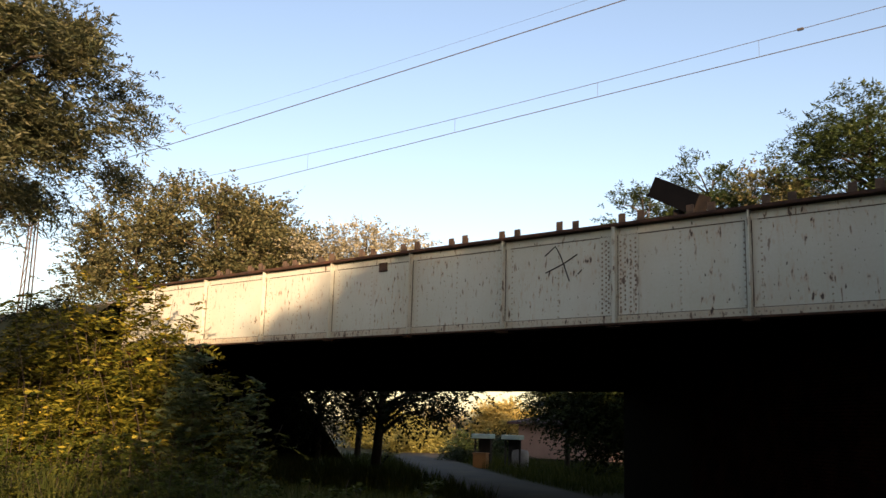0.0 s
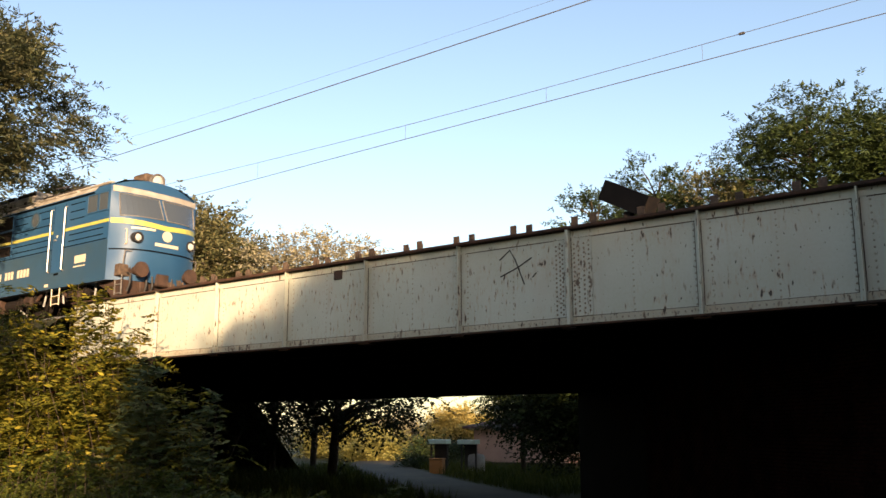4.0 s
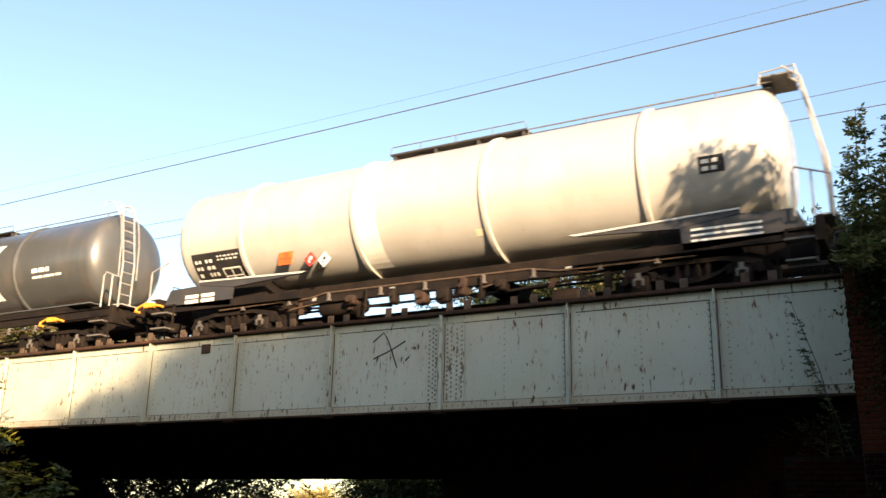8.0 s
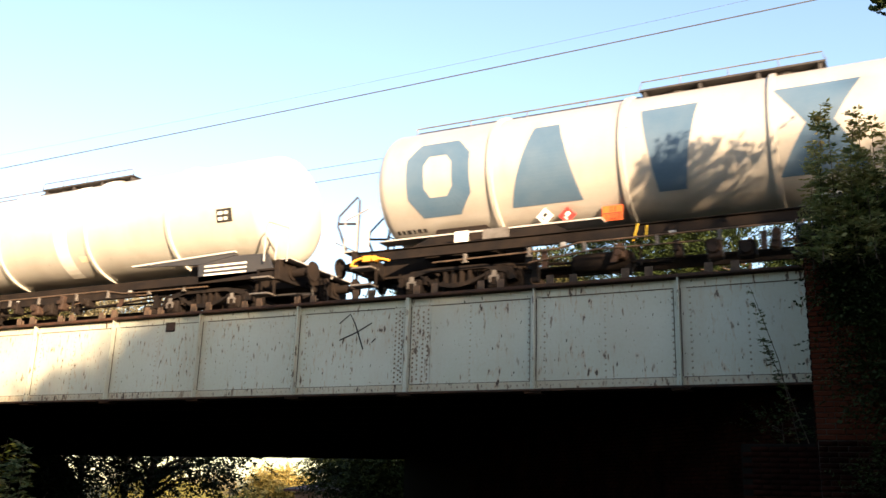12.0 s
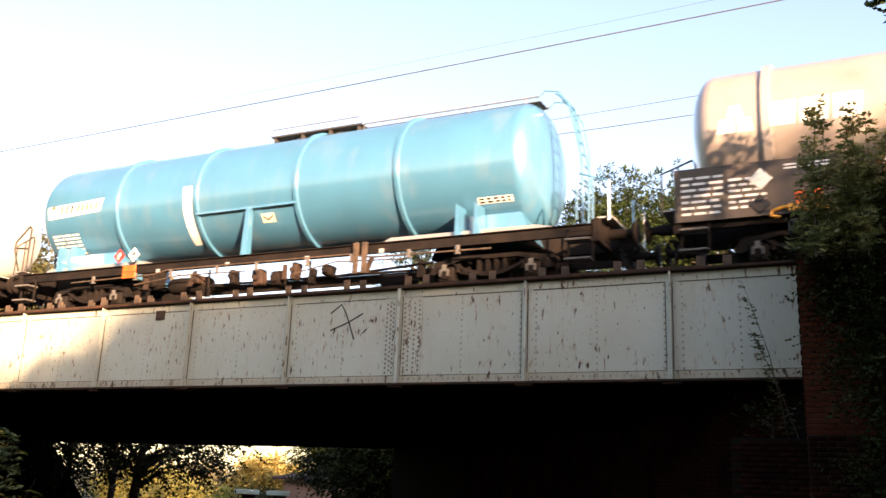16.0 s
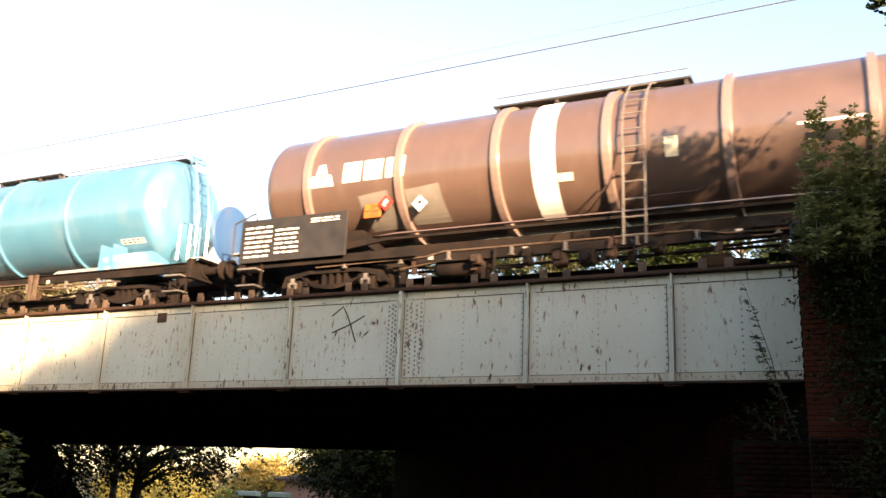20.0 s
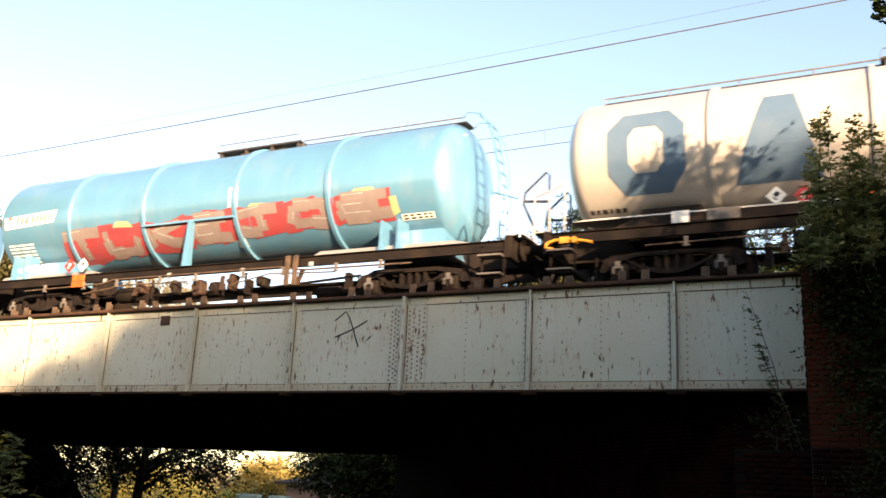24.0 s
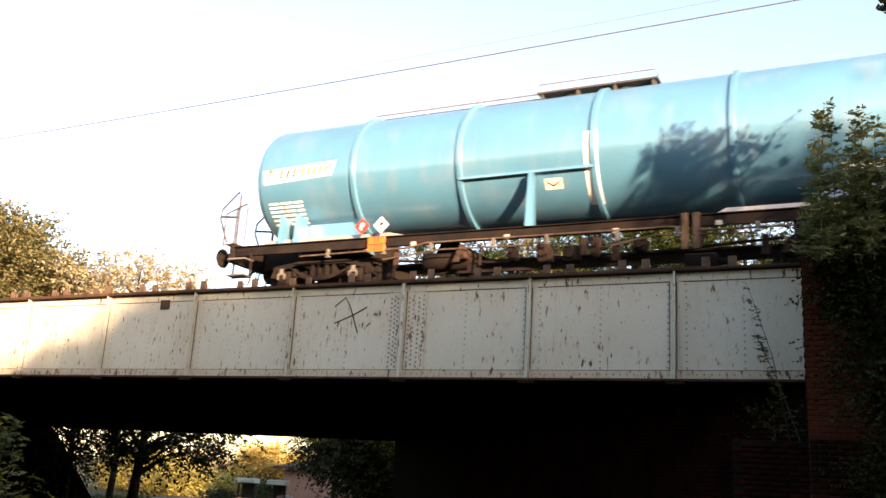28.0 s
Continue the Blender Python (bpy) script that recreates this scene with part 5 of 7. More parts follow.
def underframe(parent, sole_z, rust, full, lever_at=None, grips=False, saddle=None):
    m = M_RUSTY if rust else M_UNDER
    for s in (-1, 1):
        if full:
            part("solebar", boxes((-7.4, 7.4, s * 1.27 - 0.04, s * 1.27 + 0.04, sole_z + 0.07, sole_z + 0.26), (-7.4, 7.4, s * 1.27 - 0.09, s * 1.27 + 0.09, sole_z + 0.261, sole_z + 0.28), bevel=0.004), m, parent, "long grimy solebar")
        else:
            for e in (-1, 1):
                part("solebar", boxes(tuple(sorted((e * 3.2, e * 7.4))) + (s * 1.22 - 0.05, s * 1.22 + 0.05, sole_z + 0.05, sole_z + 0.22), bevel=0.004), m, parent)
            part("side_rail", boxes((-3.2, 3.2, s * 1.1 - 0.03, s * 1.1 + 0.03, sole_z - 0.08, sole_z + 0.10), bevel=0.004), m, parent)
    for e in (-1, 1):
        shared("center_sill", ("sill", rust, e), lambda: boxes((min(e * 4.1, e * 7.4), max(e * 4.1, e * 7.4), -0.22, 0.22, 0.90, 1.44), bevel=0.01), m, parent)
    if not full:
        shared("tank_cradle", ("cradle", rust), lambda: boxes((-4.09, 4.09, -0.2, 0.2, 1.12, 1.44), bevel=0.01), m, parent)
    for e in (-1, 1):
        shared("headstock", ("headstock", rust), lambda: boxes((-0.07, 0.07, -1.35, 1.35, 0.83, 1.27), bevel=0.01), m, parent, pose(e * 7.45, 0, 0))
        shared("tank_saddle", ("saddle", rust, (saddle or m).name), lambda: prism(bmesh.new(), [(-0.8, 1.1), (0.8, 1.1), (0.55, 1.70), (-0.55, 1.70)], -0.84, 0.84), saddle or m, parent, pose(e * 5.25, 0, 0))
        for y in (-0.875, 0.875):
            shared("buffer", "buffer", buffer_bm, M_UNDER, parent, pose(e * 7.5, y, 1.06, 0, 0, 0 if e > 0 else 180), smooth=False)
        shared("coupling", "coupling", coupling_bm, M_UNDER, parent, pose(e * 7.5, 0, 1.02, 0, 0, 0 if e > 0 else 180))
        for y in (-0.3, 0.3):
            shared("brake_hose", "hose", hose_bm, M_BLACK, parent, pose(e * 7.52, y, 0.95, 0, 0, 0 if e > 0 else 180))
        bogie(parent, e * 5.25, rust)
    # brake gear and discharge valves under the middle
    shared("air_reservoir", "reservoir", lambda: revolve(bmesh.new(), [(-0.6, 0.0), (-0.58, 0.15), (-0.5, 0.19), (0.5, 0.19), (0.58, 0.15), (0.6, 0)], 16), m, parent, pose(-2.3, -0.85, 0.70), smooth=True)
    shared("brake_cylinder", "cyl", lambda: revolve(bmesh.new(), [(-0.3, 0.0), (-0.3, 0.18), (0.25, 0.18), (0.3, 0.08), (0.55, 0.05), (0.55, 0)], 16), m, parent, pose(2.4, 0.4, 0.75))
    for k, (u, y, z, w, h) in enumerate(((-0.25, -1.0, 0.72, 0.26, 0.36), (0.30, -1.05, 0.66, 0.30, 0.30), (0.78, -1.1, 0.78, 0.15, 0.36), (-0.85, -1.12, 0.74, 0.15, 0.32), (-1.9, -1.1, 0.76, 0.22, 0.20), (1.6, -1.08, 0.74, 0.24, 0.22))):
        shared("valve_box", ("valve", k), lambda: revolve(boxes((-w / 2, w / 2, -0.13, 0.13, -h / 2, h / 2), bevel=0.03), [(-0.20, 0.0), (-0.20, min(w, h) * 0.33), (-0.12, min(w, h) * 0.40)], 10, "y"), M_RUSTY if k % 2 == 0 else m, parent, pose(u, y, z, 0, 8 * (k % 3 - 1), 0))
    for k, (u, z) in enumerate(((-2.9, 0.98), (-0.9, 1.0), (1.2, 0.98), (3.0, 1.0))):
        shared("rail_label", "rail_label", lambda: boxes((-0.055, 0.055, -0.008, 0, -0.045, 0.045), bevel=0.002), M_GREY, parent, pose(u, -1.345 if full else -1.135, z - (0.0 if full else 0.10)))
    if lever_at is not None:
        shared("brake_lever", "brake_lever", brake_lever_bm, M_AMBER, parent, pose(lever_at - HALF, -1.42, 1.02 if full or rust else 1.08), "amber yellow parking brake lever")
    def rig():
        bm = tubes([[(-4.2, -0.6, 0.74), (4.2, -0.6, 0.74)], [(-4.0, -0.95, 0.78), (-1.0, -0.95, 0.60)], [(0.9, -0.95, 0.60), (4.0, -0.95, 0.78)], [(1.2, -1.2, 0.5), (1.2, -1.2, 0.95)], [(-1.5, -1.2, 0.5), (-1.5, -1.2, 0.95)]], 0.028, 6)
        for x in (-3.6, -1.8, 1.1, 3.7):
            box(bm, x - 0.06, x + 0.06, -1.0, -0.85, 0.42 + 0.1 * math.sin(x * 7), 0.85)
        return bm
    shared("brake_rigging", "rig", rig, M_UNDER, parent)
    ys = -1.36 if full else -1.16
    shared("brake_pipe", ("pipe", full), lambda: tubes([[(-5.6, ys, 0.86), (-3.0, ys, 0.90), (-2.6, ys, 0.98), (2.2, ys, 0.98), (2.8, ys, 0.88), (5.4, ys, 0.86)]], 0.019, 6), M_LUG, parent, None, "thin worn brake pipe")
    shared("pull_rod", ("rod", full), lambda: tubes([[(-3.6, ys + 0.05, 0.70), (-2.3, ys + 0.05, 0.84), (-0.4, ys + 0.05, 0.82)]], 0.016, 5), M_LUG, parent)
    shared("pull_rod", ("rod2", full), lambda: tubes([[(0.9, ys + 0.05, 0.68), (1.9, ys + 0.05, 0.86), (3.6, ys + 0.05, 0.80)]], 0.016, 5), M_LUG, parent)
    for k in range(9):
        shared("pipe_bracket", ("bracket", full), lambda: boxes((-0.03, 0.03, -0.03, 0.03, -0.10, 0.06), (-0.06, 0.06, -0.02, 0.02, -0.12, -0.09), bevel=0.006), M_LUG if k % 3 else M_WORN, parent, pose(-4.9 + 1.2 * k + 0.13 * (k % 2), ys + 0.01, 0.92))
    for k, u in enumerate((-3.3, -2.0, 0.6, 2.6)):
        shared("hanger", ("hanger", k % 2), lambda: prism(bmesh.new(), [(-0.05, 0.0), (0.07, 0.0), (0.20, 0.34), (0.10, 0.36)] if k % 2 else [(-0.06, 0.0), (0.06, 0.0), (0.05, 0.32), (-0.05, 0.32)], -0.02, 0.02), M_RUSTY, parent, pose(u, ys + 0.10, 0.58))
    if grips:
        shared("hand_lever", "lever", lambda: tubes([[(0, -1.3, 0.95), (0.06, -1.36, 1.1), (0.1, -1.36, 1.24)], [(0.22, -1.3, 0.95), (0.26, -1.36, 1.2)]], 0.016, 6), M_YELLOW, parent, pose(-1.6, 0, -0.02), "yellow brake lever")


PAINTS = {}
M_AMBER = mat("amber_paint", (0.75, 0.34, 0.03), (0.55, 0.24, 0.03), rough=0.5)
M_AMBER_WORN = mat("worn_amber_paint", (0.34, 0.17, 0.06), (0.12, 0.07, 0.04), rough=0.7, scale=8)
M_SLATE = mat("slate_paint", (0.020, 0.022, 0.027), (0.040, 0.037, 0.036), rough=0.6, scale=2)


def tank_paint(key, col, col2, rough=0.38, streak=True):
    if key not in PAINTS:
        m = rusty_paint("tank_" + key, col, tuple(0.5 * a + 0.5 * b for a, b in zip(col2, (0.20, 0.13, 0.09))), tuple(c * 0.35 for c in col2), streak=3.0, amount=-0.6 if streak else -1.2, rough=rough)
        m.node_tree.nodes["Principled BSDF"].inputs["Specular IOR Level"].default_value = 0.6
        m.node_tree.nodes["Principled BSDF"].inputs["Coat Weight"].default_value = 0.8
        m.node_tree.nodes["Principled BSDF"].inputs["Coat Roughness"].default_value = 0.16
        if "blue" in key or "turquoise" in key:
            # glossy two-coat lacquer
            m.node_tree.nodes["Principled BSDF"].inputs["Coat Weight"].default_value = 1.0
            m.node_tree.nodes["Principled BSDF"].inputs["Coat IOR"].default_value = 1.9
        PAINTS[key] = m
    return PAINTS[key]


BEIGE, DARK, WHITE_T = ((0.48, 0.46, 0.42), (0.37, 0.345, 0.30)), ((0.066, 0.069, 0.071), (0.095, 0.092, 0.085)), ((0.45, 0.42, 0.375), (0.35, 0.31, 0.26))
TAUPE, BROWN, RUSTB, BLUE = ((0.235, 0.212, 0.185), (0.18, 0.158, 0.132)), ((0.106, 0.068, 0.054), (0.080, 0.055, 0.046)), ((0.345, 0.285, 0.245), (0.235, 0.165, 0.125)), ((0.064, 0.198, 0.31), (0.135, 0.26, 0.345))
PALE_BLUE = ((0.085, 0.23, 0.355), (0.15, 0.285, 0.365))
GREYB, UMBER = ((0.118, 0.112, 0.105), (0.088, 0.082, 0.075)), ((0.118, 0.092, 0.080), (0.15, 0.115, 0.096))


def wagon(kind, key, colours, label, rear, opt):
    """One four-axle tank wagon; rear: place of its tank's rear edge along the train."""
    w = thing("tank_wagon", label, "tank wagon", "tank wagons of the freight train")
    paint = tank_paint(key, *colours)
    R = {"mol": 1.33, "gatx": 1.29, "vtg": 1.36, "vtgl": 1.31, "blue": 1.36}[kind]
    tank = shared("tank", ("tank", kind, key), lambda: tank_bm(R, -0.12 - HALF, {"mol": 14.15, "gatx": 13.7, "vtg": 13.95, "vtgl": 14.1, "blue": 13.35}[kind] - HALF), paint, w, smooth=True)
    rings = opt.get("rings") or {"mol": (2.1, 5.28, 8.4, 11.65), "gatx": (2.35, 4.98, 7.83, 10.45), "vtg": (2.7, 5.33, 6.58, 7.86, 10.47), "vtgl": (1.25, 3.5, 5.65, 7.88, 10.05, 12.4), "blue": (2.68, 5.15, 7.9, 10.4)}[kind]
    ring_m = paint
    if kind == "vtgl" and key == "rustb":
        ring_m = tank_paint("rustb_ring", (0.34, 0.30, 0.275), (0.21, 0.15, 0.115))
    elif kind == "vtgl" and key == "brown":
        ring_m = tank_paint(key + "_ring", tuple(min(1, c * 1.5 + 0.045) for c in colours[0]), tuple(min(1, c * 1.3) for c in colours[1]))
    for u in rings:
        shared("ring_band", ("ring", kind, ring_m.name), lambda: ring_bm(R, 0.055 if kind != "vtgl" else 0.09, 0.055 if kind != "vtgl" else 0.075), ring_m, tank, pose(u - HALF, 0, 0), smooth=False)
    zc = ZC
    rust = key in ("brown", "rustb")
    def D(name, quads, m, lab="", lift=0.006):
        return part(name, decal(quads, R, lift), m, tank, lab)
    if kind in ("mol", "vtg"):
        underframe(w, 0.86, rust, False, -0.45 if kind == "mol" else 0.9)
        gm = M_RUSTY if kind == "vtg" else M_SLATE
        for s in (-1, 1):
            y = s * 1.24
            for f, o in ((1, 14.25), (-1, 0.05)):
                lip = [(o - f * 4.05, 1.50), (o - f * 0.9, 1.60), (o - f * 0.9, 1.565), (o - f * 3.9, 1.465)]
                part("saddle_lip", prism(bmesh.new(), [(u - HALF, z) for u, z in lip], y - 0.05, y + 0.035), paint if kind == "mol" else gm, w)
                blade = [(o - f * 3.85, 1.462), (o - f * 0.9, 1.562), (o - f * 0.9, 1.50), (o - f * 1.95, 1.36)]
                part("saddle_blade", prism(bmesh.new(), [(u - HALF, z) for u, z in blade], y - 0.03, y + 0.03), gm, w)
                plate_ = [(o - f * 1.94, 1.355), (o - f * 0.89, 1.49), (o, 1.46), (o + f * 0.2, 1.05), (o - f * 1.9, 0.94)]
                part("side_wedge", prism(bmesh.new(), [(u - HALF, z) for u, z in plate_], y - 0.03, y + 0.03), gm, w)
        walkway(w, R, 5.6, 9.0, M_DARKSTEEL, 13.9 if kind == "mol" and opt.get("platform", True) else 0.8)
        end_gear(w, 1, M_GREY, "platform" if kind == "mol" and opt.get("platform", True) else False, R)
        end_gear(w, -1, M_GREY, False, R)
    if kind == "mol":
        D("white_band", [rect(*opt.get("band", (5.36, 5.86)), -1.25, 1.25)], M_WHITE, "broad white painted band", 0.008)
        dp = D("data_panel", [rect(0.52, 2.05, -1.28, -0.55)], M_BLACK, "black data panel with small white writing")
        part("writing", decal(bars(0.60, 0.78, -1.2, -0.66, 4, 1, 0.5, 2) + bars(0.92, 1.2, -1.2, -0.66, 4, 2, 0.5, 3) + bars(1.3, 1.95, -0.76, -0.62, 2, 3, 0.55, 7) + [rect(1.35, 1.9, -1.2, -1.17), rect(1.35, 1.9, -0.93, -0.90), rect(1.35, 1.38, -1.2, -0.9), rect(1.87, 1.9, -1.2, -0.9), rect(1.60, 1.63, -1.2, -0.9), rect(1.35, 1.9, -1.07, -1.05)], R, 0.010), M_WHITE, dp)
        D("label", [rect(12.7, 13.15, -0.52, -0.22)], M_BLACK)
        D("writing", bars(12.75, 13.1, -0.5, -0.25, 2, 4, cols=2), M_WHITE, lift=0.010)
        D("label", [rect(8.1, 8.45, -0.98, -0.86)], M_NOTICE)
        part("writing", boxes(*[(12.5 - HALF, 13.7 - HALF, -1.276, -1.271, 1.08 + 0.10 * k, 1.12 + 0.10 * k) for k in range(3)]), M_WHITE, w)
        part("writing", boxes(*[(0.55 - HALF + 0.5 * j, 0.95 - HALF + 0.5 * j, -1.276, -1.271, 1.08 + 0.12 * k, 1.16 + 0.12 * k) for k in range(2) for j in range(2)]), M_WHITE, w)
        placards(w, R, [(3.35, 1.92)] if not opt.get("low") else [(4.3, 1.85)], [(4.0, 1.84)] if not opt.get("low") else [(2.55, 1.40)], [(4.36, 1.80)] if not opt.get("low") else [(2.1, 1.36)])
        if opt.get("shield"):
            e = [((0.55, 0.45), (2.0, 0.62)), ((2.0, 0.62), (1.25, -0.28)), ((1.25, -0.28), (0.85, -0.22)), ((0.85, -0.22), (0.55, 0.45))]
            D("painted_emblem", [((a[0], a[1]), (b[0], b[1]), (b[0] + 0.05, b[1] + 0.07), (a[0] + 0.05, a[1] + 0.07)) for a, b in e] + bars(0.9, 1.65, 0.16, 0.38, 1, 9, 0.1), M_WHITE, "white outlined shield emblem")
    if kind == "gatx":
        underframe(w, 0.95, False, True, 0.15 if key == "white" else 12.55, True)
        walkway(w, R, 5.5, 8.9, M_DARKSTEEL, 13.2 if opt.get("ladder", True) else 0.5)
        end_gear(w, 1, M_GREY, opt.get("ladder", True), R, 0.62)
        end_gear(w, -1, M_GREY, False, R)
        for a, b in ((8.6, 13.5), (0.1, 4.9)):
            part("tank_flange", prism(bmesh.new(), [(a - HALF, 1.485), (b - HALF, 1.485), (b - HALF, 1.515), (a + 0.25 - HALF, 1.515)], -1.09, -0.7), paint, w)
            part("saddle_plate", prism(bmesh.new(), [(a + 0.6 - HALF, 1.236), (b - 0.5 - HALF, 1.236), (b - 0.9 - HALF, 1.468), (a + 1.2 - HALF, 1.468)], -1.08, -0.75), M_UNDER, w)
        D("writing", bars(11.2, 11.9, -0.38, -0.24, 1, 5, 0.2) + bars(11.2, 12.35, -0.52, -0.44, 1, 6, 0.3), M_WHITE if key != "white" else M_BLACK)
        D("writing", bars(0.35, 1.05, -1.13, -1.04, 1, 7, 0.35, 7) if key == "white" else bars(0.5, 2.0, -1.05, -0.85, 2, 7, 0.5, 8), M_WHITE if key != "white" else M_BLACK)
        if key == "greyb":
            placards(w, R, [(3.5, 1.78)], [(4.92, 1.74)], [(4.48, 1.70)], ("33", "1203"))
            plate(w, "hazard_diamond", 4.02, 1.73, 0.27, 0.27, -1.06, M_BLACK, 45)
        else:
            placards(w, R, [(3.55, 1.22) if key != "white" else (5.03, 1.66)], [(2.65, 1.24) if key != "white" else (4.16, 1.70)], [(3.1, 1.24) if key != "white" else (3.71, 1.72)], ("33", "1203"))
        plate(w, "notice", 2.17, 1.33, 0.30, 0.22, -1.375, M_WHITE)
        plate(w, "notice", 2.9, 1.33, 0.55, 0.20, -1.375, M_WORN)
        if opt.get("letters"):
            lm = opt["letters"]
            du = opt.get("shift", 0.0)
            # four big plain block shapes: a ring, a wedge, a column and an hourglass
            o = [(0.72, -0.55), (1.0, -0.90), (1.85, -0.90), (2.15, -0.55), (2.15, 0.28), (1.85, 0.62), (1.0, 0.62), (0.72, 0.28)]
            i = [(1.12, -0.38), (1.24, -0.56), (1.62, -0.56), (1.76, -0.38), (1.76, 0.12), (1.62, 0.30), (1.24, 0.30), (1.12, 0.12)]
            D("painted_ring", [tuple((a + du + opt.get("ring_shift", 0.0), z) for a, z in (o[k], o[(k + 1) % 8], i[(k + 1) % 8], i[k])) for k in range(8)], lm, "large painted octagon ring")
            for nm, quad in (("painted_wedge", [((3.42, -0.90), (4.86, -0.90), (4.46, 0.62), (3.95, 0.62))]), ("painted_column", [((6.30, -0.92), (6.80, -0.92), (7.10, 0.62), (6.06, 0.62))]), ("painted_hourglass", [((8.40, -0.92), (9.82, -0.92), (9.34, -0.12), (8.90, -0.12)), ((8.90, -0.12), (9.34, -0.12), (9.80, 0.62), (8.38, 0.62))])):
                D(nm, [tuple((a + du, z) for a, z in qd) for qd in quad], lm, "large painted block shape")
        if opt.get("pill"):
            ps = opt.get("pill_shift", 0.0)
            D("white_chevron", [rect(5.40 + ps, 5.62 + ps, -0.55, 0.28), ((5.42 + ps, -1.02), (5.66 + ps, -1.10), (5.62 + ps, -0.60), (5.40 + ps, -0.60))], M_WHITE)
    if kind in ("vtgl", "vtg"):
        if kind == "vtgl":
            underframe(w, 0.86, False, False, opt.get("lever", 12.9))
            for s in (-1, 1):
                part("cradle_rail", prism(bmesh.new(), [(0.2 - HALF, 1.40), (14.2 - HALF, 1.40), (14.3 - HALF, 1.30), (12.8 - HALF, 1.18), (11.0 - HALF, 1.345), (3.2 - HALF, 1.345), (1.6 - HALF, 1.15), (0.0 - HALF, 1.30)], s * 1.06 - 0.03, s * 1.06 + 0.03), M_UNDER, w)
                part("tank_flange", prism(bmesh.new(), [(2.9 - HALF, 1.43), (3.4 - HALF, 1.47), (10.9 - HALF, 1.47), (12.2 - HALF, 1.44), (12.2 - HALF, 1.42), (10.9 - HALF, 1.445), (3.4 - HALF, 1.445)], s * 1.10 - 0.05, s * 1.10 + 0.03), paint, w)
            walkway(w, R, 5.2, 9.3, M_DARKSTEEL)
            end_gear(w, 1, M_DARKSTEEL, False, R)
            end_gear(w, -1, M_DARKSTEEL, False, R)
            lu = opt["ladder_at"] - HALF
            arc = [(lu, -math.cos(a) * (R + 0.14), ZC + math.sin(a) * (R + 0.14)) for a in [radians(d) for d in (75, 55, 35, 15, 0, -12)]] + [(lu, -1.42, 1.9), (lu, -1.42, 0.75)]
            ladder(w, "side_ladder", arc, 12, (0.20, 0, 0), M_WORN if not opt.get("rusty_ladder") else M_RUSTY)
            part("ladder_stay", tubes([[(lu - 0.9, -1.3, 1.5), (lu - 0.3, -1.42, 2.1)], [(lu + 0.3, -1.42, 1.6), (lu + 1.1, -1.38, 1.62), (lu + 1.25, -1.38, 1.72)]], 0.018, 5), M_RUSTY, w)
            bd = part("data_board", boxes((-0.32 - HALF, 2.40 - HALF, -1.40, -1.37, 1.02, 1.98), bevel=0.004), mat("board_brown", (0.06, 0.05, 0.044), (0.10, 0.08, 0.065), rough=0.7, spec=0.3) if key == "rustb" else M_BLACK, w, "hanging data board with white writing")
            quads = bars(-0.2, 0.5, 1.1, 1.85, 7, 3, 0.6, 3) + bars(0.6, 1.2, 1.15, 1.75, 6, 4, 0.6, 3) + bars(1.5, 2.2, 1.78, 1.9, 2, 5, 0.5, 3)
            part("writing", boxes(*[(a[0] - HALF, b[0] - HALF, -1.4045, -1.401, a[1], c[1]) for a, b, c, d in quads]), M_WHITE, bd)
            D("notice", [rect(8.95, 9.18, -0.48, -0.12)], M_NOTICE if key == "brown" else M_GREY)
            if key == "brown":
                D("notice", [rect(11.3, 11.9, -0.52, -0.36), rect(12.0, 12.35, -0.5, -0.3)], M_BLACK)
            else:
                D("writing", bars(11.2, 11.75, -0.34, -0.24, 1, 5, 0.15), M_WHITE)
                D("notice", [rect(11.32, 11.50, -0.58, -0.42)], M_SLATE)
            D("writing", bars(11.2, 12.4, -0.22, -0.16, 1, 8, 0.1), M_WHITE)
            D("notice", [rect(6.9, 7.2, -0.68, -0.54)], M_NOTICE)
            if opt.get("patch"):
                m_patch = mat("repaint_grey", (0.125, 0.118, 0.105), (0.19, 0.165, 0.14), rough=0.6, scale=2.5)
                for q in (((2.50, -0.52), (3.20, -0.46), (3.36, -1.14), (2.62, -1.16)), ((3.62, -0.50), (4.40, -0.44), (4.50, -1.12), (3.66, -1.12)), ((5.86, -0.05), (6.26, -0.02), (6.40, -0.94), (5.94, -0.96)), ((6.40, -0.58), (7.12, -0.55), (7.28, -0.96), (6.44, -0.98)), ((11.98, -0.12), (12.26, -0.10), (12.26, -0.34), (11.98, -0.36))):
                    if key == "rustb" or q[0][0] < 4:
                        D("grey_patch", [q], m_patch, "grey repainted patch", 0.004)
            if key == "rustb":
                D("notice", [rect(6.62, 6.84, -0.77, -0.72)], M_NOTICE)
                plate(w, "hazard_diamond", 1.12, 1.66, 0.27, 0.27, -1.415, M_WHITE, 45)
                plate(w, "hazard_diamond", 1.1, 1.22, 0.25, 0.25, -1.415, M_BLACK, 45)
                for u in (-0.2, 0.2):
                    part("step_rail", tubes([[(lu + 0.45 + u, -1.44, 0.62), (lu + 0.45 + u, -1.44, 1.62), (lu + 0.43 + u, -1.42, 1.72)]], 0.02, 6), M_AMBER_WORN, w, "worn amber step rail")
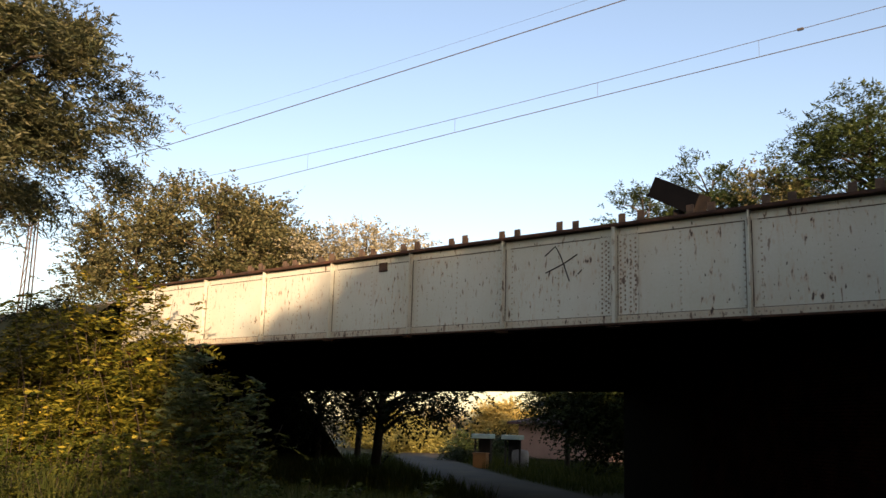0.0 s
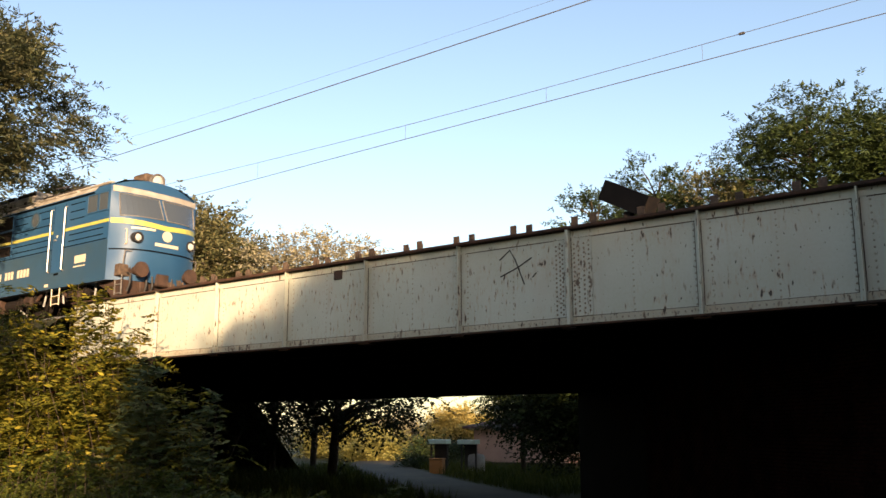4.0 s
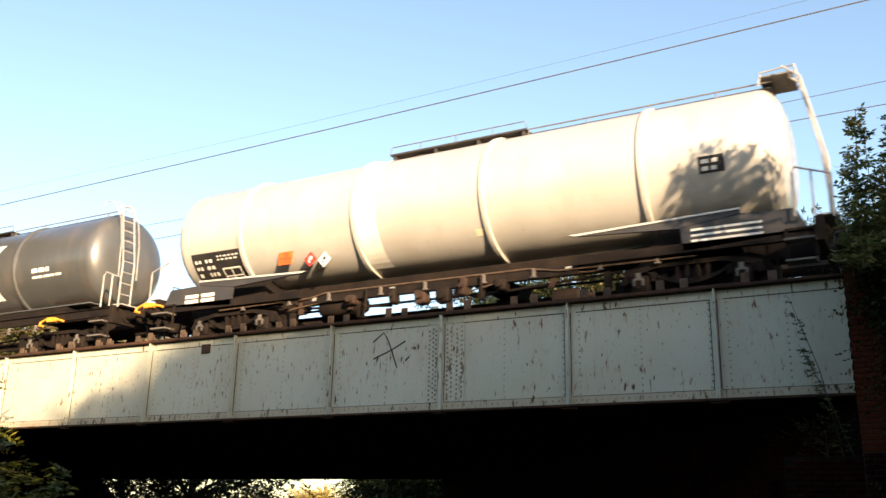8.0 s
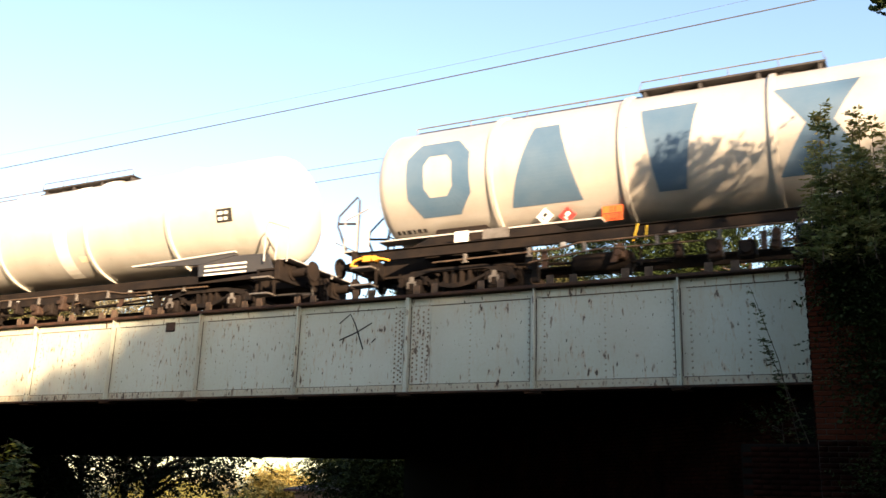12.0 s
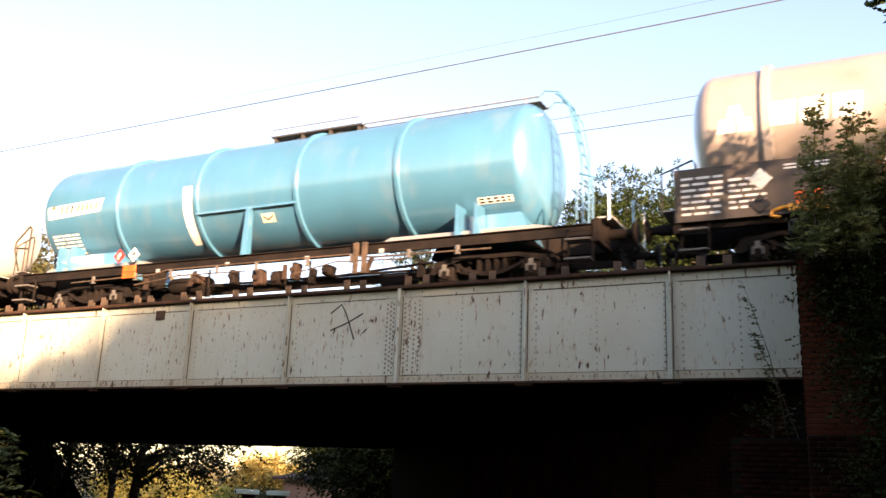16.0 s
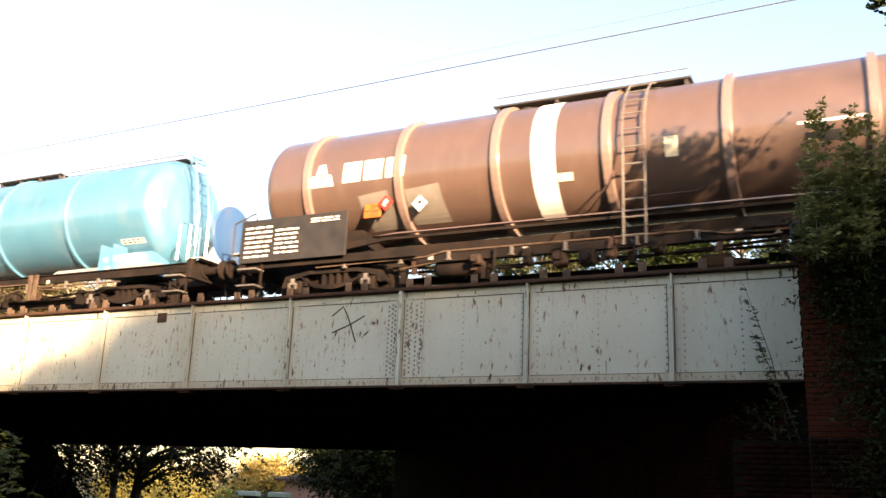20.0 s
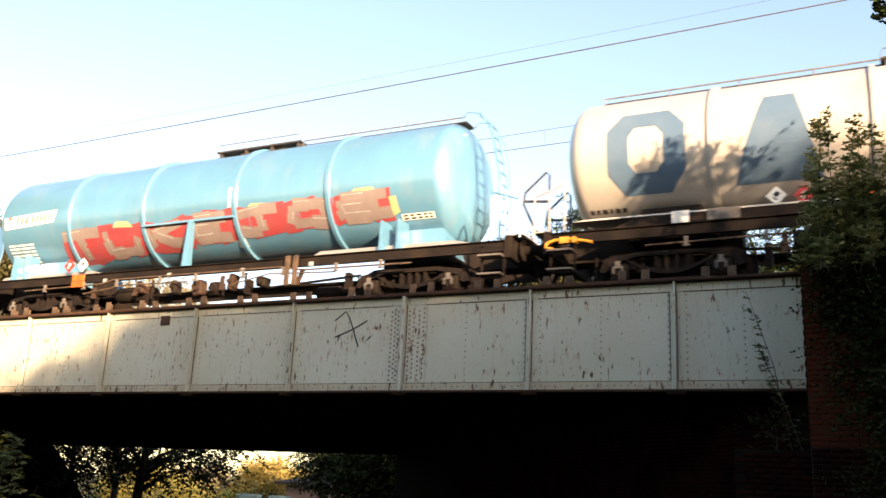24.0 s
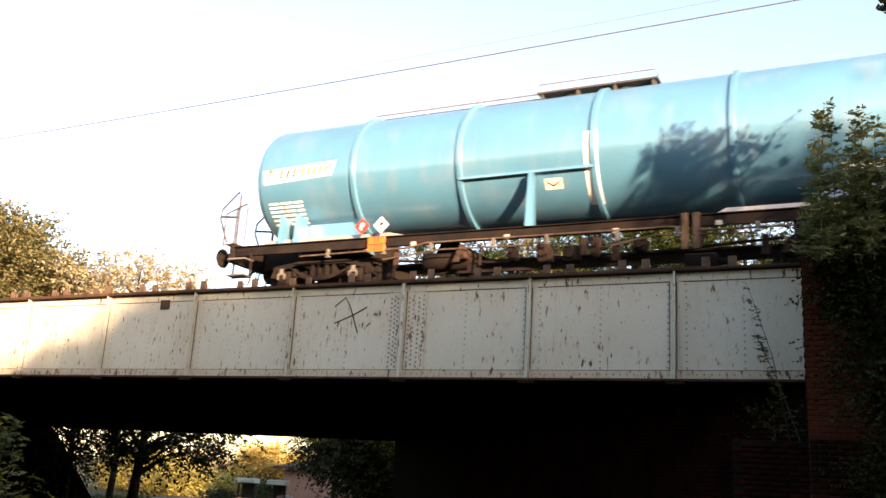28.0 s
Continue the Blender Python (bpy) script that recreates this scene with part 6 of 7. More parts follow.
                part("ladder_landing", tubes([[(lu - 0.2, -1.46, 1.9), (lu + 0.2, -1.46, 1.9)], [(lu - 0.2, -1.46, 1.96), (lu + 0.2, -1.46, 1.96)], [(lu + 0.24, -1.3, 2.7), (lu + 0.30, -1.55, 2.62), (lu + 0.30, -1.55, 1.95), (lu + 0.24, -1.4, 1.9)]], 0.026, 6), M_RUSTY, w)
            pl = opt.get("placard", ((4.35, 1.78), (3.55, 1.80), (4.66, 2.0)))
            placards(w, R, [pl[0]], [pl[1]], [pl[2]], ("30", "1202"))
        else:
            D("notice", [rect(11.0, 12.05, -0.22, -0.17), rect(11.05, 11.3, -0.42, -0.30), rect(11.5, 11.65, -0.42, -0.30), rect(11.8, 12.1, -0.42, -0.30)], M_WHITE)
            D("data_panel", [rect(0.35, 1.75, -1.1, -0.55)], M_BLACK)
            D("notice", [rect(6.75, 7.05, -0.62, -0.48)], M_NOTICE)
            placards(w, R, [(1.95, 1.24)], [(3.6, 1.75)], [(4.12, 1.68), (3.15, 1.27)])
        b0, b1 = opt["band"]
        D("white_band", [rect(b0, b1, -1.22, 1.28)], M_WHITE, "broad white painted band", 0.008)
        lo = opt.get("logo", 0.42)
        g = [((lo + 0.0, -0.25), (lo + 0.32, -0.25), (lo + 0.30, 0.0), (lo + 0.06, 0.0)), ((lo + 0.34, -0.25), (lo + 0.62, -0.25), (lo + 0.56, 0.0), (lo + 0.36, 0.0)), ((lo + 0.18, 0.02), (lo + 0.46, 0.02), (lo + 0.40, 0.25), (lo + 0.24, 0.25))]
        g += [((lo + 0.85 + k * 0.52, -0.22), (lo + 1.28 + k * 0.52, -0.22), (lo + 1.32 + k * 0.52, 0.22), (lo + 0.88 + k * 0.52, 0.22)) for k in range(3)]
        D("painted_emblem", g, M_WHITE, "white block emblem")
    if kind in ("blue", "gatx"):
        for y in (-1.22, 0.05, 1.15):
            part("end_rail", tubes([[(-7.46, y, 1.28), (-7.46, y, 2.42), (-7.52, y, 2.50), (-7.95, y, 2.12), (-7.98, y, 1.9), (-7.70, y, 1.28)], [(-7.46, y, 1.9), (-7.97, y, 1.95)]], 0.026, 6), M_DARKSTEEL, w)
    if kind == "blue":
        if opt.get("end_plate"):
            part("end_plate", revolve(bmesh.new(), [(-0.02, 0.0), (-0.02, 0.72), (0.02, 0.75), (0.05, 0.70), (0.05, 0)], 32, "x", (7.48, 0, 2.12)), tank_paint("deep_blue", (0.025, 0.08, 0.20), (0.04, 0.10, 0.20)), w, "dark blue round end plate behind the ladder")
        underframe(w, 0.90, False, True, saddle=paint)
        walkway(w, R, 6.4, 8.9, M_DARKSTEEL, 13.1 if opt.get("ladder", True) else 2.5)
        end_gear(w, 1, paint, opt.get("ladder", True), R - 0.26, 0.58)
        end_gear(w, -1, M_DARKSTEEL, False, R)
        for u in (0.95, 1.35, 11.8, 12.2):
            part("saddle_rib", prism(bmesh.new(), [(u - 0.04 - HALF, 1.16), (u + 0.10 - HALF, 1.16), (u + 0.03 - HALF, 1.42), (u + 0.0 - HALF, 1.82), (u - 0.025 - HALF, 1.82)], -1.34, -0.9), paint, w)
        for a, b in ((0.3, 4.2), (10.0, 14.0)):
            part("saddle_skirt", prism(bmesh.new(), [(a - HALF, 1.17), (b - HALF, 1.17), (b - 0.6 - HALF, 1.30), (a + 0.25 - HALF, 1.30)], -1.20, -1.0), tank_paint("blue_skirt", (0.23, 0.22, 0.20), (0.16, 0.14, 0.12)), w)
        bm = bmesh.new()
        s = -0.58
        yy = -math.sqrt(R * R - s * s)
        box(bm, 5.15 - HALF, 7.9 - HALF, yy - 0.08, yy + 0.03, ZC + s - 0.02, ZC + s + 0.03)
        part("side_bar", bm, paint, tank)
        part("side_stay", prism(bmesh.new(), [(6.62 - HALF, 1.17), (6.78 - HALF, 1.17), (6.74 - HALF, 2.25), (6.66 - HALF, 2.25)], -1.40, -1.24), paint, w)
        for u in (9.58, 9.78):
            part("stanchion", boxes((u - 0.06 - HALF, u + 0.06 - HALF, -1.42, -1.37, 0.55, 1.2), bevel=0.006), M_LUG, w)
        bu = opt.get("band", 7.72)
        D("worn_patch", [rect(bu, bu + 0.26, -1.15, 0.1)], M_WHITE, "pale worn vertical patch", 0.004)
        D("label", [rect(12.1, 12.85, -0.96, -0.85)], M_WHITE)
        D("writing", bars(12.14, 12.8, -0.955, -0.855, 2, 6, 0.4, 6), M_BLACK, lift=0.010)
        D("writing", bars(0.45, 1.35, -1.12, -0.66, 6, 7, 0.5, 2), M_WHITE)
        D("notice", [rect(6.9, 7.25, -0.88, -0.70)], M_NOTICE)
        D("notice_mark", [((6.94, -0.74), (7.07, -0.81), (7.07, -0.84), (6.94, -0.77)), ((7.07, -0.81), (7.21, -0.74), (7.21, -0.77), (7.07, -0.84))], M_BLACK, lift=0.010)
        if opt.get("sign", True):
            D("painted_emblem", [((0.40, -0.30), (2.15, -0.22), (2.25, 0.10), (0.35, 0.02))], mat("cream_sign", (0.80, 0.76, 0.56), rough=0.5) if "cream" not in PAINTS else PAINTS["cream"], "cream emblem panel", 0.008)
            D("emblem_mark", [((0.80 + 0.17 * k, -0.20), (0.86 + 0.17 * k, -0.19), (0.91 + 0.17 * k, 0.02), (0.85 + 0.17 * k, 0.01)) for k in range(3)], M_BLACK, lift=0.012)
            D("emblem_mark", [((1.36 + 0.15 * k, -0.16), (1.43 + 0.15 * k, -0.155), (1.47 + 0.15 * k, 0.0), (1.40 + 0.15 * k, -0.005)) for k in range(5)] + [rect(0.5, 0.62, -0.05, 0.03)], M_AMBER_WORN, lift=0.012)
        if opt.get("graffiti"):
            # seven sprayed forms: ragged red ground, thick grey strokes over it, yellow tips
            rng = random.Random(8)
            sprays = {"graffiti": (mat("graffiti_red", (0.31, 0.030, 0.036), (0.22, 0.055, 0.06), rough=0.6, scale=3), 0.006), "grey_spray": (mat("graffiti_fill", (0.215, 0.18, 0.17), (0.15, 0.115, 0.11), rough=0.6, scale=2), 0.011), "pale_spray": (M_GREY, 0.016), "yellow_spray": (mat("graffiti_rim", (0.46, 0.40, 0.16), (0.32, 0.33, 0.18), rough=0.6), 0.008)}
            def stroke(out, a, b, t):
                d = Vector((b[0] - a[0], b[1] - a[1]))
                nn = Vector((-d.y, d.x)).normalized() * t
                out.append(((a[0] - nn.x, a[1] - nn.y), (b[0] - nn.x, b[1] - nn.y), (b[0] + nn.x, b[1] + nn.y), (a[0] + nn.x, a[1] + nn.y)))
            forms = (((0.05, 0.9, 0.95, 0.95), (0.5, 0.05, 0.45, 0.9)), ((0.15, 0.1, 0.1, 0.9), (0.1, 0.12, 0.8, 0.05), (0.75, 0.1, 0.85, 0.6)), ((0.15, 0.08, 0.1, 0.9), (0.2, 0.5, 0.85, 0.9), (0.3, 0.5, 0.9, 0.08)), ((0.15, 0.1, 0.12, 0.9), (0.15, 0.88, 0.85, 0.85), (0.15, 0.5, 0.7, 0.52), (0.15, 0.1, 0.9, 0.12)), ((0.1, 0.85, 0.9, 0.9), (0.55, 0.1, 0.5, 0.85), (0.1, 0.15, 0.5, 0.1)), ((0.15, 0.2, 0.2, 0.85), (0.2, 0.85, 0.8, 0.8), (0.8, 0.8, 0.85, 0.15), (0.85, 0.12, 0.2, 0.15)), ((0.1, 0.85, 0.95, 0.95), (0.15, 0.1, 0.1, 0.85), (0.15, 0.5, 0.8, 0.55), (0.15, 0.1, 1.0, 0.2)))
            for k, form in enumerate(forms):
                u0, lo, hi = 2.38 + 1.36 * k, -1.16 + 0.05 * k, -0.56 + 0.03 * k
                ground, grey, rim, glint = [], [], [], []
                def at(x, z, j=0.03):
                    return (u0 + 1.36 * x + rng.uniform(-j, j), lo + (hi - lo) * z + rng.uniform(-j, j))
                for j in range(3):
                    x0, x1 = j / 3 - 0.02, (j + 1) / 3
                    ground.append((at(x0, -0.10, 0.05), at(x1, -0.08, 0.05), at(x1, 1.08, 0.08), at(x0, 1.08, 0.08)))
                for x0, z0, x1, z1 in form:
                    a, b = at(x0, z0), at(x1, z1)
                    m1 = ((a[0] + b[0]) / 2 + rng.uniform(-0.05, 0.05), (a[1] + b[1]) / 2 + rng.uniform(-0.04, 0.04))
                    stroke(grey, a, m1, rng.uniform(0.10, 0.15))
                    stroke(grey, m1, b, rng.uniform(0.08, 0.14))
                    stroke(glint, (a[0] + 0.03, a[1] + 0.07), (m1[0] + 0.03, m1[1] + 0.07), 0.010)
                if k in (1, 4, 6):
                    rim.append((at(0.3, 1.05), at(0.8, 1.0), at(0.7, 1.2), at(0.4, 1.22)))
                if k == 6:
                    rim.append((at(1.02, 0.0), at(1.14, 0.1), at(1.1, 0.8), at(1.0, 0.7)))
                for nm, qs in (("graffiti", ground), ("grey_spray", grey), ("pale_spray", glint), ("yellow_spray", rim)):
                    for qd in ([qs] if nm == "graffiti" else [[q] for q in qs]):
                        D(nm, qd, sprays[nm][0], "sprayed red and grey graffiti form" if nm == "graffiti" else "", sprays[nm][1])
        placards(w, R, [(3.44, 1.0)], [(3.07, 1.40)], [(3.52, 1.40)], ("33", "1203"))
    VEHICLES.append((w, rear + HALF, 0))
    return w


PAINTS["cream"] = mat("cream_sign", (0.80, 0.76, 0.56), (0.7, 0.66, 0.5), rough=0.5)
M_TEAL = mat("slate_blue_letters", (0.055, 0.11, 0.18), (0.09, 0.14, 0.20), rough=0.5, scale=2)


def freight_train():
    mol, gatx, vtg = "pale beige tank wagon with a white band, dusty", "tank wagon with four large painted block shapes", "rust-brown tank wagon with pale ring bands and a side ladder"
    blue = "turquoise blue tank wagon with ribs and a cream emblem"
    wagon("mol", "beige", BEIGE, mol, -119.85, {})
    wagon("gatx", "dark", DARK, "dark grey tank wagon with large white block shapes", -136.33, {"letters": M_WHITE, "pill": True})
    wagon("mol", "taupe", TAUPE, "taupe grey tank wagon with white band and shield emblem", -153.10, {"shield": True, "low": True, "platform": False, "rings": (2.75, 5.3, 8.5, 11.2), "band": (7.4, 7.85)})
    wagon("gatx", "white", WHITE_T, "off-white tank wagon with large blue-grey block shapes", -169.24, {"letters": M_TEAL, "ladder": False, "shift": -0.35, "ring_shift": 0.45, "rings": (2.70, 5.35, 8.0, 10.75)})
    wagon("mol", "pale", ((0.50, 0.475, 0.42), (0.41, 0.375, 0.32)), "pale grey-beige tank wagon with a black data panel", -186.09, {"low": True, "platform": False, "rings": (2.9, 5.3, 8.5, 11.2), "band": (7.4, 7.85)})
    wagon("vtg", "umber", UMBER, "grey-brown tank wagon with a white band", -202.00, {"band": (8.05, 8.52)})
    wagon("vtgl", "rustb", RUSTB, "beige tank wagon stained with rust, with a side ladder", -218.40, {"band": (8.10, 8.46), "ladder_at": 5.05, "rusty_ladder": True, "patch": True, "lever": 1.7, "placard": ((1.85, 1.24), (3.05, 1.88), (0.75, 1.64))})
    wagon("blue", "turquoise", ((0.056, 0.192, 0.31), (0.12, 0.255, 0.345)), blue, -234.75, {"band": 4.75})
    wagon("gatx", "white", WHITE_T, "off-white tank wagon with large blue-grey block shapes", -251.07, {"letters": M_TEAL, "ladder": False, "shift": -0.35, "ring_shift": 0.45, "rings": (2.70, 5.35, 8.0, 10.75)})
    wagon("vtgl", "brown", BROWN, vtg, -267.47, {"band": (5.12, 5.6), "ladder_at": 8.42})
    wagon("vtgl", "brown", BROWN, "rust-brown tank wagon with grey patches and a side ladder", -283.79, {"band": (6.40, 6.88), "ladder_at": 8.42, "patch": True, "logo": 1.3, "placard": ((2.84, 2.00), (3.18, 2.12), (3.95, 2.04))})
    wagon("blue", "blue", BLUE, blue, -300.17, {"band": 4.75, "end_plate": True})
    wagon("mol", "beige", BEIGE, mol, -316.40, {})
    wagon("gatx", "white", WHITE_T, "off-white tank wagon with large blue-grey block shapes", -332.72, {"letters": M_TEAL, "ladder": False, "shift": -0.35, "ring_shift": 0.45, "rings": (2.70, 5.35, 8.0, 10.75)})
    wagon("blue", "pale_blue", PALE_BLUE, "turquoise blue tank wagon sprayed with red graffiti", -348.41, {"graffiti": True})
    wagon("blue", "blue", BLUE, blue, -364.52, {"band": 7.72, "ladder": False})
    wagon("gatx", "greyb", GREYB, "plain grey-brown tank wagon with a white mark", -380.54, {"pill": True, "pill_shift": 0.28, "rings": (2.72, 5.38, 8.25, 10.85)})
    wagon("blue", "blue", BLUE, "turquoise blue tank wagon at the tail of the train", -396.00, {"band": 7.72, "ladder": False})


# ---------------------------------------------------------------- the locomotive, two coupled sections
M_BLUE = mat("loco_blue", (0.013, 0.052, 0.118), (0.022, 0.068, 0.132), rough=0.42, scale=1.2, fine=30, bump=0.05, spec=0.3)
M_BLUE_DIRTY = mat("loco_blue_dirty", (0.012, 0.043, 0.086), (0.024, 0.050, 0.075), rough=0.5, scale=1.5, fine=25, bump=0.1)
M_STRIPE = mat("stripe_yellow", (0.38, 0.36, 0.07), (0.30, 0.28, 0.07), rough=0.5)
M_ROOF = mat("roof_dusty", (0.34, 0.315, 0.275), (0.17, 0.145, 0.115), rough=0.8, scale=2)
M_GRILLE = mat("grille_brown", (0.013, 0.0105, 0.0095), (0.022, 0.017, 0.014), rough=0.8, scale=3, spec=0.1)
M_CREAM = mat("cream_letters", (0.52, 0.46, 0.34), (0.42, 0.36, 0.26), rough=0.5)
M_RUBBER = mat("groove_black", (0.0025, 0.003, 0.004), rough=0.85, spec=0.05)
LB, LH = 7.4, 1.55   # half length and half width of a section's body
Z0, Z1, ZR = 0.75, 3.62, 4.02


def nose_x(y, z):
    """How far the cab's front stands out at a height and a place across."""
    t = np.interp(z, [0.75, 1.6, 2.1, 2.65, 3.5, 4.1], [0.55, 0.72, 0.72, 0.62, 0.22, 0.05])
    return LB + t - (t + 0.02) * (abs(y) / LH) ** 3.2


def roof_ring():
    pts = [(-LH, Z0), (-LH, 1.75), (-LH, 2.55), (-LH, 3.45), (-LH + 0.05, Z1)]
    pts += [(-math.cos(a) * (LH - 0.08), Z1 + 0.04 + math.sin(a) * (ZR - Z1 - 0.04)) for a in [math.pi * k / 10 for k in range(1, 10)]]
    return pts + [(-y, z) for y, z in pts[:5][::-1]]


def loco_body():
    bm = bmesh.new()
    ring = roof_ring()
    rear = [bm.verts.new((-LB, y, z)) for y, z in ring]
    mid = [bm.verts.new((LB - 0.9, y, z)) for y, z in ring]
    fr = [bm.verts.new((nose_x(y, z), y, z)) for y, z in ring]
    n = len(ring)
    for a, b in ((rear, mid), (mid, fr)):
        for i in range(n - 1):
            bm.faces.new((a[i], b[i], b[i + 1], a[i + 1]))
    bm.faces.new(rear)
    ys = np.linspace(-LH, LH, 17)
    zs = [0.75, 1.2, 1.6, 2.1, 2.65, 3.1, 3.5, 3.66]
    grid = [[bm.verts.new((nose_x(y, z), y, z)) for y in ys] for z in zs]
    for p, q in zip(grid, grid[1:]):
        for i in range(16):
            bm.faces.new((p[i], p[i + 1], q[i + 1], q[i]))
    top = [bm.verts.new((nose_x(y, 3.66) - 0.08, y, 3.66 + 0.36 * (1 - (y / LH) ** 2))) for y in ys]
    for i in range(16):
        bm.faces.new((grid[-1][i], grid[-1][i + 1], top[i + 1], top[i]))
    bm.faces.new([bm.verts.new((x, y, Z0 + 0.002)) for x, y in ((-LB, -LH), (-LB, LH), (LB, LH), (LB, -LH))])
    bmesh.ops.remove_doubles(bm, verts=bm.verts[:], dist=0.003)
    bmesh.ops.recalc_face_normals(bm, faces=bm.faces[:])
    return bm


def front_patch(y0, y1, z0, z1, lift=0.012, n=8, slope=0.0):
    bm = bmesh.new()
    rows = []
    for k in range(5):
        row = []
        for i in range(n + 1):
            y = y0 + (y1 - y0) * i / n
            z = z0 + (z1 - z0) * k / 4 + slope * abs(y)
            row.append(bm.verts.new((nose_x(y, z) + lift, y, z)))
        rows.append(row)
    for p, q in zip(rows, rows[1:]):
        for i in range(n):
            bm.faces.new((p[i], p[i + 1], q[i + 1], q[i]))
    return bm


def pantograph_bm(up):
    c, h = 0.0, up
    base = 0.25
    low, top = [(-0.95, base), (0.95, base)], h
    L = []
    for y in (-0.75, 0.75):
        L += [[(-0.15, y, base), (-1.55, y * 0.95, base + h * 0.55)], [(0.15, y, base), (1.55, y * 0.95, base + h * 0.55)], [(-1.55, y * 0.95, base + h * 0.55), (-0.1, y * 0.8, base + h)], [(1.55, y * 0.95, base + h * 0.55), (0.1, y * 0.8, base + h)]]
    L += [[(s * 1.55, -0.71, base + h * 0.55), (s * 1.55, 0.71, base + h * 0.55)] for s in (-1, 1)]
    L += [[(s * 0.2, -1.0, base + h + 0.02), (s * 0.2, -0.7, base + h + 0.13), (s * 0.2, 0.7, base + h + 0.13), (s * 0.2, 1.0, base + h + 0.02)] for s in (-1, 1)]
    L += [[(-0.2, y, base + h + 0.08), (0.2, y, base + h + 0.08)] for y in (-0.75, 0.75)]
    return tubes(L, 0.022, 6)


def loco_section(front, rear_s):
    """front: +1 leads with its cab, -1 trails. The cab points along +x in the section's own space; the near side is -y when it leads."""
    lead = front > 0
    lo = thing("electric_locomotive", "blue locomotive section with yellow stripe and " + ("folded" if lead else "raised") + " pantograph", "locomotive", "coupled locomotive sections")
    ns = -1 if lead else 1           # near side
    Y = ns * LH
    body = part("body", loco_body(), M_BLUE, lo, smooth=True)
    body.data.set_sharp_from_angle(angle=radians(38))
    def side(name, u0, u1, z0, z1, m, t=0.012, par=body, lab="", inset=0.0):
        x0, x1 = LB - u1, LB - u0
        ya, yb = sorted((Y - ns * inset, Y + ns * t))
        return part(name, boxes((x0, x1, ya, yb, z0, z1)), m, par, lab)
    for s, dirty in ((ns, True), (-ns, True)):
        ya, yb = sorted((s * LH, s * (LH + 0.004)))
        part("skirt_panel", boxes((-LB + 0.01, LB - 0.02, ya, yb, Z0 + 0.01, 1.98)), M_BLUE_DIRTY, body, "grime-darkened lower side panels")
        part("stripe", boxes((-LB, LB - 0.02, *sorted((s * LH, s * (LH + 0.009))), 2.525, 2.622)), M_STRIPE, body, "yellow stripe")
    part("front_stripe", front_patch(-LH + 0.02, LH - 0.02, 2.38, 2.54, 0.012, 12, 0.07), M_STRIPE, body, "yellow stripe")
    # ribs and grooves
    for z, spans in ((3.34, ((1.4, 2.2), (3.4, 5.6), (9.0, 11.7))), (3.10, ((1.4, 2.2), (3.4, 3.9), (4.8, 5.6), (9.0, 9.8), (10.7, 11.7))), (2.85, ((1.4, 2.2), (3.4, 5.6), (9.0, 11.7))), (2.36, ((0.3, 2.2), (3.4, 14.5))), (2.16, ((0.3, 2.2), (3.4, 14.5))), (2.00, ((0.1, 14.75),))):
        for a, b in spans if lead else (((0.2, 1.9), (3.0, 14.6)),) if z < 2.5 else ((spans[0], (3.0, 3.8), (4.7, 7.0), (7.95, 10.3), (11.3, 13.6)) if 3.0 < z < 3.2 else (spans[0], (3.0, 14.6))) if z > 2.5 else spans:
            a, b = (a, b) if not isinstance(a, tuple) else a
            side("groove", a, b, z, z + 0.028, M_RUBBER, 0.007)
    # cab side windows, door with long handrails
    for a, b in ((0.12, 0.60), (0.68, 1.22)):
        w = side("side_window", a, b, 2.93, 3.46, M_GLASS, 0.010)
        x0, x1 = LB - b, LB - a
        ya, yb = sorted((Y, Y + ns * 0.022))
        part("window_frame", boxes((x0 - 0.045, x0, ya, yb, 2.89, 3.5), (x1, x1 + 0.045, ya, yb, 2.89, 3.5), (x0, x1, ya, yb, 3.46, 3.5), (x0, x1, ya, yb, 2.89, 2.93)), M_BLUE, w)
    du = 2.4 if lead else 2.1
    door = side("cab_door", du + 0.08, du + 0.72, 1.25, 3.45, M_BLUE, 0.014)
    part("door_seam", boxes(*[(LB - du - a, LB - du - a + 0.014, *sorted((Y + ns * 0.0145, Y + ns * 0.018)), 1.25, 3.45) for a in (0.08, 0.72)]), M_RUBBER, door)
    part("door_handle", boxes((LB - du - 0.6, LB - du - 0.5, *sorted((Y + ns * 0.015, Y + ns * 0.05)), 2.28, 2.33)), M_STEEL, door)
    part("door_number", boxes((LB - du - 0.5, LB - du - 0.42, *sorted((Y + ns * 0.0145, Y + ns * 0.018)), 2.38, 2.46)), M_CREAM, door)
    for a in (du, du + 0.82):
        yh = Y + ns * 0.07
        part("handrail", tubes([[(LB - a, Y, 1.28), (LB - a, yh, 1.32), (LB - a, yh, 3.3), (LB - a, Y, 3.34)]], 0.022, 8), M_STEEL, body, "bright steel handrail")
    part("cab_step", tubes([[(LB - du - 0.15, Y * 0.98, Z0), (LB - du - 0.15, Y * 0.98, 0.2)], [(LB - du - 0.6, Y * 0.98, Z0), (LB - du - 0.6, Y * 0.98, 0.2)], [(LB - du - 0.15, Y * 0.98, 0.25), (LB - du - 0.6, Y * 0.98, 0.25)], [(LB - du - 0.15, Y * 0.98, 0.5), (LB - du - 0.6, Y * 0.98, 0.5)]], 0.018, 6), M_CREAM, lo)
    side("door_step", du + 0.25, du + 0.5, 1.16, 1.22, M_RUBBER, 0.02)
    # round portholes and tall ventilation grilles
    for u in ((4.3, 10.2) if lead else (4.2, 7.45, 10.85, 14.0)):
        c = (LB - u, Y, 3.15)
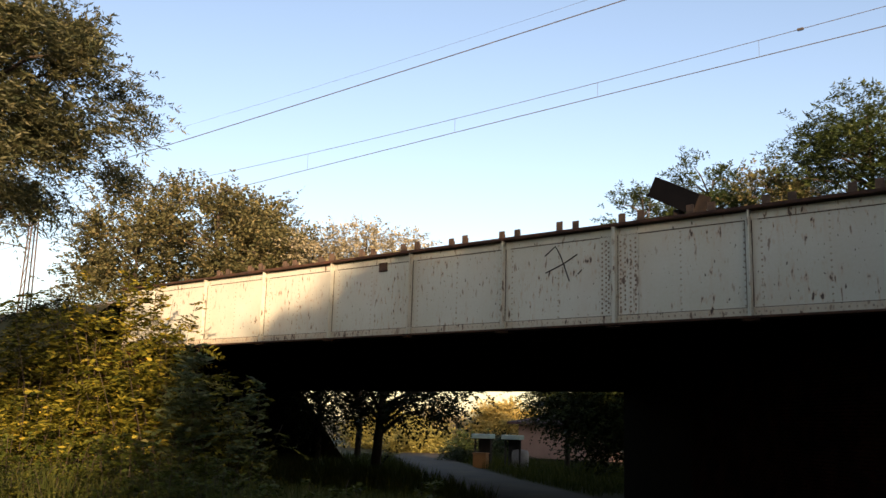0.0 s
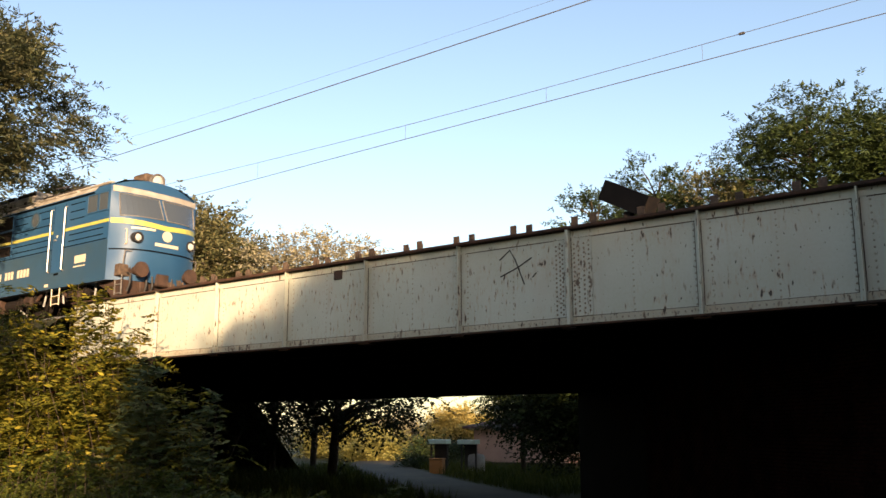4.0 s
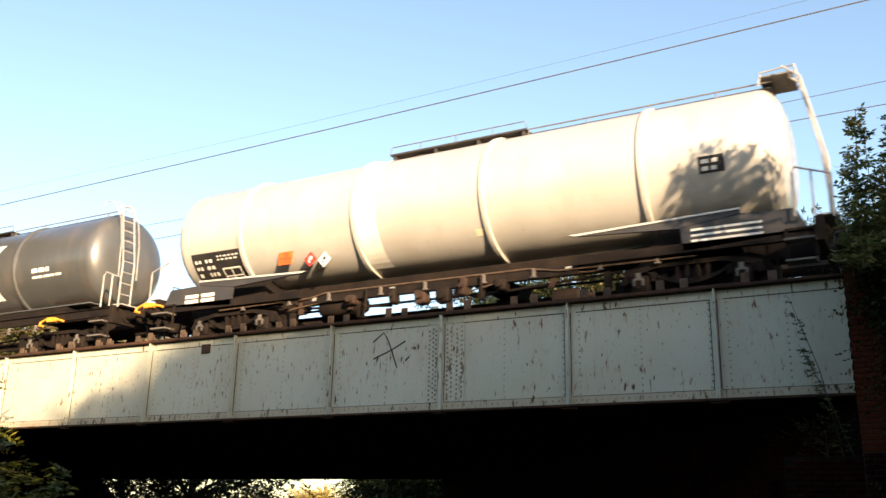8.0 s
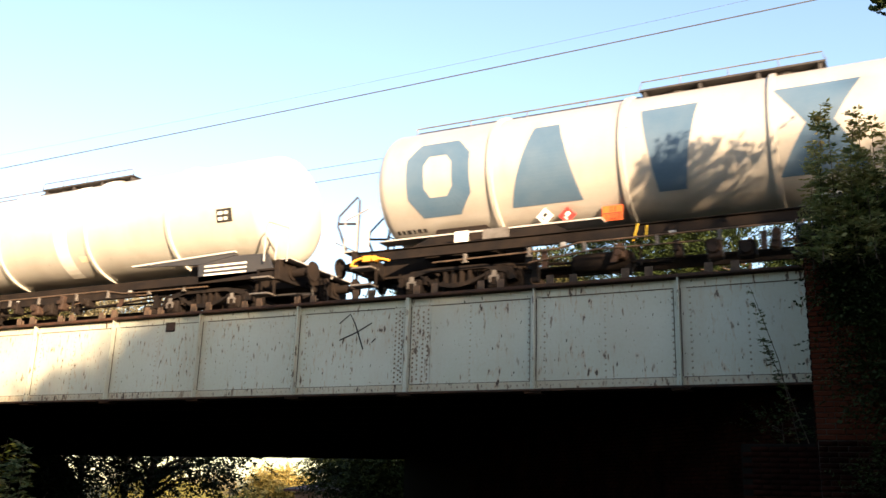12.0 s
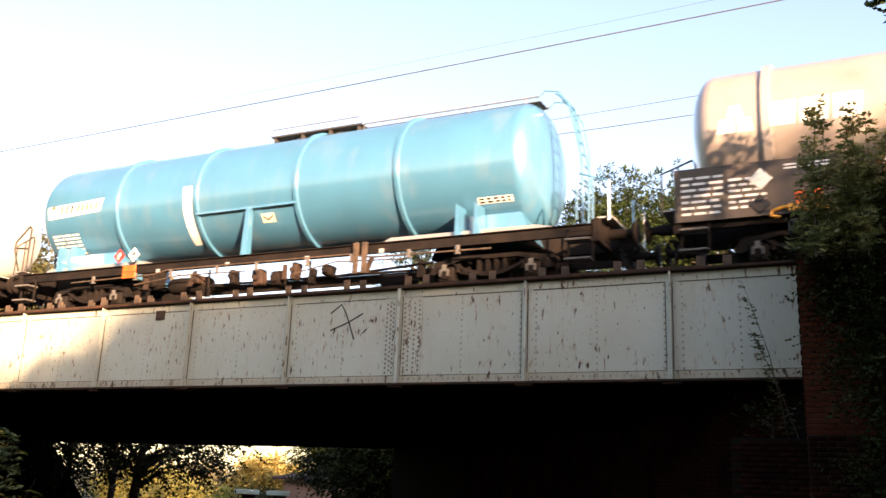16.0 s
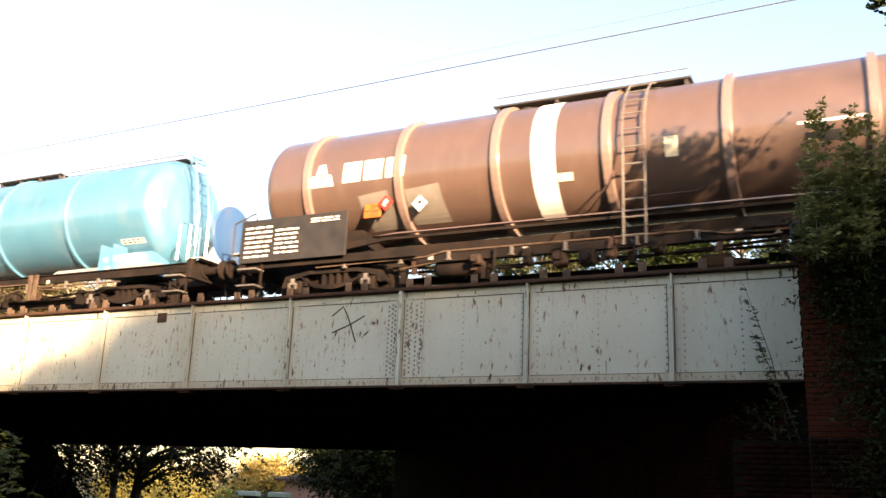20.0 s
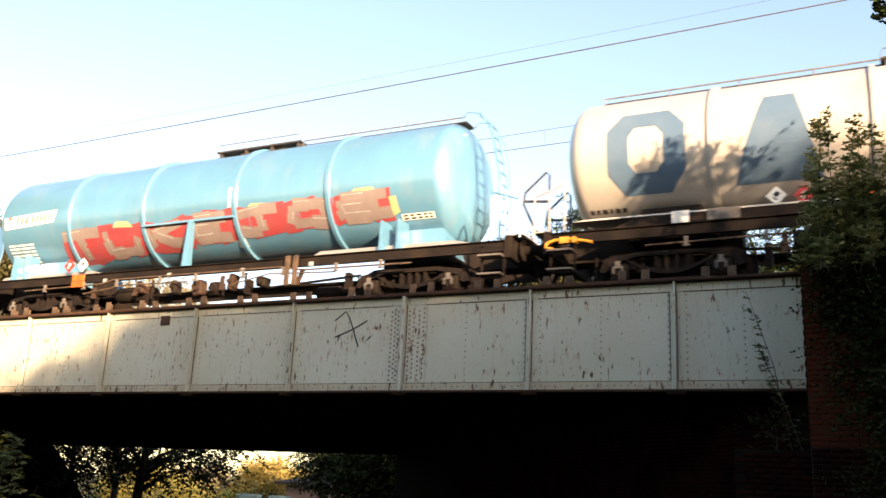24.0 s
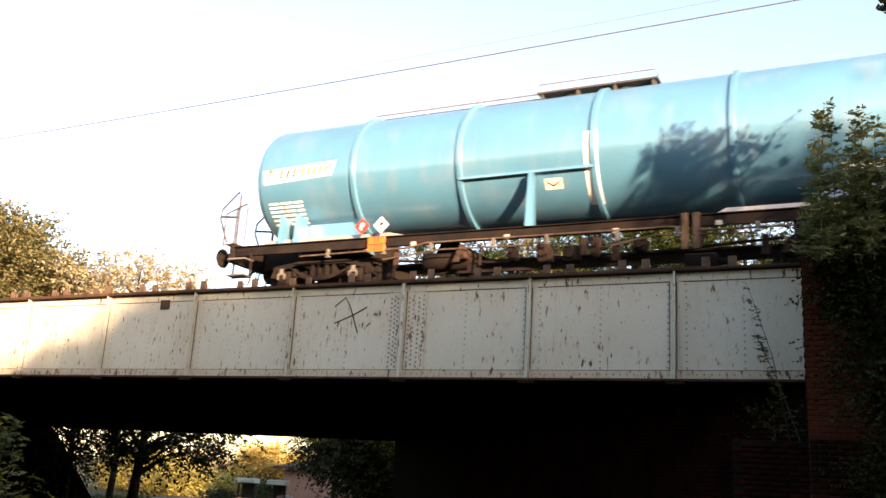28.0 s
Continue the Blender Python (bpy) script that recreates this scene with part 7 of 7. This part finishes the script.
        ring = part("porthole", revolve(bmesh.new(), [(-0.02 * ns, 0.27), (ns * 0.025, 0.27), (ns * 0.025, 0.225), (-0.02 * ns, 0.225)], 28, "y", c), M_BLUE_DIRTY, body)
        part("pane", revolve(bmesh.new(), [(-0.01 * ns, 0.228), (ns * 0.012, 0.228), (ns * 0.0125, 0.0)], 24, "y", c), M_GLASS, ring)
    for a, b in ((5.75, 8.75), (11.85, 14.65)) if lead else ():
        g = side("grille", a, b, 2.12, 3.5, M_GRILLE, 0.006, lab="brown ventilation grille panels")
        x0, x1 = LB - b, LB - a
        xm = (x0 + x1) / 2
        yy = sorted((Y, Y + ns * 0.03))
        part("grille_frame", boxes((x0 - 0.05, x0, *yy, 2.08, 3.54), (x1, x1 + 0.05, *yy, 2.08, 3.54), (xm - 0.03, xm + 0.03, *yy, 2.12, 3.5), (x0, x1, *yy, 3.5, 3.54), (x0, x1, *yy, 2.08, 2.12), (x0, xm - 0.03, *yy, 2.98, 3.04), (xm + 0.03, x1, *yy, 2.98, 3.04), (x0, xm - 0.03, *yy, 2.46, 2.50), (xm + 0.03, x1, *yy, 2.46, 2.50)), M_BLUE, g)
        part("slats", boxes(*[(x0 + 0.01, x1 - 0.01, *sorted((Y + ns * 0.006, Y + ns * 0.016)), z, z + 0.03) for z in np.arange(2.15, 3.48, 0.07)]), M_GRILLE, g)
        side("stripe", a, b, 2.527, 2.620, M_STRIPE, 0.034)
    # painted marks: running number as plain bars, emblem as plain shapes
    def marks(spec, m, z0, z1, lab):
        part("running_number", boxes(*[(LB - b, LB - a, *sorted((Y + ns * 0.0045, Y + ns * 0.008)), z0, z1) for a, b in spec]), m, body, lab)
    t0 = 4.45 if lead else 4.1
    marks([(t0 + 0.20 * k, t0 + 0.20 * k + 0.145) for k in range(10) if k not in (4, 8)], M_CREAM, 1.30, 1.56, "cream running number as bars")
    n0 = 12.0 if lead else 11.8
    marks([(n0 + 0.14 * k, n0 + 0.14 * k + 0.10) for k in range(12) if k not in (2, 5, 7)], M_CREAM, 1.44, 1.58, "small cream number bars")
    marks([(n0 + 0.5, n0 + 0.62), (n0 + 0.7, n0 + 0.95)], M_CREAM, 1.28, 1.34, "")
    if not lead:
        for e, lab in ((1, "white crescent emblem"), (-1, "white crescent emblem")):
            arc = [radians(d) for d in range(20, 200, 18)]
            pts = [(e * 0.36 * math.cos(q) + 0.05 * e, e * 0.27 * math.sin(q)) for q in arc] + [(e * 0.15 * math.cos(q) + 0.14 * e, e * 0.10 * math.sin(q) - 0.02 * e) for q in reversed(arc)]
            part("painted_emblem", prism(bmesh.new(), [(LB - 7.75 + px * 1.1, 2.02 + pz) for px, pz in pts], *sorted((Y + ns * 0.0045, Y + ns * 0.009))), M_CREAM, body, lab)
        for k in range(8):
            a = 8.33 + 0.385 * k
            q = [(a, a + 0.26, 2.065, 2.17), (a, a + 0.26, 1.90, 2.035)]
            part("painted_block", boxes(*[(LB - u1, LB - u0, *sorted((Y + ns * 0.0045, Y + ns * 0.008)), z0, z1) for u0, u1, z0, z1 in q]), M_CREAM, body, "cream painted block")
    for u in (6.5, 7.9, 9.6, 11.0, 3.2):
        marks([(u, u + 0.22)], M_CREAM, 0.83, 0.92, "")
    if lead:
        nb = side("notice_board", 1.15, 1.75, 1.42, 1.66, M_CREAM, 0.012)
        marks([(1.15, 1.8)], M_CREAM, 1.30, 1.34, "")
    # cab front: windows, lamps, buffers
    for a, b in ((-1.34, -0.06), (0.06, 1.34)):
        w = part("windscreen", front_patch(a, b, 2.72, 3.42, 0.010), M_GLASS, body, "dark windscreen pane")
        part("window_frame", tubes([[(nose_x(y, z) + 0.012, y, z) for y, z in ((a, 2.72), (a + (b - a) / 3, 2.72), (a + (b - a) * 2 / 3, 2.72), (b, 2.72), (b, 3.42), (a + (b - a) * 2 / 3, 3.42), (a + (b - a) / 3, 3.42), (a, 3.42), (a, 2.72))]], 0.022, 5), M_WORN, w)
    for y in (-0.95, 0.95):
        x = nose_x(y, 2.05)
        lamp = part("marker_lamp", revolve(bmesh.new(), [(x - 0.2, 0.17), (x + 0.10, 0.17), (x + 0.10, 0.13), (x + 0.02, 0.13)], 18, "x", (0, y, 2.05)), M_BLACK, body)
        part("lamp_glass", revolve(bmesh.new(), [(x + 0.03, 0.128), (x + 0.08, 0.10), (x + 0.10, 0.0)], 16, "x", (0, y, 2.05)), M_LAMP, lamp)
        part("buffer", revolve(bmesh.new(), [(LB, 0.2), (LB + 0.45, 0.2), (LB + 0.45, 0.14), (LB + 0.75, 0.14), (LB + 0.75, 0.24), (LB + 0.83, 0.23), (LB + 0.84, 0)], 18, "x", (0, y * 0.92, 1.06)), M_RUSTY, lo)
    hb = part("headlight_box", boxes((LB - 0.75, LB - 0.05, -0.38, 0.38, 3.85, 4.32), bevel=0.05), M_LUG, body, "rust-brown headlamp housing")
    part("headlight", revolve(bmesh.new(), [(LB - 0.06, 0.24), (LB + 0.10, 0.25), (LB + 0.10, 0.21), (LB + 0.04, 0.205)], 22, "x", (0, 0, 4.08)), M_WORN, hb, "large round headlamp rim")
    part("headlight_glass", revolve(bmesh.new(), [(LB + 0.04, 0.206), (LB + 0.08, 0.12), (LB + 0.09, 0.0)], 20, "x", (0, 0, 4.08)), M_LAMP, hb)
    part("front_emblem", revolve(bmesh.new(), [(nose_x(0, 2.1) - 0.01, 0.17), (nose_x(0, 2.1) + 0.015, 0.17), (nose_x(0, 2.1) + 0.015, 0.08), (nose_x(0, 2.1), 0.08)], 18, "x", (0, 0, 2.2)), M_CREAM, body)
    part("painted_mark", front_patch(-0.42, 0.42, 1.86, 1.96, 0.012), M_CREAM, body)
    part("painted_mark", front_patch(ns * 0.75 - 0.35, ns * 0.75 + 0.35, 2.31, 2.38, 0.014), M_CREAM, body)
    for s in (-1, 1):
        part("front_rail", tubes([[(nose_x(s * 1.22, z) + d, s * 1.22, z) for z, d in ((2.3, 0), (2.28, 0.07), (1.85, 0.07), (1.83, 0))]], 0.02, 6), M_CREAM, body)
    part("front_trim", front_patch(-LH + 0.02, LH - 0.02, 1.66, 1.70, 0.02, 12), M_RUBBER, body)
    part("cab_brow", front_patch(-LH + 0.04, LH - 0.04, 3.47, 3.66, 0.014, 12), M_ROOF, body, "dusty pale brow over the windscreens")
    part("buffer_beam", boxes((LB + 0.02, LB + 0.42, -1.38, 1.38, 0.86, 1.22), bevel=0.02), M_LUG, lo, "grimy buffer beam")
    for y in (-1.1, -0.55, -0.35, 0.35, 0.55, 1.1):
        part("air_hose", tubes([[(LB + 0.40, y, 0.98), (LB + 0.58, y, 0.92), (LB + 0.62, y * 1.03, 0.62), (LB + 0.54, y * 1.06, 0.40)]], 0.032, 6), M_BLACK, lo)
    for y in (-1.32, 1.32):
        part("corner_step", tubes([[(LB + 0.15, y, 0.88), (LB + 0.15, y, 0.30)], [(LB + 0.48, y, 0.88), (LB + 0.48, y, 0.30)], [(LB + 0.15, y, 0.34), (LB + 0.48, y, 0.34)], [(LB + 0.15, y, 0.60), (LB + 0.48, y, 0.60)]], 0.02, 6), M_WORN, lo)
        part("corner_rail", tubes([[(LB + 0.44, y * 0.97, 1.22), (LB + 0.50, y * 0.97, 1.62), (LB + 0.50, y * 0.62, 1.62), (LB + 0.50, y * 0.62, 1.22)]], 0.02, 6), M_WORN, lo)
    part("coupler", boxes((LB - 0.2, LB + 0.55, -0.15, 0.15, 0.72, 1.0), (LB + 0.3, LB + 0.62, -0.24, 0.24, 0.66, 1.06), (LB + 0.1, LB + 0.5, -0.7, -0.5, 0.25, 0.85), (LB + 0.1, LB + 0.5, 0.5, 0.7, 0.25, 0.85), bevel=0.04), M_RUSTY, lo, "rusty automatic coupler and hoses")
    part("snow_plough", prism(bmesh.new(), [(LB - 0.9, Z0), (LB + 0.45, Z0), (LB + 0.35, 0.25), (LB + 0.1, 0.16), (LB - 0.3, 0.5)], -1.3, 1.3), M_RUSTY, lo)
    # roof: dusty skin over the curve, panels, lidded boxes, insulators, pantograph
    ring = [p for p in roof_ring() if p[1] > Z1 - 0.01]
    bm = bmesh.new()
    ends = [[bm.verts.new((x, y * 1.004, z + 0.010)) for y, z in ring] for x in (-LB + 0.03, LB - 0.95)]
    for i in range(len(ring) - 1):
        bm.faces.new((ends[0][i], ends[1][i], ends[1][i + 1], ends[0][i + 1]))
    part("roof", bm, M_ROOF, body, "dusty cream curved roof")
    side("gutter", 0.9, 14.75, 3.53, 3.565, M_RUBBER, 0.03)
    part("roof_panel", boxes((-LB + 0.2, LB - 0.9, -1.05, 1.05, 3.98, 4.06), bevel=0.03), M_ROOF, body, "dusty beige roof panels")
    for u in np.arange(2.2, 14.4, 1.22):
        for sy in (-1, 1):
            part("roof_seam", boxes((LB - u - 0.025, LB - u + 0.025, *sorted((sy * 1.06, sy * 1.42)), 3.80, 3.845)), M_ROOF, body)
    for a, b, h in (((5.7, 8.7, 0.30), (9.8, 12.4, 0.16)) if lead else ((10.9, 14.2, 0.30), (5.9, 8.3, 0.10))):
        rb = part("roof_box", boxes((LB - b, LB - a, -0.98, 0.98, 4.061, 4.06 + h), bevel=0.05), M_ROOF, body)
        if h > 0.18:
            c = (a + b) / 2
            for u0, u1 in ((a + 0.12, c - 0.06), (c + 0.06, b - 0.12)):
                lid = part("box_lid", prism(bmesh.new(), [(LB - u1, 4.061 + h), (LB - u0, 4.061 + h), (LB - u0 - 0.06, 4.27 + h), (LB - u1 + 0.06, 4.27 + h)], -0.80, 0.80), M_ROOF, rb)
                part("lid_mesh", prism(bmesh.new(), [(LB - u1 + 0.05, 4.085 + h), (LB - u0 - 0.05, 4.085 + h), (LB - u0 - 0.09, 4.245 + h), (LB - u1 + 0.09, 4.245 + h)], *sorted((ns * 0.80, ns * 0.812))), M_GRILLE, lid, "dark wire mesh panel")
            for u in (a + 0.5, c, b - 0.5):
                part("lid_bracket", boxes((LB - u - 0.09, LB - u + 0.09, -0.99, -0.93, 4.09, 4.18), bevel=0.01), M_RUSTY, rb)
    part("roof_vent", revolve(bmesh.new(), [(4.05, 0.16), (4.34, 0.16), (4.35, 0.19), (4.40, 0.19), (4.42, 0.0)], 16, "z", (LB - (13.2 if lead else 6.3), -0.5, 0)), M_GREY, body)
    for u in (9.9, 13.4, 8.9):
        part("insulator", revolve(bmesh.new(), [(4.03, 0.10)] + [(4.06 + 0.05 * k, 0.10 if k % 2 else 0.06) for k in range(5)] + [(4.3, 0.05), (4.31, 0)], 12, "z", (LB - u, -0.6, 0)), M_RUSTY, body)
    pan = part("pantograph", pantograph_bm(0.10 if lead else 1.05), M_DARKSTEEL, lo, "folded pantograph" if lead else "raised diamond pantograph")
    pan.location = (LB - (4.0 if lead else 2.5), 0, 3.98 if not lead else 3.95)
    part("pantograph_base", tubes([[(-1.4, y, 0.1), (1.4, y, 0.1)] for y in (-0.8, 0.8)] + [[(x, -0.8, 0.1), (x, 0.8, 0.1)] for x in (-1.2, 0, 1.2)] + [[(x, y, 0.1), (x, y, -0.1)] for x in (-1.2, 1.2) for y in (-0.8, 0.8)], 0.03, 6), M_RED, pan, "red pantograph base frame")
    for ln in ([(LB - 5.6, -0.4, 4.28), (LB - 1.4, -0.4, 4.22)], [(LB - 9.7, -0.3, 4.3), (LB - 8.8, -0.3, 4.3)]):
        part("roof_bus", tubes([ln], 0.02, 6), M_DARKSTEEL, body)
    # between the sections: dark bellows and hanging cables
    part("gangway", boxes((-LB - 0.55, -LB - 0.002, -0.6, 0.6, 0.9, 3.3), bevel=0.04), M_BLACK, lo, "dark gangway bellows")
    part("jumper_cables", tubes([[(-LB, -ns * -0.95, 3.2), (-LB - 0.3, ns * 0.95, 2.2), (-LB - 0.45, ns * 0.98, 1.6), (-LB - 0.6, ns * 0.95, 2.3)], [(-LB, ns * 1.1, 2.2), (-LB - 0.25, ns * 1.1, 1.4), (-LB - 0.6, ns * 1.1, 1.5)], [(-LB, ns * 1.2, 2.0), (-LB - 0.35, ns * 1.2, 1.1), (-LB - 0.6, ns * 1.2, 1.3)]], 0.03, 6), M_BLACK, lo)
    part("end_box", boxes((-LB - 0.28, -LB - 0.002, *sorted((ns * 0.8, ns * 1.45)), 1.9, 3.45), bevel=0.03), M_BLUE, lo)
    # running gear
    for x in (-4.0, 4.0):
        def frame_bm():
            bm = bmesh.new()
            poly = [(-2.1, 0.55), (-1.9, 0.95), (2.1 - 0.2, 0.95), (2.1, 0.55), (1.9, 0.40), (0.8, 0.62), (-0.8, 0.62), (-1.9, 0.40)]
            for s in (-1, 1):
                prism(bm, poly, s * 1.12 - 0.07, s * 1.12 + 0.07)
            box(bm, -0.6, 0.6, -1.04, 1.04, 0.4, 0.74)
            return bm
        bg = shared("loco_bogie", "loco_bogie", frame_bm, M_UNDER, lo, pose(x, 0, 0), "grimy locomotive bogie frame")
        for dx in (-1.45, 1.45):
            ws = shared("wheelset", "loco_wheelset", lambda: bmesh_scaled(wheelset(), 1.28), M_UNDER, bg, pose(dx, 0, 0.60))
            WHEELS.append((ws, dx))
            for s in (-1, 1):
                shared("axle_box", "loco_axle_box", lambda: boxes((-0.22, 0.22, -0.12, 0.12, -0.2, 0.2), (-0.5, -0.22, -0.06, 0.06, -0.06, 0.06), (0.22, 0.5, -0.06, 0.06, -0.06, 0.06), bevel=0.03), M_RUSTY, bg, pose(dx, s * 1.2, 0.58))
                for o in (-0.45, 0.45):
                    shared("spring", "loco_spring", lambda: bmesh_scaled(coil_spring(), 1.9), M_UNDER, bg, pose(dx + o, s * 1.18, 0.42))
        for s in (-1, 1):
            for y in (-1.15, 1.15):
                shared("sand_pipe", ("sand", s, y), lambda: tubes([[(s * 2.3, y, 0.75), (s * 2.25, y, 0.35), (s * 2.1, y * 0.8, 0.12)]], 0.03, 6), M_GREY, bg)
                shared("brake_hanger", ("hanger", s, y), lambda: tubes([[(s * 0.4, y * 1.04, 0.95), (s * 0.6, y * 1.04, 0.3)]], 0.03, 6), M_GREY, bg)
        for y in (-1.28, 1.28):
            for e in (-1, 1):
                shared("damper", ("damper", y, e), lambda: tubes([[(e * 0.9, y, 0.5), (e * 0.3, y, 0.9)]], 0.05, 8), M_RUSTY, bg)
    for s in (-1, 1):
        part("battery_box", boxes((-1.2, 0.9, *sorted((s * 1.4, s * 0.5)), 0.25, 0.72), bevel=0.03), M_RUSTY, lo)
    for y in (-1.1, 1.1):
        part("air_tank", revolve(bmesh.new(), [(1.0, 0), (1.02, 0.18), (1.8, 0.18), (1.82, 0)], 14, "x", (0, y, 0.5)), M_UNDER, lo)
    VEHICLES.append((lo, rear_s + LB, 0 if lead else 180))
    return lo


def bmesh_scaled(bm, k):
    bmesh.ops.scale(bm, vec=(k, 1, k) if k < 1.5 else (k, k, k), verts=bm.verts[:])
    return bm


loco_section(1, -86.66)
loco_section(-1, -102.95)
freight_train()


# ---------------------------------------------------------------- brick abutments, last: many pieces
def bricks():
    br = thing("brick_abutment", "old dark red brick bridge abutment with a stone cap, partly overgrown", "abutment", kind="structure")
    rng = random.Random(3)
    core = part("mortar_core", boxes((RIGHT_ABUT + 0.02, 10.8, -0.78, 0.35, -0.4, 5.45)), M_MORTAR, br)
    part("cap_stone", boxes((RIGHT_ABUT - 0.06, 10.9, -0.90, 0.45, 5.452, 5.68), bevel=0.03), mat("cap_stone", (0.06, 0.055, 0.05), (0.03, 0.028, 0.025), rough=0.9, scale=3, spec=0.1), br, "weathered stone cap")
    me = [boxes((0, 0.24, -0.012, 0.09, 0, 0.064), bevel=0.006), boxes((0, 0.115, -0.012, 0.09, 0, 0.064), bevel=0.006)]
    meshes = []
    for bm in me:
        m = bpy.data.meshes.new("brick")
        bm.to_mesh(m)
        bm.free()
        m.materials.append(M_BRICK)
        meshes.append(m)
    count = 0
    z = 2.55
    row = 0
    while z < 5.38 and count < 300:
        x = RIGHT_ABUT + 0.02
        k = 0
        while x < 8.35 and count < 300:
            short = (row % 2 == 1 and k == 0)
            ob = new("brick", meshes[1 if short else 0])
            ob.parent = br
            ob.location = (x, -0.785 + rng.uniform(-0.006, 0.004), z)
            ob.rotation_euler = (0, rng.uniform(-0.006, 0.006), rng.uniform(-0.01, 0.01))
            count += 1
            x += 0.127 if short else 0.252
            k += 1
        z += 0.076
        row += 1
    # the long slanting face under the bridge, and the rest of the pier, in one piece
    co, q = [], []
    def add(o, d, nrm, z, L=0.24):
        b = len(co)
        up = np.array([0, 0, 0.064])
        pts = [o, o + d * L, o + d * L + up, o + up]
        co.extend([p + nrm * 0.02 for p in pts] + [p - nrm * 0.03 for p in pts])
        for f in ((0, 1, 2, 3), (0, 4, 5, 1), (3, 2, 6, 7), (0, 3, 7, 4), (1, 5, 6, 2)):
            q.append(tuple(b + i for i in f))
    d = np.array([-SKEW_RIGHT, 1.0, 0])
    d /= np.linalg.norm(d)
    nrm = np.array([-d[1], d[0], 0])
    nrm = nrm if nrm[0] < 0 else -nrm
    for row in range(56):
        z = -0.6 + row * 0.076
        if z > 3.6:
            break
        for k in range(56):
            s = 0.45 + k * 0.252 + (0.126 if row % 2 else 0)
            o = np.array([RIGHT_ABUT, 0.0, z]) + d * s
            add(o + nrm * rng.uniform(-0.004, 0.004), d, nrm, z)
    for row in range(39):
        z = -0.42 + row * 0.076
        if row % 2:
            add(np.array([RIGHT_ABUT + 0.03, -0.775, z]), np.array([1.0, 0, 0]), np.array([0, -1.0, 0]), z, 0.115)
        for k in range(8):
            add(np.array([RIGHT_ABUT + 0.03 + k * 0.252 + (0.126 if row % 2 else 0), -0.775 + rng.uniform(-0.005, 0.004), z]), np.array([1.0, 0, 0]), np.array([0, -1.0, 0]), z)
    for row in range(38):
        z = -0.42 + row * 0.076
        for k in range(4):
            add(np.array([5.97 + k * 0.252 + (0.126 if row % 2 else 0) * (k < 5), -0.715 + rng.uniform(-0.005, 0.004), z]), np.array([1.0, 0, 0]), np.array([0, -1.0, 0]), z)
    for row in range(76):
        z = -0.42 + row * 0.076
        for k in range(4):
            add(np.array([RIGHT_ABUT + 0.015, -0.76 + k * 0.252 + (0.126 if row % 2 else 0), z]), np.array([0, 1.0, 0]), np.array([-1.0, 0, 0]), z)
    # darker copy of the brick red, lowered to carry the underpass shade
    tagged(sheet("bricks", co, q, mat("shaded_brick", (0.026, 0.008, 0.005), (0.003, 0.002, 0.0018), rough=0.95, scale=1.8, fine=50, bump=0.4, spec=0.01), br), "dark red bricks", kind="stuff")
    # ledge and walls take the same near-black colour in place of shade
    part("pier_ledge", boxes((5.95, RIGHT_ABUT + 0.015, -0.72, 0.34, -0.5, 2.50), bevel=0.02), M_SOFFIT, br, "bearing ledge under the girder, shade put into its colour")
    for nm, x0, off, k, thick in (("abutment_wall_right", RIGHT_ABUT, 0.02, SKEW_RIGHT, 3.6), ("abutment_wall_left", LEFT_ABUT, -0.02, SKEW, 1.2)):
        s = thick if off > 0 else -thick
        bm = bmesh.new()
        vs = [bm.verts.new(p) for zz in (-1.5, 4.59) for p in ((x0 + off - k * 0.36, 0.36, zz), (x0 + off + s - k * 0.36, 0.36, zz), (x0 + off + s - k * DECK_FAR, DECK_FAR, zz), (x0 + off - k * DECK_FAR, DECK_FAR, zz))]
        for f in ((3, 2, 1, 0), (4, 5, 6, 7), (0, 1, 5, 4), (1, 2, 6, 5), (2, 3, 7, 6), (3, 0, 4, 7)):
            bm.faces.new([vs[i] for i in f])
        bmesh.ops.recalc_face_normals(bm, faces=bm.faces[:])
        tagged(mesh_object(nm, bm, M_SOFFIT), "abutment wall under the bridge, shade put into its colour", "wall", kind="structure")
    pier = boxes((-18.6, LEFT_ABUT - 0.4, -0.2, 0.35, -0.6, 3.35), bevel=0.02)
    tagged(mesh_object("abutment_pier_left", pier, M_BRICK), "brick pier of the far abutment behind the thicket", "pier", kind="structure")


bricks()


def motions():
    """The train rolls past at a steady pace; its wheels turn while they cross the bridge."""
    for ob, s, turn in VEHICLES:
        walk(ob, [(t, pose(s + SPEED * t, TRACK, RAIL, 0, 0, turn)) for t in (0.0, 7.0, 14.0, 21.0, 28.0)])
    for ob, dx in WHEELS:
        r = 0.60 if ob.parent.parent["category"] == "locomotive" else 0.46
        s, turn = [(a, b) for o, a, b in VEHICLES if o is ob.parent.parent][0]
        sg = -1 if turn else 1
        mid = (-3.0 - (s + sg * (ob.parent.location.x + dx))) / SPEED
        t0, t1 = max(0.0, mid - 1.15), min(28.0, mid + 1.15)
        n = int((t1 - t0) * SPEED / r / radians(80)) + 1
        rows = [(0.0, 0.0)] if t0 > 0.1 else []
        rows += [(t0 + (t1 - t0) * k / n, math.degrees((t1 - t0) * k / n * SPEED / r)) for k in range(n + 1)]
        if t1 < 27.9:
            rows.append((28.0, rows[-1][1]))
        walk(ob, [(t, pose(dx, 0, r, 0, sg * a, 0)) for t, a in rows])


motions()
